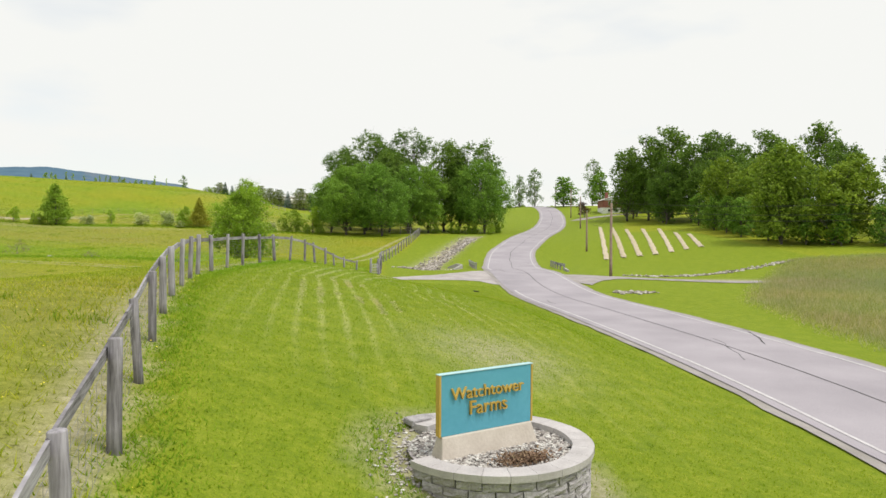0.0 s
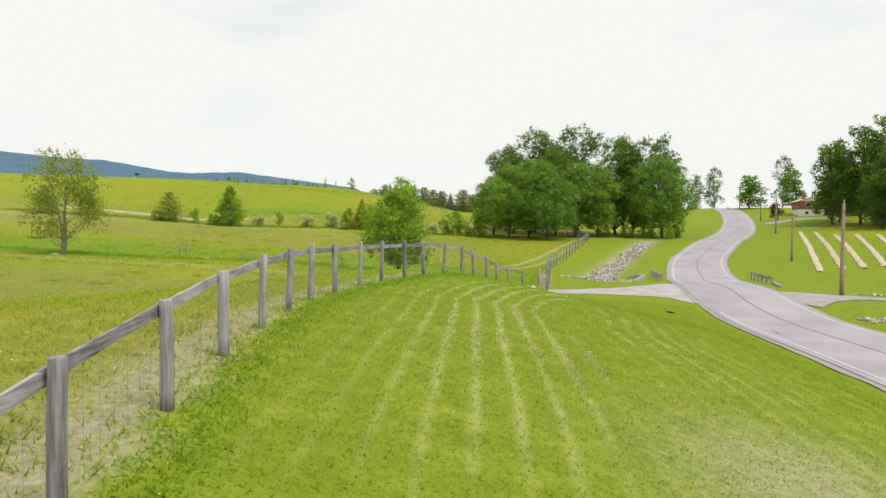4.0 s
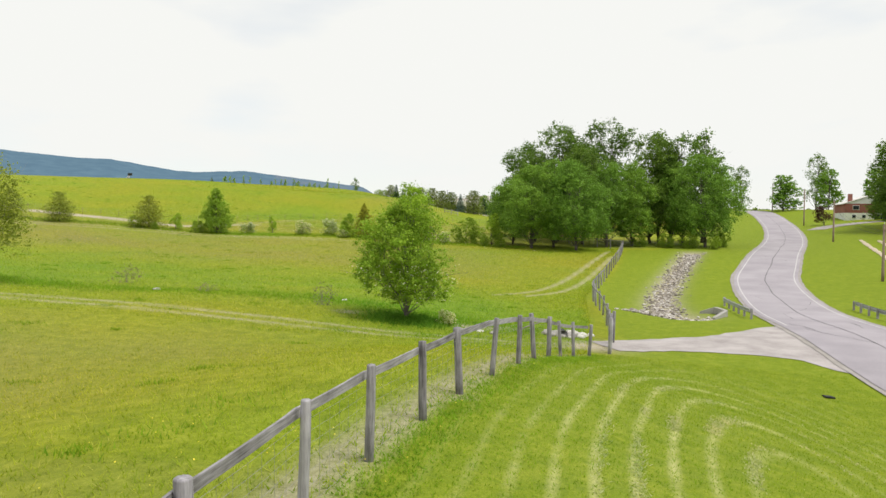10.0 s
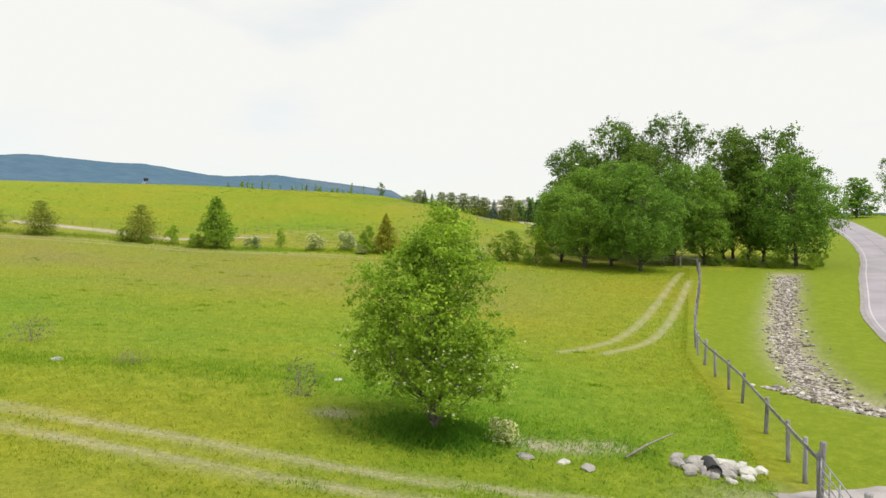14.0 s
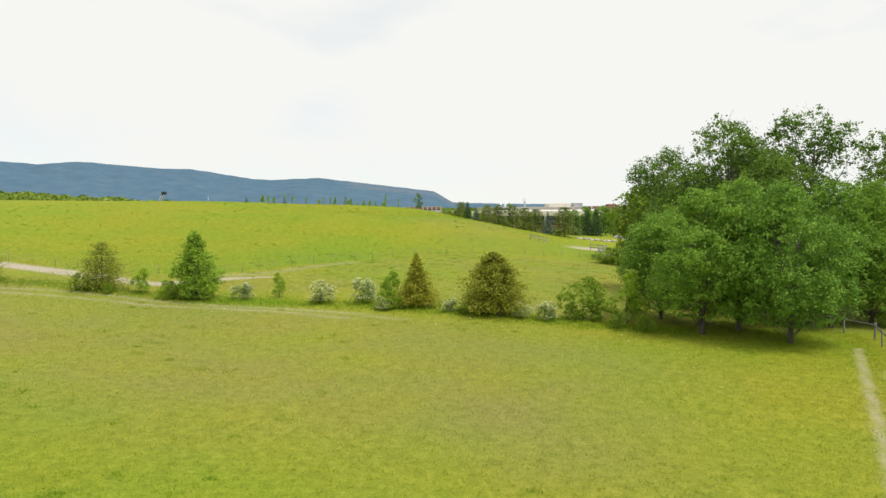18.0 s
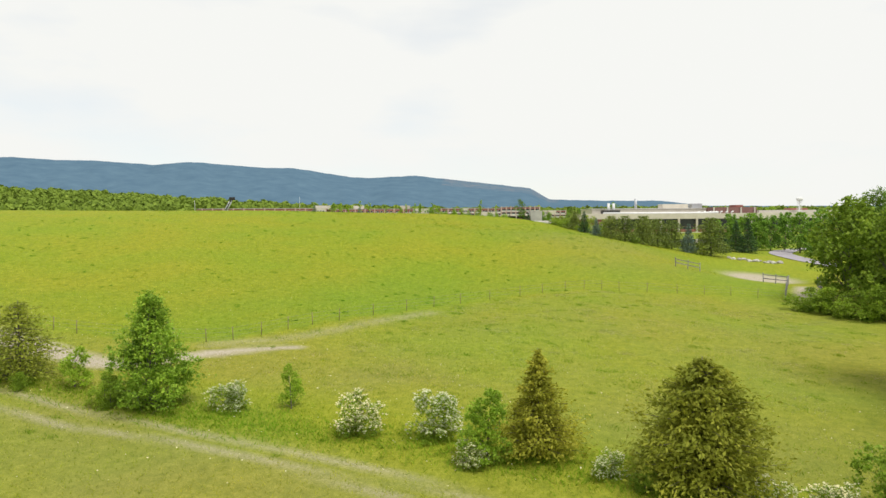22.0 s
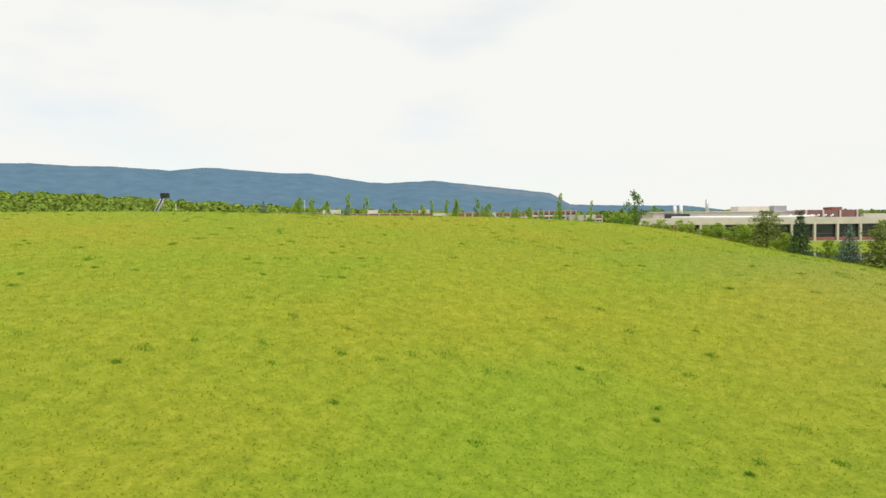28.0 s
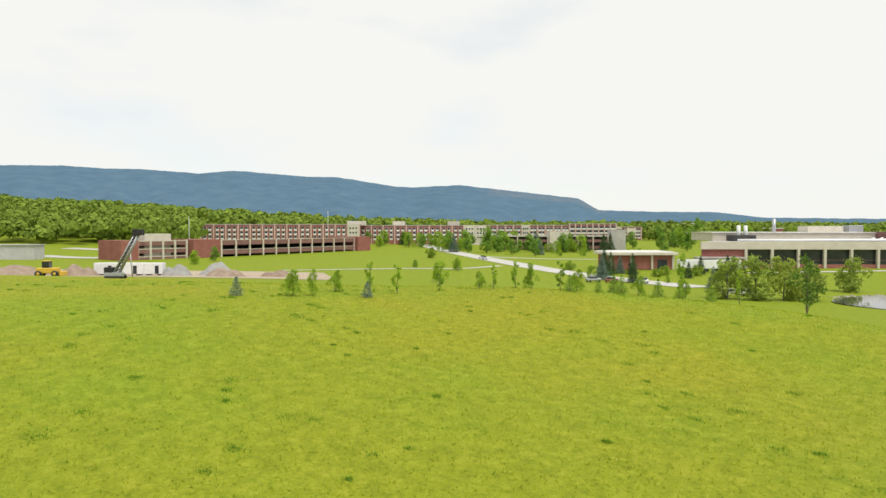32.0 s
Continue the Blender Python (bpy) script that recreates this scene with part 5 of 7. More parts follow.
LUMPS = [boulder(k, STONE_WHITE if k % 2 else STONE_PALE) for k in range(5)]
for k in range(24):
    w, r = 2.4 * k, 0.35 + 0.06 * k
    x, y = -7.5 + 0.85 * r * math.cos(w), 64.9 + 0.75 * r * math.sin(w)
    s = rng.uniform(0.16, 0.33) if k > 4 else rng.uniform(0.36, 0.5)
    ob = tagged(new("field_stone", LUMPS[k % 5]), "pale field stone in the heap beside the lane", "stone", "stone heap")
    ob.matrix_basis = pose(x, y, surface_z(x, y) + 0.05, rng.uniform(-12, 12), rng.uniform(-12, 12), rng.uniform(0, 360)) @ Matrix.Diagonal((s, s, s, 1))
drain = empty("drain_pipe", pose(-7.6, 64.2, surface_z(-7.6, 64.2) + 0.12, 0, 0, 10), "dark drain pipe mouth under the stone heap", "pipe")
v, f = [], []
add_tube(v, f, [(0, 0, 0), (0, 0.9, 0)], [0.24, 0.24], 14, False)
add_tube(v, f, [(0, 0.0, 0), (0, 0.9, 0)], [0.215, 0.215], 14, False)
part("pipe", from_arrays("pipe", v, f, BLACK, True), drain)
for x, y, s in ((-13.4, 63.3, 0.3), (-12.2, 63.4, 0.24), (-11.4, 63.2, 0.3), (-48, 63.2, 0.35), (-22.3, 68.5, 0.2), (-35, 66.4, 0.3)):
    ob = tagged(new("field_stone", LUMPS[int(x) % 5]), "half-buried field stone in the grass", "stone", "field stones")
    ob.matrix_basis = pose(x, y, surface_z(x, y) + 0.02, 0, 0, x * 40) @ Matrix.Diagonal((s, s, s * 0.7, 1))

culvert = empty("culvert", pose(0, 0, 0), "grey concrete culvert headwall with splayed wings", "culvert")
CZ = -0.2


def wall_between(name, a, b, za, zb, thick=0.26, low=-1.35):
    a, b = Vector((*a, 0)), Vector((*b, 0))
    s = (b - a).cross(Vector((0, 0, 1))).normalized() * thick / 2
    bm = bmesh.new()
    q = [bm.verts.new((p.x, p.y, z)) for p, z in ((a - s, low), (b - s, low), (b + s, low), (a + s, low), (a - s, za), (b - s, zb), (b + s, zb), (a + s, za))]
    for k in ((3, 2, 1, 0), (4, 5, 6, 7), (0, 1, 5, 4), (1, 2, 6, 5), (2, 3, 7, 6), (3, 0, 4, 7)):
        bm.faces.new([q[i] for i in k])
    bmesh.ops.bevel(bm, geom=bm.edges[:], offset=0.015, segments=1, affect="EDGES")
    bmesh.ops.recalc_face_normals(bm, faces=bm.faces)
    return finish(bm, name, CONCRETE)


part("headwall", wall_between("headwall", (2.6, 76.4), (2.2, 77.9), CZ, CZ), culvert)
part("wing_wall", wall_between("wing_wall", (2.66, 76.32), (1.7, 75.2), CZ + 0.002, CZ - 0.4), culvert)
part("wing_wall", wall_between("wing_wall", (2.14, 78.02), (1.2, 78.4), CZ + 0.002, CZ - 0.4), culvert)
part("pipe_mouth", tube("pipe_mouth", [(2.2, 77.0, -0.85), (2.7, 77.15, -0.85)], 0.33, BLACK, 14), culvert, label="dark round pipe mouth")


def guard_rail(points, label):
    gr = empty("guard_rail", pose(0, 0, 0), label, "guard rail", "guard rails")
    pts = [Vector((x, y, surface_z(x, y))) for x, y in points]
    prof = [(0.0, -0.155), (0.05, -0.115), (0.05, -0.06), (0.0, -0.02), (0.0, 0.02), (0.05, 0.06), (0.05, 0.115), (0.0, 0.155)]
    v, f = [], []
    for i, p in enumerate(pts):
        d = (pts[min(i + 1, len(pts) - 1)] - pts[max(0, i - 1)]).normalized()
        s = d.cross(Vector((0, 0, 1)))
        for back in (0, -0.006):
            for o, h in prof:
                v.append(p + s * (o + back) + Vector((0, 0, 0.56 + h)))
    for i in range(len(pts) - 1):
        for k in range(7):
            f.append((i * 16 + k, i * 16 + k + 1, i * 16 + 17 + k, i * 16 + 16 + k))
            f.append((i * 16 + 9 + k, i * 16 + 8 + k, i * 16 + 24 + k, i * 16 + 25 + k))
    part("beam", from_arrays("beam", v, f, STEEL), gr)
    for p, q in zip(pts, pts[1:] + pts[-2:-1]):
        s = (q - p).normalized().cross(Vector((0, 0, 1)))
        if p is pts[-1]:
            s = -s
        c = p - s * 0.09
        part("post", box("post", (0.14, 0.14, 1.0), WOOD_GREY, (c.x, c.y, c.z + 0.22), 0.01), gr)


guard_rail([(3.72, 85.0), (3.78, 83.1), (3.82, 81.2), (3.86, 79.3), (3.92, 77.4), (4.0, 75.3)], "galvanised guard rail over the culvert")
guard_rail([(13.5, 76.6), (13.45, 78.5), (13.45, 80.4), (13.5, 82.3), (13.55, 84.2), (13.6, 86)], "galvanised guard rail along the road's far side")
part_k = empty("low_barrier", pose(0, 0, 0), "low pale concrete kerb at the end of the guard rail", "kerb")
part("kerb", wall_between("kerb", (13.45, 76.2), (12.75, 70.4), surface_z(13.4, 76) + 0.28, surface_z(12.7, 70.4) + 0.2, 0.22, -1.3), part_k)
drain_x, drain_y = 3.08, 54.1
cover = tagged(new("drain_cover", box("drain_cover", (0.38, 0.28, 0.06), BLACK, bevel=0.01)), "small dark drain cover in the mown grass", "drain cover")
cover.matrix_basis = pose(drain_x, drain_y, surface_z(drain_x, drain_y) + 0.05, 0, 8, 20)

# ---- utility poles and wires ----
POLES = [(16.0, 66.8, 6.7), (21.3, 103.4, 5.7), (29.3, 149.0, 6.6), (34.8, 190.0, 7.8), (39.0, 242, 8.0), (50, 57, 7.2)]
tops = []
for x, y, h in POLES:
    z = surface_z(x, y)
    pole = empty("utility_pole", pose(x, y, z, 0.6, -0.5, 0), "wooden utility pole beside the road", "utility pole", "utility poles")
    part("shaft", tube("shaft", [(0, 0, -0.4), (0, 0, h * 0.2), (0, 0, h * 0.201), (0, 0, h)], [0.15, 0.14, 0.137, 0.1], WOOD_BROWN, 10), pole)
    part("insulator", tube("insulator", [(0.02, 0, h), (0.02, 0, h + 0.18)], [0.04, 0.03], STEEL, 8), pole)
    part("bracket", box("bracket", (0.1, 0.45, 0.1), WOOD_BROWN, (0, 0, h - 0.6), 0.01), pole)
    tops.append(Vector((x, y, z + h)))
for i, j in ((0, 1), (1, 2), (2, 3), (3, 4), (0, 5)):
    for drop in (0.0, 0.6, 1.0):
        a, b = tops[i] - Vector((0, 0, drop)), tops[j] - Vector((0, 0, drop))
        pts = [a.lerp(b, t / 14) - Vector((0, 0, (0.7 + drop * 0.3) * 4 * (t / 14) * (1 - t / 14))) for t in range(15)]
        wob = tagged(new("overhead_wire", tube("overhead_wire", pts, 0.014, BLACK, 4)), "thin dark overhead wire between poles", "wire", "overhead wires")

# ---- straw rows of the garden slope ----
ROW_NEAR = [(21.8, 93.2), (24.4, 94.4), (26.7, 95.2), (29.0, 95.9), (31.6, 97.4), (34.3, 99.3), (37.0, 101.3)]
ROW_FAR = [(33.6, 150), (35.6, 148), (36.5, 140), (39.4, 139), (42.0, 137), (41.5, 126), (42.5, 122)]
for k, (a, b) in enumerate(zip(ROW_NEAR, ROW_FAR)):
    ln = [(a[0] + (b[0] - a[0]) * t, a[1] + (b[1] - a[1]) * t) for t in np.linspace(0, 1, 60)]
    ob = ribbon("straw_row", ln, 0.34, 0.34, STRAW, 0.06, 4, 0.1, 40 + k, 0.08, kind="structure")
    tagged(ob, "strip of pale straw mulch on the mown slope", "garden row", "garden rows", "structure")

# ---- the brick house ----
HX, HY = 44.6, 198.5
hz = surface_z(HX + 5, HY) - 0.1
house = empty("brick_house", pose(HX + 0.6, HY, hz, 0, 0, -6) @ Matrix.Scale(0.88, 4), "one-storey red brick house on a white basement wall", "house")
HW, HD = 11.0, 14.0
part("basement_wall", box("basement_wall", (HW, HD, 2.4), WHITE, (HW / 2, HD / 2, 0.6)), house, label="white painted basement wall")
part("brick_wall", box("brick_wall", (HW + 0.04, HD + 0.04, 2.3), BRICK_RED, (HW / 2, HD / 2, 2.95)), house)
for gy_h in (0.0, HD):
    bm = bmesh.new()
    tri_a = [bm.verts.new((x, gy_h - 0.05, z)) for x, z in ((0.0, 4.1), (HW, 4.1), (HW / 2, 6.0))]
    tri_b = [bm.verts.new((x, gy_h + 0.05, z)) for x, z in ((0.0, 4.1), (HW, 4.1), (HW / 2, 6.0))]
    bm.faces.new(tri_a)
    bm.faces.new(tri_b[::-1])
    for i in range(3):
        bm.faces.new((tri_a[(i + 1) % 3], tri_a[i], tri_b[i], tri_b[(i + 1) % 3]))
    part("gable", finish(bm, "gable", WHITE), house, label="white clapboard gable")
for sx in (0, 1):
    bm = bmesh.new()
    xs = (-0.6, HW / 2) if sx == 0 else (HW / 2, HW + 0.6)
    zs = (3.94, 6.08) if sx == 0 else (6.08, 3.94)
    lo = [bm.verts.new((x, y, z)) for y in (-0.2, HD + 0.6) for x, z in zip(xs, zs)]
    up = [bm.verts.new((v.co.x, v.co.y, v.co.z + 0.16)) for v in lo]
    for q in ((lo[1], lo[0], lo[2], lo[3]), (up[0], up[1], up[3], up[2]), (lo[0], lo[1], up[1], up[0]), (lo[3], lo[2], up[2], up[3]), (lo[2], lo[0], up[0], up[2]), (lo[1], lo[3], up[3], up[1])):
        bm.faces.new(q)
    part("roof_slope", finish(bm, "roof_slope", ROOF_WHITE), house, label="pale low-pitched roof slope")
part("chimney", box("chimney", (0.9, 1.2, 2.4), BRICK_RED, (1.3, 1.6, 5.4), 0.02), house, label="red brick chimney")
for x, z, w, h in ((2.0, 0.9, 0.9, 0.9), (4.2, 0.9, 0.9, 0.9), (7.6, 0.7, 2.4, 1.6), (2.4, 3.1, 1.5, 1.1), (8.0, 3.1, 1.5, 1.1)):
    win = part("window", box("window", (w, 0.06, h), WHITE, (x, -0.05, z), 0.01), house)
    part("pane", box("pane", (w - 0.16, 0.04, h - 0.16), GLASS_DARK, (x, -0.075, z)), win)
ribbon("house_drive", smooth_line([(33.5, 176), (37, 181), (42, 186), (48, 190), (56, 193)], 1), 1.7, 1.7, GRAVEL, 0.05, 3, 0.1, 60, label="gravel drive across the lawn to the brick house", category="drive")

# ---- saplings on the crest, spruces behind it ----
rows("young bushy yellow-green sapling on the crest", "sapling", small_leaf, [(-124.5, 225.0, 0, 0.62), (-124.2, 229.6, 90, 0.5, 0.55), (-123.3, 225.8, 40, 0.35, 0.65), (-116.5, 240.5, 180, 0.42, 0.5), (-112.8, 243.6, 300, 0.5, 0.75), (-109.2, 245.4, 30, 0.55, 0.62), (-104.2, 247.5, 60, 0.5, 0.55), (-100.6, 250, 210, 0.4, 0.6)], "crest saplings")
slim = broadleaf(41, 3.0, 1.3, 0.5, 900, 0.13, FRESH_LEAF, egg, 12, 0.03, hollow=0.3)
rows("slim green sapling on the crest", "sapling", slim, [(-120.3, 229.2, 0, 0.95), (-119.6, 231.9, 100, 0.9, 0.85), (-115.2, 240.6, 200, 0.8), (-114.6, 244, 40, 0.9), (-110.6, 245, 130, 1.0, 0.95), (-118, 236, 300, 0.8, 0.7), (-96, 249.4, 0, 0.7, 1.1)], "crest saplings")
fir = needle_tree(42, 2.0, 1.5, 14, 9, 0.16, PYRAMID_LEAF, ragged=0.2, droop=0.05)
rows("small green fir on the crest", "fir_sapling", fir, [(-109.4, 244.2, 0, 0.8), (-107.4, 246.2, 60, 0.65), (-105.4, 246.6, 120, 0.95), (-102.6, 248.2, 200, 0.85), (-100.9, 249, 20, 0.8), (-98.5, 250.6, 90, 0.8), (-106.7, 248.5, 50, 0.9)], "crest saplings")
fir_blue = needle_tree(43, 1.5, 1.1, 12, 9, 0.14, BLUE_LEAF, ragged=0.15, droop=-0.05)
rows("small blue spruce on the crest", "spruce_sapling", fir_blue, [(-119.9, 228.3, 0, 0.9), (-127.3, 221.9, 70, 1.0)], "crest saplings")
crest = broadleaf(44, 5.4, 3.4, 1.0, 1500, 0.2, OAK_LEAF, egg, 16, 0.06, hollow=0.3)
plant("young_oak_tree", crest, stand(-91.0, 252.0, 40), "young open-crowned oak on the crest")
rows("slender half-bare young tree on the crest", "sapling", slim, [(-101.5, 253, 0, 1.1, 1.6)], "crest saplings")
rows("dark green spruce in the row below the hill", "spruce_tree", spruce, [(-71.2, 235.5, 0, 0.6), (-46.0, 270, 40, 1.0), (-43.4, 268, 100, 1.05), (-48.2, 262, 60, 0.8)], "spruce row")
rows("blue spruce in the row below the hill", "spruce_tree", blue, [(-52.8, 245.6, 0, 0.92), (-67.2, 229.6, 80, 0.55), (-151.5, 382.6, 10, 1.15), (-118.9, 370.6, 50, 0.9), (-231.5, 525.6, 90, 1.3)], "spruce row")
rows("bushy dark green pine in the row below the hill", "pine_tree", pine, [(-74.5, 240.5, 0, 0.7), (-64.4, 229.6, 50, 0.75), (-62.4, 232.5, 110, 0.85), (-60.2, 238, 190, 0.98), (-58.4, 243.5, 260, 1.0), (-56.4, 248, 30, 1.05), (-48.7, 247, 80, 1.32)], "spruce row")
rows("low green bush behind the crest", "bush", shrub, [(-77.5, 242, 0, 1.0, 0.8), (-72.5, 239.4, 60, 1.1, 0.8), (-68.2, 236.4, 120, 1.0, 0.8), (-80, 244, 10, 0.9, 0.7), (-61.0, 234, 200, 0.6)], "crest bushes", "bush", "stems")
willow = broadleaf(45, 8.0, 8.6, 0.3, 6500, 0.34, foliage("willow leaves", (0.27, 0.35, 0.05), (0.42, 0.52, 0.1), (0.55, 0.6, 0.17)), round_top, 18, 0.16)
rows("rounded pale green willow beside the pond", "willow_tree", willow, [(-111, 341, 0, 1.05), (-106, 344, 80, 1.1), (-101, 348, 170, 1.1), (-97, 352, 260, 0.95), (-88.6, 381.3, 40, 1.0)], "pond willows")
rows("dark conifer among the campus buildings", "spruce_tree", spruce, [(-141, 377.3, 0, 0.85), (-131.7, 404, 60, 0.7), (-225, 579, 120, 1.35), (-221.8, 601, 180, 1.45), (-212.6, 585, 240, 1.5), (-365, 596, 20, 1.2), (-369, 600, 20, 1.2), (-395, 612, 200, 1.2), (-202, 696, 30, 1.8)], "campus conifers")
rows("leafy green tree on the campus lawn", "maple_tree", far_maple, [(-320.6, 388.9, 0, 0.5), (-387.7, 584, 30, 0.75), (-300, 567, 60, 0.95), (-266, 532, 90, 1.15), (-261, 535, 120, 0.7), (-244, 518, 150, 0.65), (-228, 511, 180, 0.65), (-268, 871, 210, 1.1), (-245, 831, 240, 1.1), (-216, 860, 270, 1.6), (-190, 700, 300, 1.1), (-391, 673, 330, 1.15)], "campus trees")
rows("light green tree on the campus lawn", "maple_tree", far_fresh, [(-309, 369, 0, 0.4), (-365, 598, 30, 0.7), (-207, 523, 60, 0.32), (-217, 517, 90, 0.25), (-183, 538, 120, 0.3), (-300, 640, 150, 0.8), (-226, 398, 180, 0.22), (-205, 392, 210, 0.34), (-158, 392, 240, 0.26), (-340, 700, 20, 1.0), (-133, 383, 90, 0.15), (-178.7, 337, 300, 0.4), (-230, 545, 60, 0.5)], "campus trees")

# ---- campus buildings beyond the hill ----
CAMP = pose(-87.07, 184.7, 7.0, 0, 0, 30.8)


def site(u, v, turn=0.0, z=0.0):
    """A place u metres to the side of and v metres out along the last view's axis."""
    return CAMP @ pose(u, v, z, 0, 0, turn)


def windows_on(parent, xs, zs, w, h, y, panel=True, frame_mat=None):
    frame_me = box("window", (w + 0.25, 0.12, h + (1.3 if panel else 0.25)), frame_mat or WHITE, (0, 0, -0.5 if panel else 0))
    pane_me = box("pane", (w, 0.1, h), GLASS_DARK, (0, -0.06, 0.08 if panel else 0))
    for z in zs:
        for x in xs:
            win = part("window", frame_me, parent, pose(x, y, z))
            part("pane", pane_me, win)


garage = empty("parking_garage", site(-105, 332, 54.6), "three-level parking garage with brick parapets and cream columns", "parking garage")
GL, GD = 92.0, 42.0
for z in (0.0, 3.4, 7.4):
    part("deck", box("deck", (GL, GD, 0.4), CONCRETE, (GL / 2, GD / 2, z)), garage)
# dark sheet behind the openings, coloured as the shade between the decks
part("inner_wall", box("inner_wall", (GL, 0.4, 7.2), SHADOW_DEEP, (GL / 2, GD * 0.45, 3.7)), garage, label="dark sheet added as shade behind the garage openings")
for z, h in ((3.1, 2.1), (7.6, 2.3)):
    for k in range(11):
        part("parapet", box("parapet", (GL / 11 - 0.5, 0.3, h), BRICK_DARK, ((k + 0.5) * GL / 11, -0.05, z)), garage)
        part("ledge", box("ledge", (GL / 11, 0.42, 0.2), CREAM, ((k + 0.5) * GL / 11, -0.08, z + h / 2 + 0.1)), garage)
for k in range(12):
    part("column", box("column", (0.7, 0.7, 8.8), CREAM, (k * GL / 11, -0.15, 4.4), 0.03), garage)
part("end_block", box("end_block", (11, 24, 9.4), BRICK_RED, (GL + 5.5, 9, 4.7)), garage, label="red brick end block")
part("end_block", box("end_block", (15, 20, 9.2), BRICK_RED, (-7.5, 10, 4.6)), garage, label="red brick end block")
for z in (1.0, 4.4, 7.8):
    part("parapet", box("parapet", (24, 0.3, 1.7), BRICK_DARK, (-28, 4, z)), garage)
    part("ledge", box("ledge", (24, 0.4, 0.35), CREAM, (-28, 3.95, z + 1.0)), garage)
for x in (-40, -34, -28, -22, -16):
    part("column", box("column", (0.9, 0.6, 9.2), CREAM, (x, 3.8, 4.6), 0.03), garage)
# same shade-coloured sheet behind the open end bays
part("inner_wall", box("inner_wall", (24, 0.4, 8.6), SHADOW_DEEP, (-28, 9, 4.3)), garage, label="dark sheet added as shade behind the garage openings")
part("deck", box("deck", (25, 18, 0.4), CONCRETE, (-28, 13, 8.0)), garage)
part("stair_tower", box("stair_tower", (13, 8, 12), CREAM, (-29, 10, 6)), garage, label="cream stair tower")
part("end_block", box("end_block", (8, 18, 9.2), BRICK_RED, (-44, 12, 4.6)), garage, label="red brick end block")


def residence(u, v, turn, length, tall, label, bay=8.2, cream_at=()):
    res = empty("residence_block", site(u, v, turn), label, "apartment block", "residence blocks")
    part("wall", box("wall", (length, 14, tall), BRICK_RED, (length / 2, 7, tall / 2)), res)
    part("roof", box("roof", (length + 0.4, 14.4, 0.5), ROOF_GREY, (length / 2, 7, tall + 0.25)), res)
    n = max(2, int(length / bay))
    b = length / n
    pil = box("pilaster", (0.9, 0.6, tall + 0.7), plain("pinkish cast trim", (0.5, 0.36, 0.31), (0.62, 0.47, 0.42), 0.5, 0.8), (0, -0.3, tall / 2 + 0.35))
    for k in range(n + 1):
        part("pilaster", pil, res, pose(k * b, 0, 0))
    zs = [tall - 2.2 - 3.1 * k for k in range(3)]
    plain_bays = [k for k in range(n) if k not in cream_at]
    windows_on(res, [(k + o) * b for k in plain_bays for o in (0.3, 0.7)], zs, 1.8, 1.3, -0.08)
    for k in cream_at:
        part("cream_bay", box("cream_bay", (b * 0.96, 1.6, tall + 0.4), CREAM, ((k + 0.5) * b, -0.4, tall / 2 + 0.2)), res, label="cream plastered bay")
        windows_on(res, [(k + o) * b for o in (0.25, 0.5, 0.75)], zs, 1.1, 1.3, -1.24, False)
    return res


residence(-166, 482, 3, 108, 16.6, "long four-storey red brick residence with white window panels", 8.3, (12,))
residence(-60, 505, 6, 92, 16.0, "four-storey red brick residence behind the garage", 8.3, (9, 10))
residence(34, 520, 2, 60, 16.2, "red brick residence with closely set pale pilasters", 5.5, (4,))
residence(94, 522, -4, 34, 17.2, "stepped red brick residence with pale pilasters", 4.0)
residence(150, 640, -4, 30, 15.0, "far red brick residence among trees", 6.0, (1,))
for u, v, w in ((-62, 500, 13), (-33, 520, 9), (8, 530, 9), (140, 520, 7)):
    pent = empty("roof_penthouse", site(u, v, 0, 16.2 if u < 100 else 11), "pale boxy penthouse on the flat roof", "penthouse", "roof penthouses")
    part("box", box("box", (w, 6, 3.2), CREAM, (0, 5, 1.6), 0.05), pent)
for u, v, h in ((-123, 340, 20), (-78, 476, 26)):
    mast = tagged(new("flag_mast", tube("flag_mast", [(0, 0, 0), (0, 0, h)], [0.16, 0.08], WHITE, 8)), "tall thin white mast", "mast", "masts")
    mast.matrix_basis = site(u, v)
garage_b = empty("parking_garage", site(36, 428, 4), "low parking garage with cream bands behind trees", "parking garage")
for z, h in ((2.6, 1.7), (6.6, 1.7), (9.6, 0.8)):
    for k in range(8):
        part("parapet", box("parapet", (8.8, 0.3, h), BRICK_DARK if z < 9 else CREAM, (4.7 + 9.4 * k, 0, z)), garage_b)
# shade between these decks, again given by a dark sheet
part("inner_wall", box("inner_wall", (75, 0.4, 9.4), SHADOW_DEEP, (37.5, 6, 4.7)), garage_b, label="dark sheet added as shade behind the garage openings")
part("deck", box("deck", (75, 30, 0.4), CONCRETE, (37.5, 15, 9.4)), garage_b)
for k in range(9):
    part("column", box("column", (0.6, 0.6, 9.6), CREAM, (9.4 * k, -0.1, 4.8)), garage_b)
part("stair_tower", box("stair_tower", (12, 8, 12.4), CREAM, (35, 3, 6.2)), garage_b, label="cream stair tower")
part("stair_tower", box("stair_tower", (9, 8, 13.2), ROOF_GREY, (72, 3, 6.6)), garage_b, label="grey stair tower")

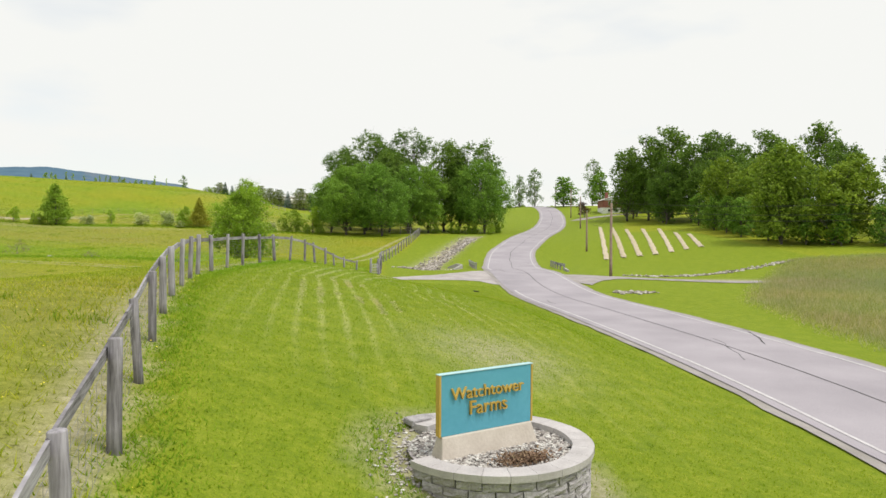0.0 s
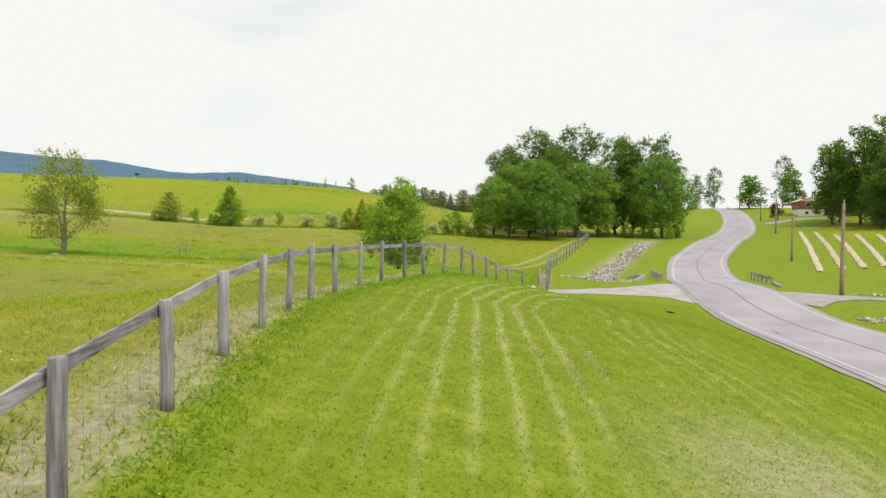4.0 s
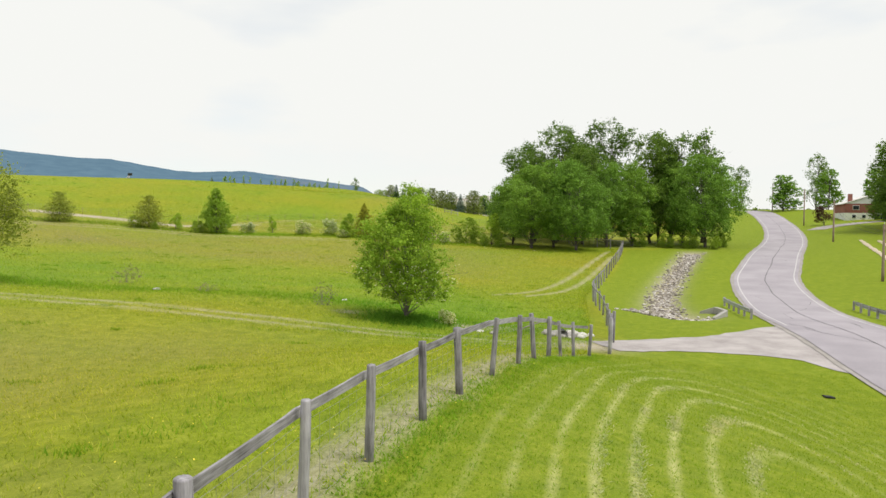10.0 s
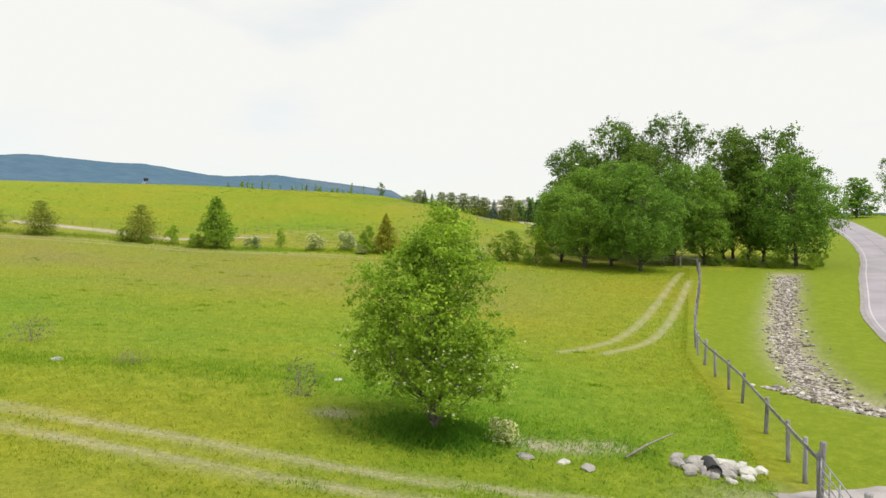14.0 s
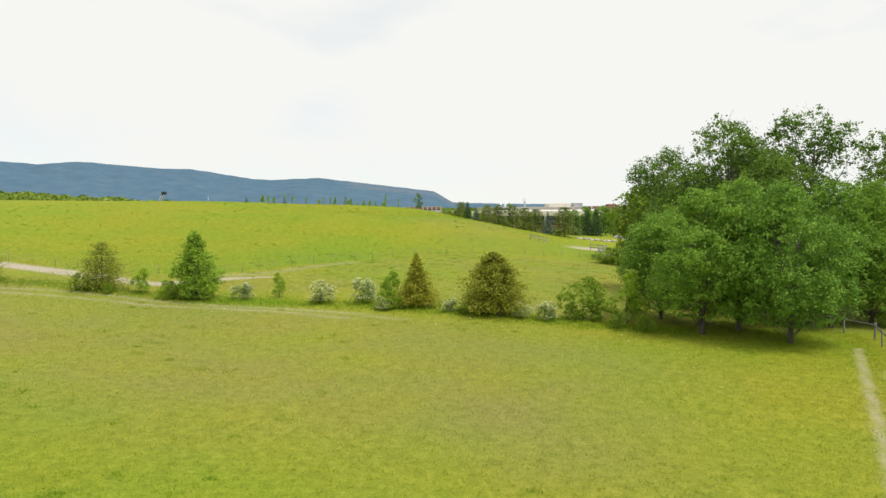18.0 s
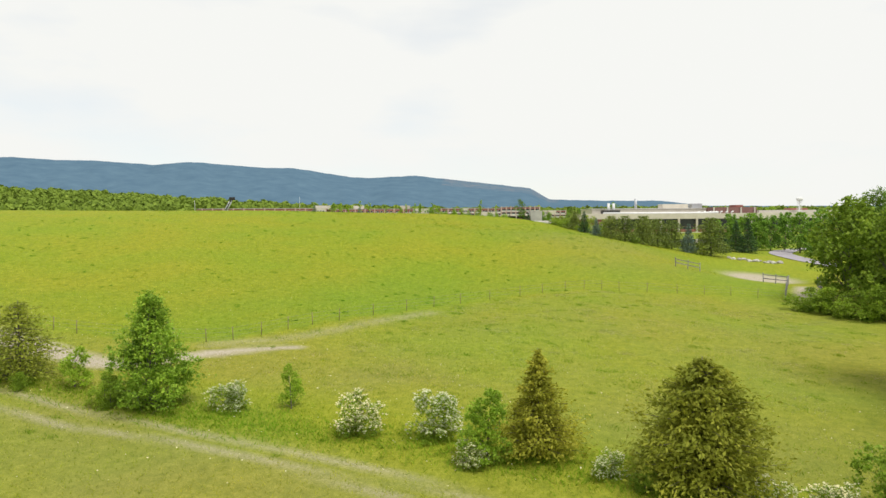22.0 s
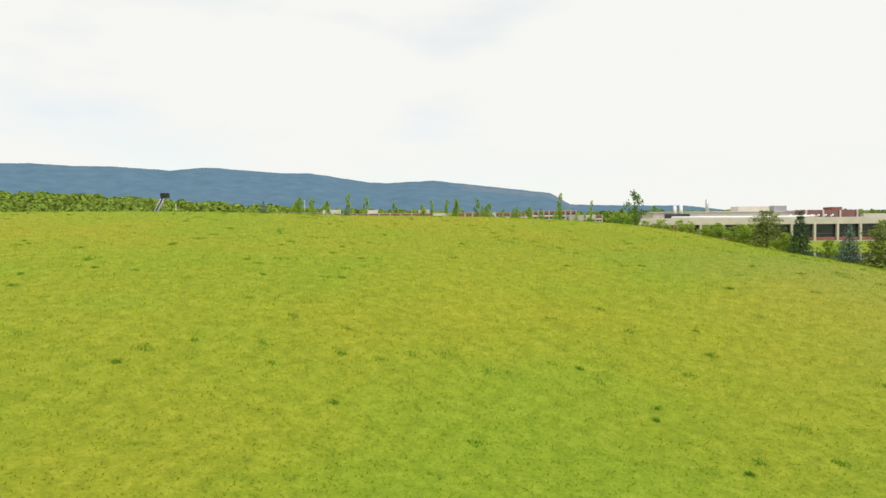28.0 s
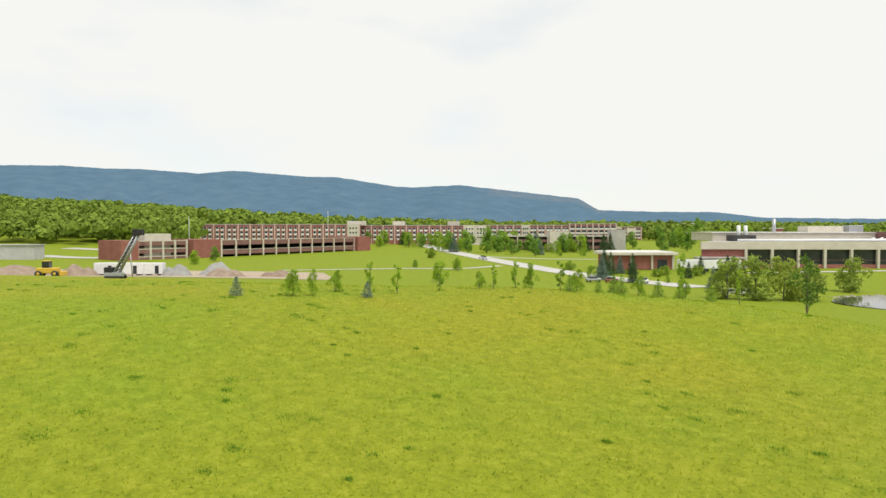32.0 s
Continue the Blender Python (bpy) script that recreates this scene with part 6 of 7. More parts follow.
pavilion = empty("brick_pavilion", site(58.5, 246, 4), "low red brick pavilion with a broad pale flat roof", "building")
part("wall", box("wall", (22, 16, 5.0), BRICK_RED, (11.5, 8, 2.5)), pavilion)
part("roof", box("roof", (25, 19, 0.9), CREAM, (11.5, 8, 5.5), 0.05), pavilion, label="pale overhanging flat roof")
part("roof_deck", box("roof_deck", (23, 17, 0.3), ROOF_WHITE, (11.5, 8, 6.1)), pavilion)
for x in (0.2, 7.5, 15, 22.6):
    part("column", box("column", (0.7, 0.6, 5.1), CREAM, (x, -0.3, 2.55), 0.03), pavilion)
part("doorway", box("doorway", (3.4, 0.3, 3.4), GLASS_DARK, (18.8, -0.1, 1.7)), pavilion, label="dark glazed doorway")

plant_hall = empty("factory_hall", site(94, 256, -3.3), "long cream and brick hall with tall dark openings between columns", "building")
FL = 150.0
part("fascia", box("fascia", (FL, 1.2, 2.8), CREAM, (FL / 2, 0, 8.2), 0.05), plant_hall, label="deep cream fascia band")
bm = bmesh.new()
lo = [bm.verts.new((x, y, 8.8)) for x, y in ((0.2, 0.7), (FL, 0.7), (FL, 70), (30, 70))]
up = [bm.verts.new(q.co + Vector((0, 0, 0.45))) for q in lo]
bm.faces.new(lo[::-1])
bm.faces.new(up)
for k in range(4):
    bm.faces.new((lo[k], lo[(k + 1) % 4], up[(k + 1) % 4], up[k]))
part("roof", finish(bm, "roof", ROOF_GREY), plant_hall)
part("side_wall", box("side_wall", (0.8, 72, 8.7), CREAM, (15.5, 36, 4.35), 0, Matrix.Rotation(-math.atan2(29.5, 70), 4, "Z")), plant_hall)
part("plinth", box("plinth", (FL - 16, 0.8, 1.4), BRICK_RED, (FL / 2 + 8, 0.3, 0.7)), plant_hall, label="red brick plinth")
part("brick_bay", box("brick_bay", (15.5, 0.7, 6.8), BRICK_RED, (8.2, 0.5, 3.4)), plant_hall, label="red brick bay")
part("dock_canopy", box("dock_canopy", (17, 5, 0.6), ROOF_GREY, (6, -2.2, 3.8), 0.05), plant_hall, label="grey loading dock canopy")
for x in (-2, 6, 14):
    part("canopy_post", box("canopy_post", (0.4, 0.4, 3.6), CONCRETE, (x, -4.4, 1.8)), plant_hall)
part("glazing", box("glazing", (FL - 16, 0.3, 5.6), GLASS_DARK, (FL / 2 + 8, 1.2, 4.1)), plant_hall, label="dark recessed glazing")
for k in range(15):
    part("column", box("column", (0.9, 1.3, 6.9), CREAM, (16 + 9.3 * k, 0, 3.45), 0.04), plant_hall)
for k in range(14):
    part("mullion", box("mullion", (8.3, 0.12, 0.14), BRICK_DARK, (20.6 + 9.3 * k, 0.98, 2.9)), plant_hall)
part("upper_storey", box("upper_storey", (88, 30, 3.4), CREAM, (60, 52, 10.8)), plant_hall, label="set-back cream upper storey")
part("upper_roof", box("upper_roof", (89, 31, 0.3), ROOF_WHITE, (60, 52, 12.65)), plant_hall)
part("upper_brick", box("upper_brick", (25, 22, 3.8), BRICK_DARK, (94, 40, 11.1)), plant_hall, label="dark red brick upper storey")
part("upper_brick", box("upper_brick", (4.5, 8, 1.4), BRICK_RED, (98, 36, 13.6)), plant_hall, label="small brick stair head")
for k in range(4):
    part("pilaster", box("pilaster", (0.7, 0.5, 3.7), CREAM, (82.5 + 7.6 * k, 28.7, 11.1)), plant_hall)
part("upper_wall", box("upper_wall", (43.5, 20, 2.0), CREAM, (128.4, 36, 10.2)), plant_hall, label="set-back cream roof wall")
part("roof_unit", box("roof_unit", (11, 5, 1.1), BRICK_RED, (131, 34, 11.75)), plant_hall, label="low red roof unit")
part("duct", tube("duct", [(16, 8, 9.9), (40, 10, 9.9), (44, 14, 9.9), (70, 16, 9.9), (80, 16, 10.2)], 0.55, WHITE, 8), plant_hall, label="long white roof duct")
part("plant_room", box("plant_room", (9, 8, 2.6), SHADOW_DEEP, (25, 30, 10.4)), plant_hall, label="dark roof plant room")
for x in (24.0, 26.8):
    part("stack", tube("stack", [(x, 30, 10), (x, 30, 15.6)], [0.8, 0.7], WHITE, 12), plant_hall, label="white exhaust stack")
part("stack", tube("stack", [(42, 40, 10), (42, 40, 18.4)], [0.7, 0.7], STEEL, 12), plant_hall, label="grey steel stack")
part("penthouse", box("penthouse", (15, 10, 2.6), CREAM, (70, 60, 14.1), 0.05), plant_hall, label="cream roof penthouse")
part("penthouse", box("penthouse", (6, 6, 2.9), STEEL, (82, 56, 14.2), 0.05), plant_hall, label="grey roof plant tower")
for k in range(7):
    part("roof_vent", tube("roof_vent", [(70 + 3.0 * k, 18, 9), (70 + 3.0 * k, 18, 10.4), (71 + 3.0 * k, 18, 10.7)], 0.35, WHITE, 8), plant_hall)

# trees and clutter between the campus buildings
rc = random.Random(8)
spots = [(rc.uniform(-6, 78), rc.uniform(392, 422), rc.uniform(0.55, 0.95)) for _ in range(16)] + [(rc.uniform(-60, 130), rc.uniform(455, 500), rc.uniform(0.6, 0.95)) for _ in range(16)] + [(rc.uniform(112, 330), rc.uniform(400, 560), rc.uniform(0.8, 1.2)) for _ in range(22)]
rows("leafy green tree between the campus buildings", "maple_tree", far_maple, [(*tuple(site(u, v).translation)[:2], 37 * k, s) for k, (u, v, s) in enumerate(spots) if k % 2], "campus trees")
rows("light green tree between the campus buildings", "maple_tree", far_fresh, [(*tuple(site(u, v).translation)[:2], 53 * k, s * 0.9) for k, (u, v, s) in enumerate(spots) if not k % 2], "campus trees")
rows("dark conifer beside the brick pavilion", "spruce_tree", spruce, [(*tuple(site(u, v).translation)[:2], 40 * k, s) for k, (u, v, s) in enumerate(((51, 222, 1.15), (54, 226, 1.0), (61, 226, 0.95), (83, 226, 0.85), (90, 222, 0.9)))], "campus conifers")
rows("blue spruce beside the brick pavilion", "spruce_tree", blue, [(*tuple(site(u, v).translation)[:2], 40 * k, s) for k, (u, v, s) in enumerate(((58, 230, 0.9), (88, 212, 1.1), (56, 424, 1.9), (6, 395, 1.6)))], "campus conifers")
rows("low rounded campus shrub", "bush", shrub, [(*tuple(site(u, v).translation)[:2], 60 * k, s) for k, (u, v, s) in enumerate(((70, 222, 1.3), (76, 222, 1.2), (80, 220, 1.4), (66, 216, 1.1), (44, 244, 1.4), (-6, 330, 2.0), (60, 400, 2.2), (68, 398, 2.4), (75, 402, 2.2)))], "campus shrubs", "bush", "stems")

# machinery and stores in the yard
def on_site(u, v, turn=0.0, scale=1.0):
    q = site(u, v).translation
    return pose(q.x, q.y, surface_z(q.x, q.y) - 0.05, 0, 0, 30.8 + turn) @ Matrix.Diagonal((scale, scale, scale, 1))


RIG_AT = on_site(-48.6, 104, 0, 0.5)
rig = empty("drill_rig", RIG_AT, "tracked drill rig with a tall leaning lattice mast", "drill rig")
for sx in (-0.75, 0.75):
    for sy in (-0.6, 0.6):
        part("mast_rail", tube("mast_rail", [(sx, sy, 1.0), (6.6 + sx * 0.7, sy * 0.7, 13.4)], 0.26, STEEL, 6), rig)
for k in range(12):
    t = k / 12
    part("lattice", tube("lattice", [(6.6 * t - 0.7, -0.5, 1 + 12.4 * t), (6.6 * (t + 0.08) + 0.6, -0.5, 1 + 12.4 * (t + 0.08))], 0.18, BLACK, 5), rig)
part("mast_head", box("mast_head", (3.0, 1.8, 1.8), BLACK, (6.9, 0, 13.8), 0.1), rig, label="black mast head")
part("strut", tube("strut", [(5.0, 0, 0.6), (4.4, 0, 8.4)], 0.16, STEEL, 6), rig)
part("cabin", box("cabin", (2.4, 2.2, 2.4), BLACK, (-1.8, 0, 2.2), 0.1), rig)
part("body", box("body", (5.0, 2.6, 1.3), STEEL, (-0.4, 0, 1.2), 0.1), rig)
for sy in (-1.3, 1.3):
    part("track", box("track", (5.6, 0.6, 0.9), BLACK, (0, sy, 0.45), 0.25), rig)
loader = empty("wheel_loader", on_site(-93, 165, 8), "yellow wheel loader parked on bare earth", "wheel loader")
part("body", box("body", (4.6, 2.2, 1.3), YELLOW, (0, 0, 1.5), 0.15), loader)
cabin = part("cabin", box("cabin", (1.6, 1.9, 1.6), GLASS_DARK, (-0.2, 0, 2.9), 0.08), loader)
part("cabin_roof", box("cabin_roof", (1.8, 2.0, 0.15), YELLOW, (-0.2, 0, 3.75), 0.04), cabin)
for x in (-1.7, 1.9):
    for y in (-1.15, 1.15):
        wheel = part("wheel", tube("wheel", [(x, y - 0.28, 0.75), (x, y + 0.28, 0.75)], 0.75, BLACK, 16), loader)
        part("rim", tube("rim", [(x, y - 0.3, 0.75), (x, y + 0.3, 0.75)], 0.36, YELLOW, 12), wheel)
part("bucket", box("bucket", (1.0, 2.6, 1.0), YELLOW, (3.4, 0, 0.8), 0.1), loader)
part("lift_arm", tube("lift_arm", [(1.2, 0.7, 1.9), (3.2, 0.7, 1.0)], 0.18, YELLOW, 6), loader)
for u, v, w in ((-92, 192, 6), (-84.5, 190, 7), (-79, 192, 5)):
    tr = empty("site_trailer", on_site(u, v, 6), "white site trailer with a dark door", "trailer", "site trailers")
    part("body", box("body", (w, 3, 3.0), WHITE, (0, 0, 2.0), 0.06), tr)
    part("door", box("door", (1.0, 0.1, 2.2), GLASS_DARK, (w * 0.2, -1.53, 1.7)), tr)
    for x in (-w * 0.3, w * 0.3):
        part("wheel", tube("wheel", [(x, -1.4, 0.4), (x, 1.4, 0.4)], 0.42, BLACK, 12), tr)
shed = empty("grey_shed", site(-196, 300, 0), "long plain grey shed wall at the yard's edge", "shed")
part("wall", box("wall", (42, 8, 7.2), plain("pale grey cladding", (0.42, 0.41, 0.42), (0.55, 0.54, 0.54), 0.4, 0.7), (0, 4, 3.6), 0.05), shed)
part("roof", box("roof", (43, 9, 0.3), ROOF_GREY, (0, 4, 7.3)), shed)
HEAP_EARTH = plain("heaped brown earth", (0.2, 0.14, 0.1), (0.36, 0.28, 0.21), 0.6, 0.95, bump=0.6)
HEAP_GREY = plain("heaped crushed stone", (0.24, 0.24, 0.22), (0.38, 0.37, 0.35), 0.8, 0.95, bump=0.6)
for k, (u, v, w, h, mat) in enumerate(((-120, 192, 22, 2.6, HEAP_EARTH), (-97, 186, 9, 2.8, HEAP_EARTH), (-73, 192, 7, 3.0, HEAP_GREY), (-63, 196, 9, 3.2, HEAP_GREY), (-58, 186, 9, 2.0, HEAP_EARTH), (-45, 190, 8, 1.6, HEAP_EARTH))):
    bm = bmesh.new()
    bmesh.ops.create_grid(bm, x_segments=16, y_segments=16, size=1.0)
    for vv in bm.verts:
        r = vv.co.length
        vv.co = Vector((vv.co.x * w * 0.6, vv.co.y * w * 0.5, h * max(0, 1 - r * r) ** 0.8 * (1 + 0.5 * noise.noise(vv.co * 2.2 + Vector((k, 0, 0)))) - 0.15))
    heap = tagged(new("spoil_heap", finish(bm, "spoil_heap", mat, True)), "heap of brown earth in the works yard" if mat is HEAP_EARTH else "heap of grey crushed stone in the works yard", "spoil heap", "spoil heaps")
    w_at = site(u, v).translation
    heap.matrix_basis = pose(w_at.x, w_at.y, surface_z(w_at.x, w_at.y), 0, 0, 30)
PAVING = plain("pale concrete paving", (0.42, 0.4, 0.37), (0.56, 0.54, 0.5), 0.15, 0.9)


def camp_line(pts, step=3.0):
    return smooth_line([tuple(site(u, v).translation)[:2] for u, v in pts], step)


ribbon("campus_road", camp_line([(-22, 560), (-8, 470), (10, 375), (27, 290), (40, 235), (52, 205), (66, 180)]), 5.0, 5.0, PAVING, 0.12, 2, label="pale campus road sweeping between lawns", category="road")
ribbon("campus_road", camp_line([(14, 350), (30, 335), (48, 322), (70, 318)]), 2.0, 2.0, PAVING, 0.1, 2, label="pale side path across the campus lawn", category="path")
ribbon("footpath", camp_line([(-54, 232), (-36, 240), (-14, 248), (6, 250), (22, 268)]), 1.6, 1.6, PAVING, 0.1, 2, label="pale footpath along the foot of the hill", category="path")
ribbon("campus_road", camp_line([(-190, 330), (-165, 318), (-140, 320), (-128, 345), (-150, 372), (-210, 392)]), 5.0, 5.0, PAVING, 0.12, 2, label="pale road curving round the works yard", category="road")
YARD = camp_line([(-230, 214), (-150, 200), (-100, 198), (-60, 200), (-34, 206)])
ribbon("works_yard", YARD, np.interp(np.arange(200), [0, 20, 45, 60, 66], [48, 44, 34, 22, 8])[:len(YARD)], 34, DIRT, 0.06, 8, 1.5, 71, label="bare tan earth of the works yard", category="yard")
ribbon("campus_road", smooth_line([(-20, 330), (-33, 300), (-37, 276), (-34, 260), (-28, 250), (-21, 243)], 2.5), 2.4, 2.4, ASPHALT, 0.1, 2, label="grey drive below the hill", category="road")
ribbon("campus_road", camp_line([(100, 232), (135, 236), (175, 242), (230, 250)]), 2.0, 2.0, PAVING, 0.12, 2, label="pale path before the long hall", category="path")
wm, n, l, b = material("still pond water", 0.06, 0, 0.5)
b.inputs["Base Color"].default_value = (0.05, 0.055, 0.04, 1)
bump_node(n, l, b, noise_node(n, l, 1.2, 3, place_vec(n)), 0.12, 0.05)
bm = bmesh.new()
bmesh.ops.create_circle(bm, cap_ends=True, segments=40, radius=1.0)
pond = tagged(new("pond", finish(bm, "pond", wm)), "still dark pond below the hill", "pond", kind="structure")
pond.matrix_basis = pose(-66, 356, 6.6, 0, 0, 20) @ Matrix.Diagonal((27, 19, 1, 1))
stones_along("riprap", smooth_line([(-92, 362), (-84, 372), (-70, 378), (-52, 376)], 1), 0.8, 260, (0.2, 0.5), "pale stones along the pond's bank", 26)
for k, (x, y, tone) in enumerate(((-112, 352, WHITE), (-108.5, 354, WHITE), (-150.5, 372, STEEL), (-146, 374, BRICK_RED), (-138, 378, WHITE), (-232, 464, STEEL), (-236, 470, WHITE))):
    car = empty("parked_car", pose(x, y, surface_z(x, y) + 0.12, 0, 0, 25 * k), "parked pale car beside the campus road" if tone is not BRICK_RED else "parked red car beside the campus road", "car", "parked cars")
    bm = bmesh.new()
    add_box(bm, (4.4, 1.75, 0.62), (0, 0, 0.68), None, 0.14)
    part("body", finish(bm, "body", tone), car)
    bm = bmesh.new()
    add_box(bm, (2.3, 1.55, 0.55), (-0.2, 0, 1.22), None, 0.18)
    part("cabin", finish(bm, "cabin", GLASS_DARK), car)
    for sx in (-1.4, 1.4):
        for sy in (-0.78, 0.78):
            part("wheel", tube("wheel", [(sx, sy - 0.1, 0.32), (sx, sy + 0.1, 0.32)], 0.32, BLACK, 12), car)
for k, (u, v) in enumerate(((90, 236), (97, 238), (84, 240))):
    lorry = empty("box_trailer", site(u, v, 8), "white box trailer at the loading dock", "trailer", "box trailers")
    part("box", box("box", (7.5, 2.5, 2.8), WHITE, (0, 0, 2.4), 0.05), lorry)
    for x in (-2.6, -1.6, 2.6):
        part("wheel", tube("wheel", [(x, -1.15, 0.5), (x, 1.15, 0.5)], 0.5, BLACK, 12), lorry)
tower = empty("water_tower", pose(-35, 532, 9.3) @ Matrix.Scale(0.46, 4), "pale water tower on thin legs", "water tower")
v, f = [], []
add_tube(v, f, [(0, 0, 29.8), (0, 0, 31.2), (0, 0, 33.2), (0, 0, 34.6)], [2.4, 3.8, 3.8, 1.4], 20)
part("tank", from_arrays("tank", v, f, WHITE, True), tower)
for k in range(6):
    part("leg", tube("leg", [(3.4 * math.cos(k * 1.047), 3.4 * math.sin(k * 1.047), -5), (2.3 * math.cos(k * 1.047), 2.3 * math.sin(k * 1.047), 30.2)], 0.2, WHITE, 6), tower)
part("riser", tube("riser", [(0, 0, -5), (0, 0, 30)], 0.55, WHITE, 8), tower)
for u, v, w, h in ((244, 700, 9, 18.6), (330, 700, 60, 14), (230, 520, 50, 9), (430, 760, 70, 15)):
    blk = empty("far_building", site(u, v, -6), "far pale flat-roofed campus building", "building", "far buildings")
    part("wall", box("wall", (w, 14, h), BRICK_RED if w > 40 else CREAM, (0, 0, h / 2)), blk)
    part("roof", box("roof", (w + 0.6, 14.6, 0.8), ROOF_WHITE, (0, 0, h)), blk)

# far woods, crown by crown
rs = np.random.RandomState(77)
def sprays(name, c, out, size, mat, rng):
    """Overlapping leafy sprays that face outwards from their crown."""
    n = len(c)
    nor = out + 0.35 * rng.normal(size=(n, 3))
    nor /= np.linalg.norm(nor, axis=1)[:, None]
    a = np.cross(nor, rng.normal(size=(n, 3)))
    a /= np.linalg.norm(a, axis=1)[:, None] + 1e-9
    b = np.cross(nor, a)
    s = (size * rng.uniform(0.6, 1.3, n))[:, None]
    v = np.stack([c - a * s, c + b * s * 0.8, c + a * s, c - b * s * 0.8], 1)
    me = bpy.data.meshes.new(name)
    me.vertices.add(4 * n)
    me.vertices.foreach_set("co", v.ravel())
    me.loops.add(4 * n)
    me.loops.foreach_set("vertex_index", np.arange(4 * n, dtype=np.int32))
    me.polygons.add(n)
    me.polygons.foreach_set("loop_start", np.arange(0, 4 * n, 4, dtype=np.int32))
    me.polygons.foreach_set("loop_total", np.full(n, 4, dtype=np.int32))
    me.materials.append(mat)
    me.update()
    return me


cs, outs, size = [], [], []
for _ in range(15000):
    u, v = rs.uniform(-900, 900), rs.uniform(380, 1900)
    left = u < -0.352 * v
    if v < (415 if left else 560 + 0.10 * abs(u)):
        continue
    if rs.uniform() > (1.0 if left else 0.62) * (560 / v) ** 0.9 + 0.08 or (u > 20 and v < 720 and rs.uniform() < 0.6):
        continue
    p = site(u, v).translation
    g, h, r = ground_z(p.x, p.y), rs.uniform(11, 17), rs.uniform(4.5, 7.5) * (1 + v / 2200)
    m = 120 if v < 760 else 40
    d = rs.normal(size=(m, 3))
    d /= np.linalg.norm(d, axis=1)[:, None]
    d[:, 2] = np.abs(d[:, 2]) * 1.1 - 0.35
    cs.append(np.array([p.x, p.y, g + h - r * 0.8]) + d * r * rs.uniform(0.78, 1.0, (m, 1)))
    outs.append(d)
    size.append(np.full(m, r * (0.24 if m > 50 else 0.38)))
WOODS_LEAF = foliage("far woodland leaves", (0.16, 0.235, 0.04), (0.23, 0.32, 0.05), (0.3, 0.39, 0.065), 0.8, 0.2)
far_woods = tagged(new("far_woods", sprays("far_woods", np.vstack(cs), np.vstack(outs), np.concatenate(size), WOODS_LEAF, rs)), "belt of light green woods below the ridge", "woods", kind="stuff")

# ---- grass, clumps and flowers ----
def sheet_z(x, y):
    i = np.clip(np.searchsorted(gx, x) - 1, 0, nx - 2)
    j = np.clip(np.searchsorted(gy, y) - 1, 0, ny - 2)
    u, w = (x - gx[i]) / (gx[i + 1] - gx[i]), (y - gy[j]) / (gy[j + 1] - gy[j])
    return (GZ[j, i] * (1 - u) + GZ[j, i + 1] * u) * (1 - w) + (GZ[j + 1, i] * (1 - u) + GZ[j + 1, i + 1] * u) * w


def blades(name, x, y, tall, wide, mat, seed, lean=(0.5, 1.5)):
    """Single leaning blades standing on the ground sheet."""
    r = np.random.RandomState(seed)
    n = len(x)
    z = sheet_z(x, y)
    b = r.uniform(0, 2 * math.pi, n)
    a = b - math.pi / 2 + r.normal(0, 0.5, n)
    tall = tall * r.uniform(0.5, 1.25, n)
    wide = wide * r.uniform(0.7, 1.3, n)
    v = np.empty((n, 3, 3))
    v[:, 0] = np.stack([x - np.cos(a) * wide, y - np.sin(a) * wide, z - 0.01], 1)
    v[:, 1] = np.stack([x + np.cos(a) * wide, y + np.sin(a) * wide, z - 0.01], 1)
    k = tall * r.uniform(*lean, n)
    v[:, 2] = np.stack([x + np.cos(b) * k, y + np.sin(b) * k, z + tall * 0.85], 1)
    me = bpy.data.meshes.new(name)
    me.vertices.add(3 * n)
    me.vertices.foreach_set("co", v.ravel())
    me.loops.add(3 * n)
    me.loops.foreach_set("vertex_index", np.arange(3 * n, dtype=np.int32))
    me.polygons.add(n)
    me.polygons.foreach_set("loop_start", np.arange(0, 3 * n, 3, dtype=np.int32))
    me.polygons.foreach_set("loop_total", np.full(n, 3, dtype=np.int32))
    for key, field in (("dry", dry), ("lush", lush)):
        at = me.attributes.new(key, "FLOAT", "POINT")
        i, j = np.clip(np.searchsorted(gx, x), 0, nx - 1), np.clip(np.searchsorted(gy, y), 0, ny - 1)
        at.data.foreach_set("value", np.repeat(field[j, i], 3).astype(np.float32))
    me.materials.append(mat)
    me.update()
    return new(name, me)


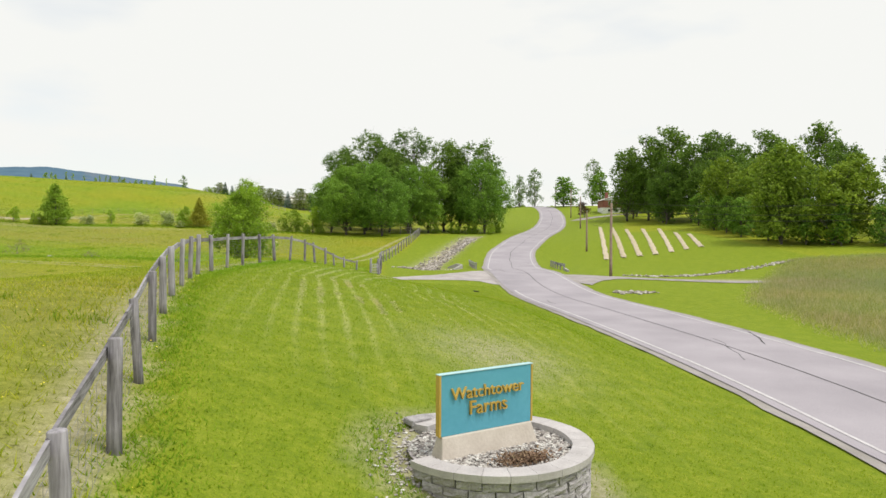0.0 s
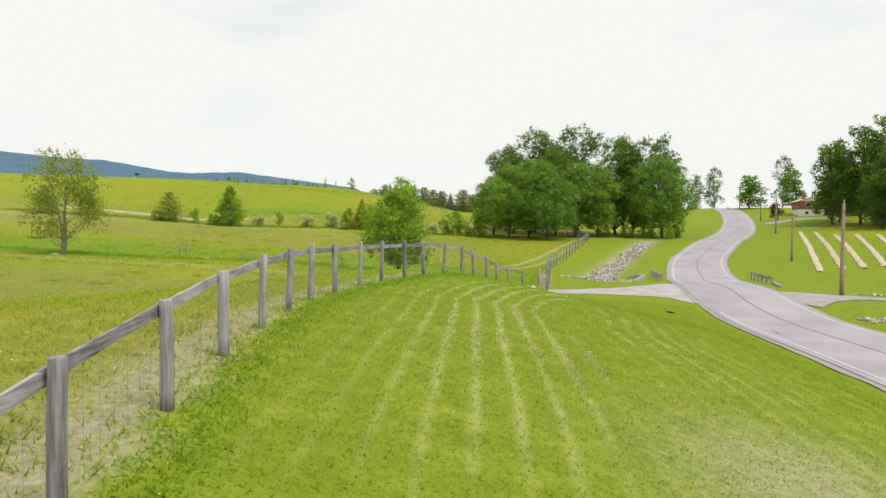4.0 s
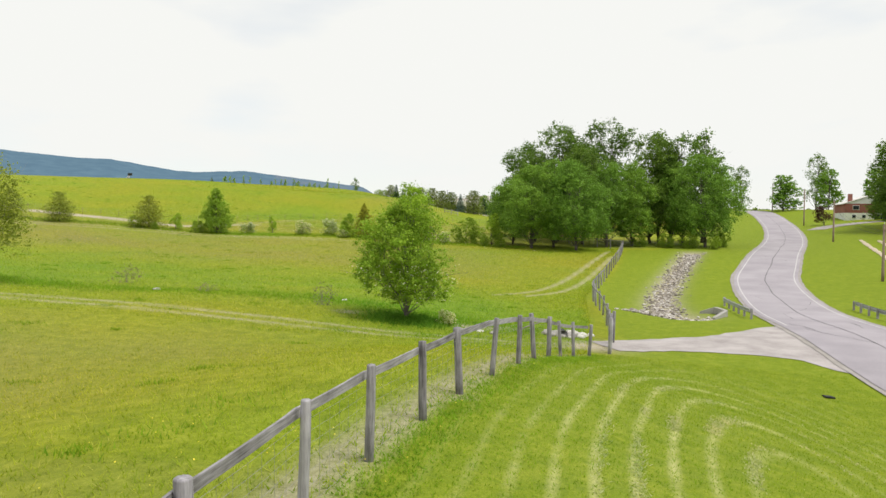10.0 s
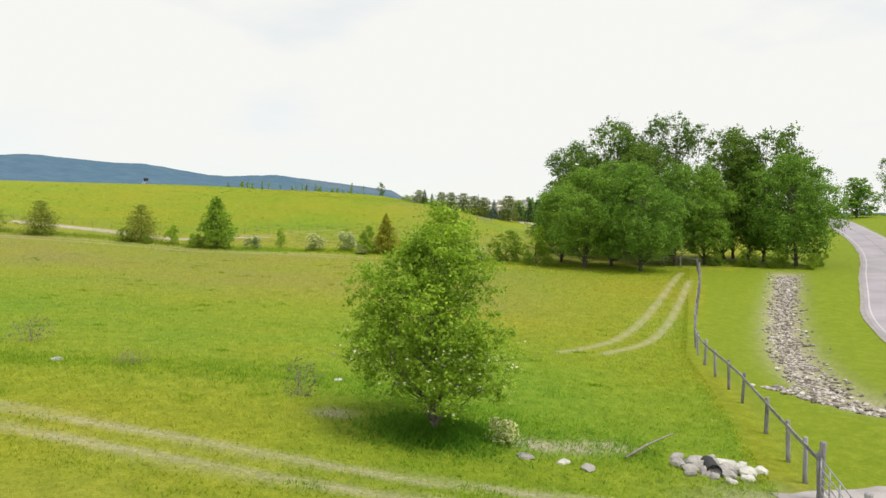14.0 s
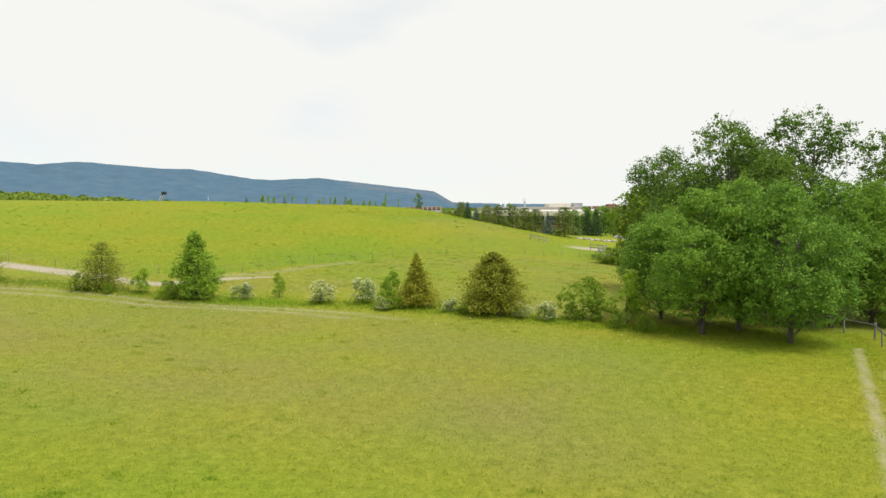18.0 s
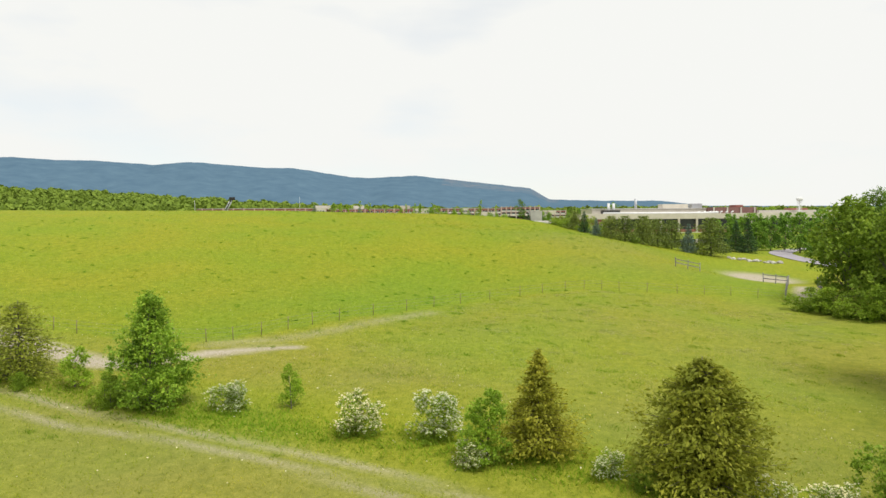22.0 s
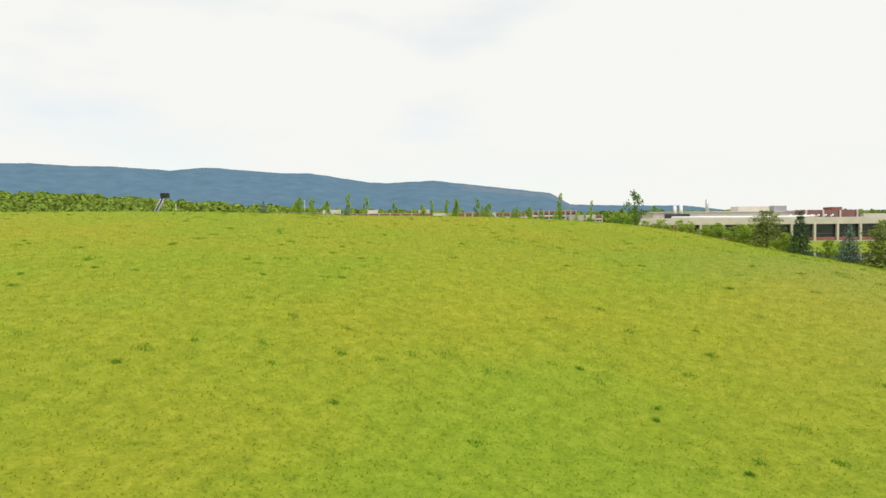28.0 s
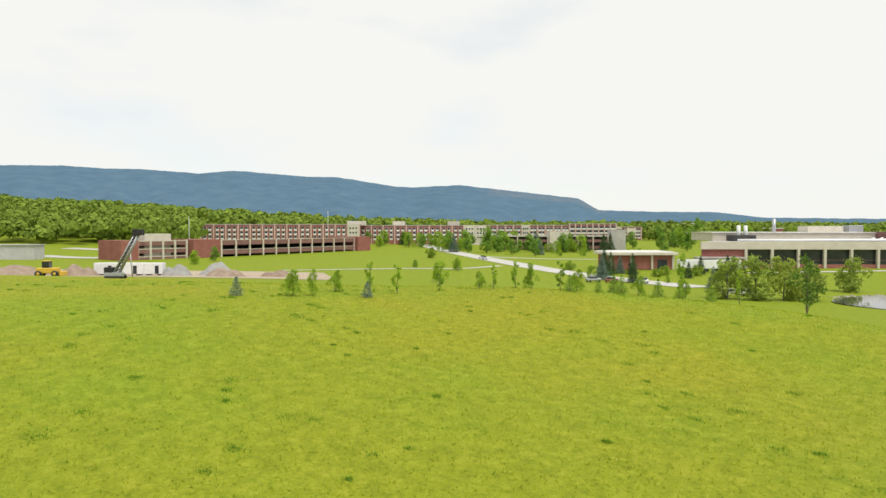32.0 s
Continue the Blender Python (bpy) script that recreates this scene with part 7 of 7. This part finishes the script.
def sward(name, stops):
    m, n, l, b = material(name, 0.8, 0.0, 0.15)
    g = n.new("ShaderNodeNewGeometry")
    col = ramp_node(n, l, g.outputs["Random Per Island"], stops)
    col = mix_node(n, l, 1.0, col, ramp_node(n, l, noise_node(n, l, 1.5, 6, g.outputs["Position"], 0.72), [(0.3, (0.7, 0.78, 0.7)), (0.68, (1.2, 1.12, 1.25))]), "MULTIPLY")
    col = mix_node(n, l, 1.0, col, ramp_node(n, l, noise_node(n, l, 0.06, 3, g.outputs["Position"]), [(0.35, (0.88, 1.02, 0.9)), (0.65, (1.1, 1.02, 1.0))]), "MULTIPLY")
    for key, tint in (("lush", (0.66, 0.93, 0.75)), ("dry", (0.94, 0.8, 1.2))):
        at = n.new("ShaderNodeAttribute")
        at.attribute_name = key
        col = mix_node(n, l, math_node(n, l, "MULTIPLY", at.outputs["Fac"], 0.85), col, mix_node(n, l, 1.0, col, tint, "MULTIPLY"))
    l.new(col, b.inputs["Base Color"])
    t, mixer = n.new("ShaderNodeBsdfTranslucent"), n.new("ShaderNodeMixShader")
    mixer.inputs["Fac"].default_value = 0.52
    l.new(col, t.inputs["Color"])
    l.new(b.outputs["BSDF"], mixer.inputs[1])
    l.new(t.outputs["BSDF"], mixer.inputs[2])
    l.new(mixer.outputs["Shader"], n["Material Output"].inputs["Surface"])
    return m


LAWN_GRASS = sward("mown grass blades", [(0.0, (0.21, 0.32, 0.013)), (0.6, (0.285, 0.385, 0.02)), (0.93, (0.37, 0.44, 0.038)), (1.0, (0.48, 0.48, 0.1))])
FIELD_GRASS = sward("pasture grass blades", [(0.0, (0.23, 0.31, 0.016)), (0.5, (0.365, 0.43, 0.025)), (0.92, (0.46, 0.49, 0.050)), (1.0, (0.52, 0.48, 0.110))])
LUSH_GRASS = sward("lush grass blades", [(0.0, (0.168, 0.302, 0.014)), (0.6, (0.252, 0.392, 0.022)), (1.0, (0.348, 0.448, 0.040))])
CLUMP_GRASS = sward("dark grass clumps", [(0.0, (0.117, 0.240, 0.020)), (0.6, (0.182, 0.336, 0.031)), (1.0, (0.286, 0.408, 0.045))])
HAY_GRASS = sward("tall seeding hay grass", [(0.0, (0.3, 0.36, 0.08)), (0.5, (0.42, 0.45, 0.16)), (1.0, (0.55, 0.53, 0.28))])
r = np.random.RandomState(101)
fx = lambda yy: np.interp(yy, [q[1] for q in FENCE], [q[0] for q in FENCE])


def clear_of_road(x, y, gap=3.75):
    d, _ = far_from(x, y, ROAD[10:120])
    return d > gap


def put(name, x, y, tall, wide, mat, seed, label, category="grass", lean=(0.5, 1.5)):
    ob = blades(name, x, y, tall, wide, mat, seed, lean)
    return tagged(ob, label, category, kind="stuff")


def tufts(name, cx, cy, size, count, tall, wide, mat, seed, label):
    m = r.randint(count // 2, count, len(cx))
    s = np.repeat(r.uniform(*size, len(cx)), m)
    x, y = np.repeat(cx, m) + r.normal(size=m.sum()) * s * 1.35, np.repeat(cy, m) + r.normal(size=m.sum()) * s
    return put(name, x, y, tall, wide, mat, seed, label, lean=(0.2, 0.9))


# the mown verge between fence and road
y = r.uniform(3, 58, 150000)
x = fx(y) + 0.1 + r.uniform(0, 1, len(y)) ** 1.1 * (np.interp(y, [3, 58], [18.5, 13.0]))
ok = clear_of_road(x, y) & (np.hypot(x - RING_X, y - RING_Y) > RING_R + 0.1)
put("lawn_grass", x[ok], y[ok], 0.05, 0.012, LAWN_GRASS, 1, "short mown grass of the roadside verge")
# cut grass left lying along the mower's turns
n_c = 30000
ring_r = (r.choice([1, 2, 3, 4, 5, 6], n_c, p=[0.06, 0.16, 0.26, 0.24, 0.18, 0.1]) - 0.075) / 1.7 + r.normal(0, 0.06, n_c)
y = r.uniform(22.5, 34 + ring_r / 0.19, n_c)
half = np.sqrt(np.maximum(ring_r ** 2 - (np.maximum(y - 34, 0) * 0.19) ** 2, 0))
x = -1.7 + 0.19 * np.maximum(32 - y, 0) + half * np.where(r.uniform(size=n_c) < 0.88, -1, 1)
clot = np.array([noise.noise((p * 0.7, q * 0.35, 3.0)) for p, q in zip(x, y)])
ok = (clot > 0.0) & clear_of_road(x, y, 4.2) & (np.hypot(x - RING_X, y - RING_Y) > RING_R + 0.4) & (x > fx(y) + 0.8)
put("grass_clippings", x[ok], y[ok], 0.035, 0.016, sward("dry grass clippings", [(0.0, (0.42, 0.45, 0.14)), (0.6, (0.55, 0.54, 0.24)), (1.0, (0.66, 0.62, 0.36))]), 31, "pale dry clippings lying in curved mowing swaths", lean=(1.2, 3.0))
# rank weeds on the bare ground beside the sign's ring
a = r.uniform(2.4, 4.2, 900)
d = RING_R + 0.12 + np.abs(r.normal(0, 0.35, 900))
put("ring_weeds", RING_X + d * np.cos(a), RING_Y + d * np.sin(a), 0.075, 0.012, LUSH_GRASS, 21, "leafy weeds beside the ring of blocks")
# weeds and clover along the fence foot
y = r.uniform(3, 57, 15000)
x = fx(y) + r.normal(0.35, 0.3, len(y))
put("fence_weeds", x, y, 0.08, 0.013, LUSH_GRASS, 2, "lush weeds along the foot of the fence")
# the pasture beside the fence, then farther out
y = r.uniform(2, 64, 170000)
x = fx(y) - 0.1 - r.uniform(0, 1, len(y)) ** 1.7 * 60
ok = (fx(y) - x > 0.95) | (r.uniform(size=len(y)) < 0.35)
put("pasture_grass", x[ok], y[ok], 0.11, 0.011, FIELD_GRASS, 3, "long pasture grass beside the fence")
y = r.uniform(56, 134, 120000)
x = np.interp(y, [56, 61, 86, 132], [-6, -5.5, -7, -4.2]) - 0.3 - r.uniform(0, 1, len(y)) ** 1.5 * 90
d_l, _ = far_from(x, y, LANE)
ok = (np.abs(d_l - 0.75) > 0.28) & ~((np.abs(x + 6) < 1.6) & (np.abs(y - 60.8) < 2.2))
for line in RUTS:
    ok &= far_from(x, y, line)[0] > 0.35
put("pasture_grass", x[ok], y[ok], 0.16, 0.022, FIELD_GRASS, 4, "long grass of the middle pasture")
y = r.uniform(132, 262, 200000)
x = r.normal(-88, 32, len(y))
ok = (far_from(x, y, FIELD_TRACK)[0] > 1.2) & (x < np.interp(y, [132, 190, 262], [-10, -40, -52]))
put("hill_grass", x[ok], y[ok], 0.14, 0.026, FIELD_GRASS, 5, "long grass of the hill pasture")
# darker clumps, grazed round
tufts("grass_clumps", r.uniform(-150, -58, 420), r.uniform(150, 254, 420), (0.06, 0.26), 90, 0.14, 0.018, CLUMP_GRASS, 6, "scattered dark green grass clumps on the hill")
cx, cy = r.uniform(-80, -6, 260), r.uniform(8, 130, 260)
ok = cx < np.interp(cy, [8, 29, 45, 57, 86, 130], [-4, -9, -9.5, -7, -8, -6])
tufts("grass_clumps", cx[ok], cy[ok], (0.12, 0.5), 120, 0.14, 0.016, LUSH_GRASS, 7, "scattered green grass clumps in the pasture")
# tufts and bleached thatch of the slope below the wire fence
cx, cy = r.uniform(-74, -26, 620), r.uniform(137, 188, 620)
ok = cx > np.interp(cy, [q[1] for q in WIRE_FENCE], [q[0] for q in WIRE_FENCE]) + 0.8
tufts("grass_clumps", cx[ok][::2], cy[ok][::2], (0.15, 0.55), 90, 0.13, 0.02, LUSH_GRASS, 41, "scattered green tufts on the slope below the fence")
tufts("dry_grass", cx[ok][1::2], cy[ok][1::2], (0.25, 0.8), 110, 0.1, 0.02, sward("bleached grass", [(0.0, (0.4, 0.42, 0.13)), (0.6, (0.5, 0.5, 0.2)), (1.0, (0.6, 0.56, 0.3))]), 42, "patches of bleached dry grass on the slope below the fence")
# tall hay beyond the road
y = r.uniform(12, 84, 110000)
x = np.interp(y, [0, 35, 48, 66, 84], [20, 19.5, 21, 30, 41]) + np.abs(r.normal(0, 16, len(y))) - r.uniform(0, 1.6, len(y))
put("hay_grass", x, y, 0.42 * np.clip((x - np.interp(y, [0, 35, 48, 66, 84], [18, 17.5, 19, 28, 39])) / 3, 0.35, 1), 0.022, HAY_GRASS, 8, "tall brownish seeding hay grass beyond the road", lean=(0.15, 0.8))
# rank growth at the foot of the lone tree and along the hedge line
hx, hy = r.uniform(-112, -18, 15000), r.normal(130.4, 1.2, 15000)
hy = hy + np.interp(hx, [-112, -85, -68, -36, -18], [-8, -2.5, -1.2, 1.6, 0.6])
put("hedge_grass", hx, hy, 0.3, 0.03, LUSH_GRASS, 9, "rank grass along the hedge line")
a, d = r.uniform(0, 6.3, 7000), np.abs(r.normal(0, 1.3, 7000))
put("tree_grass", -16.6 + d * np.cos(a), 64.0 + d * np.sin(a) * 0.8, 0.34, 0.026, CLUMP_GRASS, 10, "rank grass round the lone tree's foot")
x = r.uniform(-64, -9, 14000)
put("bank_grass", x, 67 + r.normal(0, 1.2, 14000) + 1.2 * np.sin(x * 0.2), 0.2, 0.018, LUSH_GRASS, 11, "lush grass along the wet hollow")
# small flowers
r2 = np.random.RandomState(7)
n_f = 900
y = r2.uniform(4, 62, n_f)
x = fx(y) - np.abs(r2.normal(0.2, 3.0, n_f)) + 0.6
pts = np.stack([x, y, np.array([surface_z(p, q) for p, q in zip(x, y)]) + 0.12], 1)
tagged(new("buttercups", kites("buttercups", pts, 0.028, plain("yellow petals", (0.7, 0.55, 0.03), (0.8, 0.68, 0.08), 3, 0.6), r2, 1.0, 0.9)), "scattered small yellow flowers in the grass", "flowers", kind="stuff")
n_f = 700
x, y = r2.uniform(-100, -15, n_f), r2.normal(135, 9, n_f)
pts = np.stack([x, y, np.array([surface_z(p, q) for p, q in zip(x, y)]) + 0.25], 1)
tagged(new("white_flowers", kites("white_flowers", pts, 0.1, BLOSSOM, r2, 1.0, 0.9)), "scattered white flower heads in the grass", "flowers", kind="stuff")

# the wire fence across the hill pasture
wire_line = smooth_line(WIRE_FENCE, 3.2)
hill_fence = empty("wire_fence", pose(0, 0, 0), "thin wire fence on slim posts across the pasture", "fence", "pasture fences")
slim_post = tube("post", [(0, 0, -0.2), (0, 0, 1.2)], [0.032, 0.028], WOOD_BROWN, 6)
for i, q in enumerate(wire_line):
    part("post", slim_post, hill_fence, pose(q[0], q[1], surface_z(*q[:2]), rng.uniform(-3, 3), rng.uniform(-3, 3), 0))
for h in (0.4, 0.75, 1.1):
    part("wire", tube("wire", [(q[0], q[1], surface_z(*q[:2]) + h) for q in wire_line], 0.006, WIRE, 4), hill_fence)
# rails and gate posts of the sandy yard below the hill
pen = empty("rail_pen", pose(0, 0, 0), "old grey post-and-rail pen on bare ground", "fence", "pasture fences")
for a, b in (((-34.2, 197), (-34.2, 211.5)), ((-29.9, 196.4), (-30.4, 213)), ((-34.2, 211.5), (-37.5, 212.6)), ((-46.5, 213), (-50, 212.2))):
    n_p = max(2, int(math.hypot(b[0] - a[0], b[1] - a[1]) / 2.4))
    prev = None
    for k in range(n_p + 1):
        p = (a[0] + (b[0] - a[0]) * k / n_p, a[1] + (b[1] - a[1]) * k / n_p)
        part("post", POSTS[k % 4], pen, leaning(p))
        if prev:
            for h in (0.6, 1.15):
                part("rail", board_between((*prev, surface_z(*prev) + h), (*p, surface_z(*p) + h), 0.02), pen)
        prev = p
for k in range(16):
    x, y = -45 + 0.6 * k + rng.uniform(-0.4, 0.4), 246 + 0.1 * k + rng.uniform(-1, 1)
    s = rng.uniform(0.3, 0.7)
    ob = tagged(new("field_stone", LUMPS[k % 5]), "pale boulder dumped below the hill", "stone", "dumped boulders")
    ob.matrix_basis = pose(x, y, surface_z(x, y) + 0.1, 0, 0, 50 * k) @ Matrix.Diagonal((s, s, s, 1))
# a fallen branch by the stone heap
v, f = [], []
z0 = surface_z(-9.5, 65.5)
add_tube(v, f, [(-10.3, 64.8, z0 + 0.1), (-9.6, 65.6, z0 + 0.35), (-8.7, 66.6, z0 + 0.55)], [0.05, 0.04, 0.015], 6)
add_tube(v, f, [(-9.6, 65.6, z0 + 0.35), (-9.5, 66.3, z0 + 0.2)], [0.03, 0.01], 5)
tagged(new("fallen_branch", from_arrays("fallen_branch", v, f, BARK_PALE, True)), "bare fallen branch lying beside the stone heap", "branch")
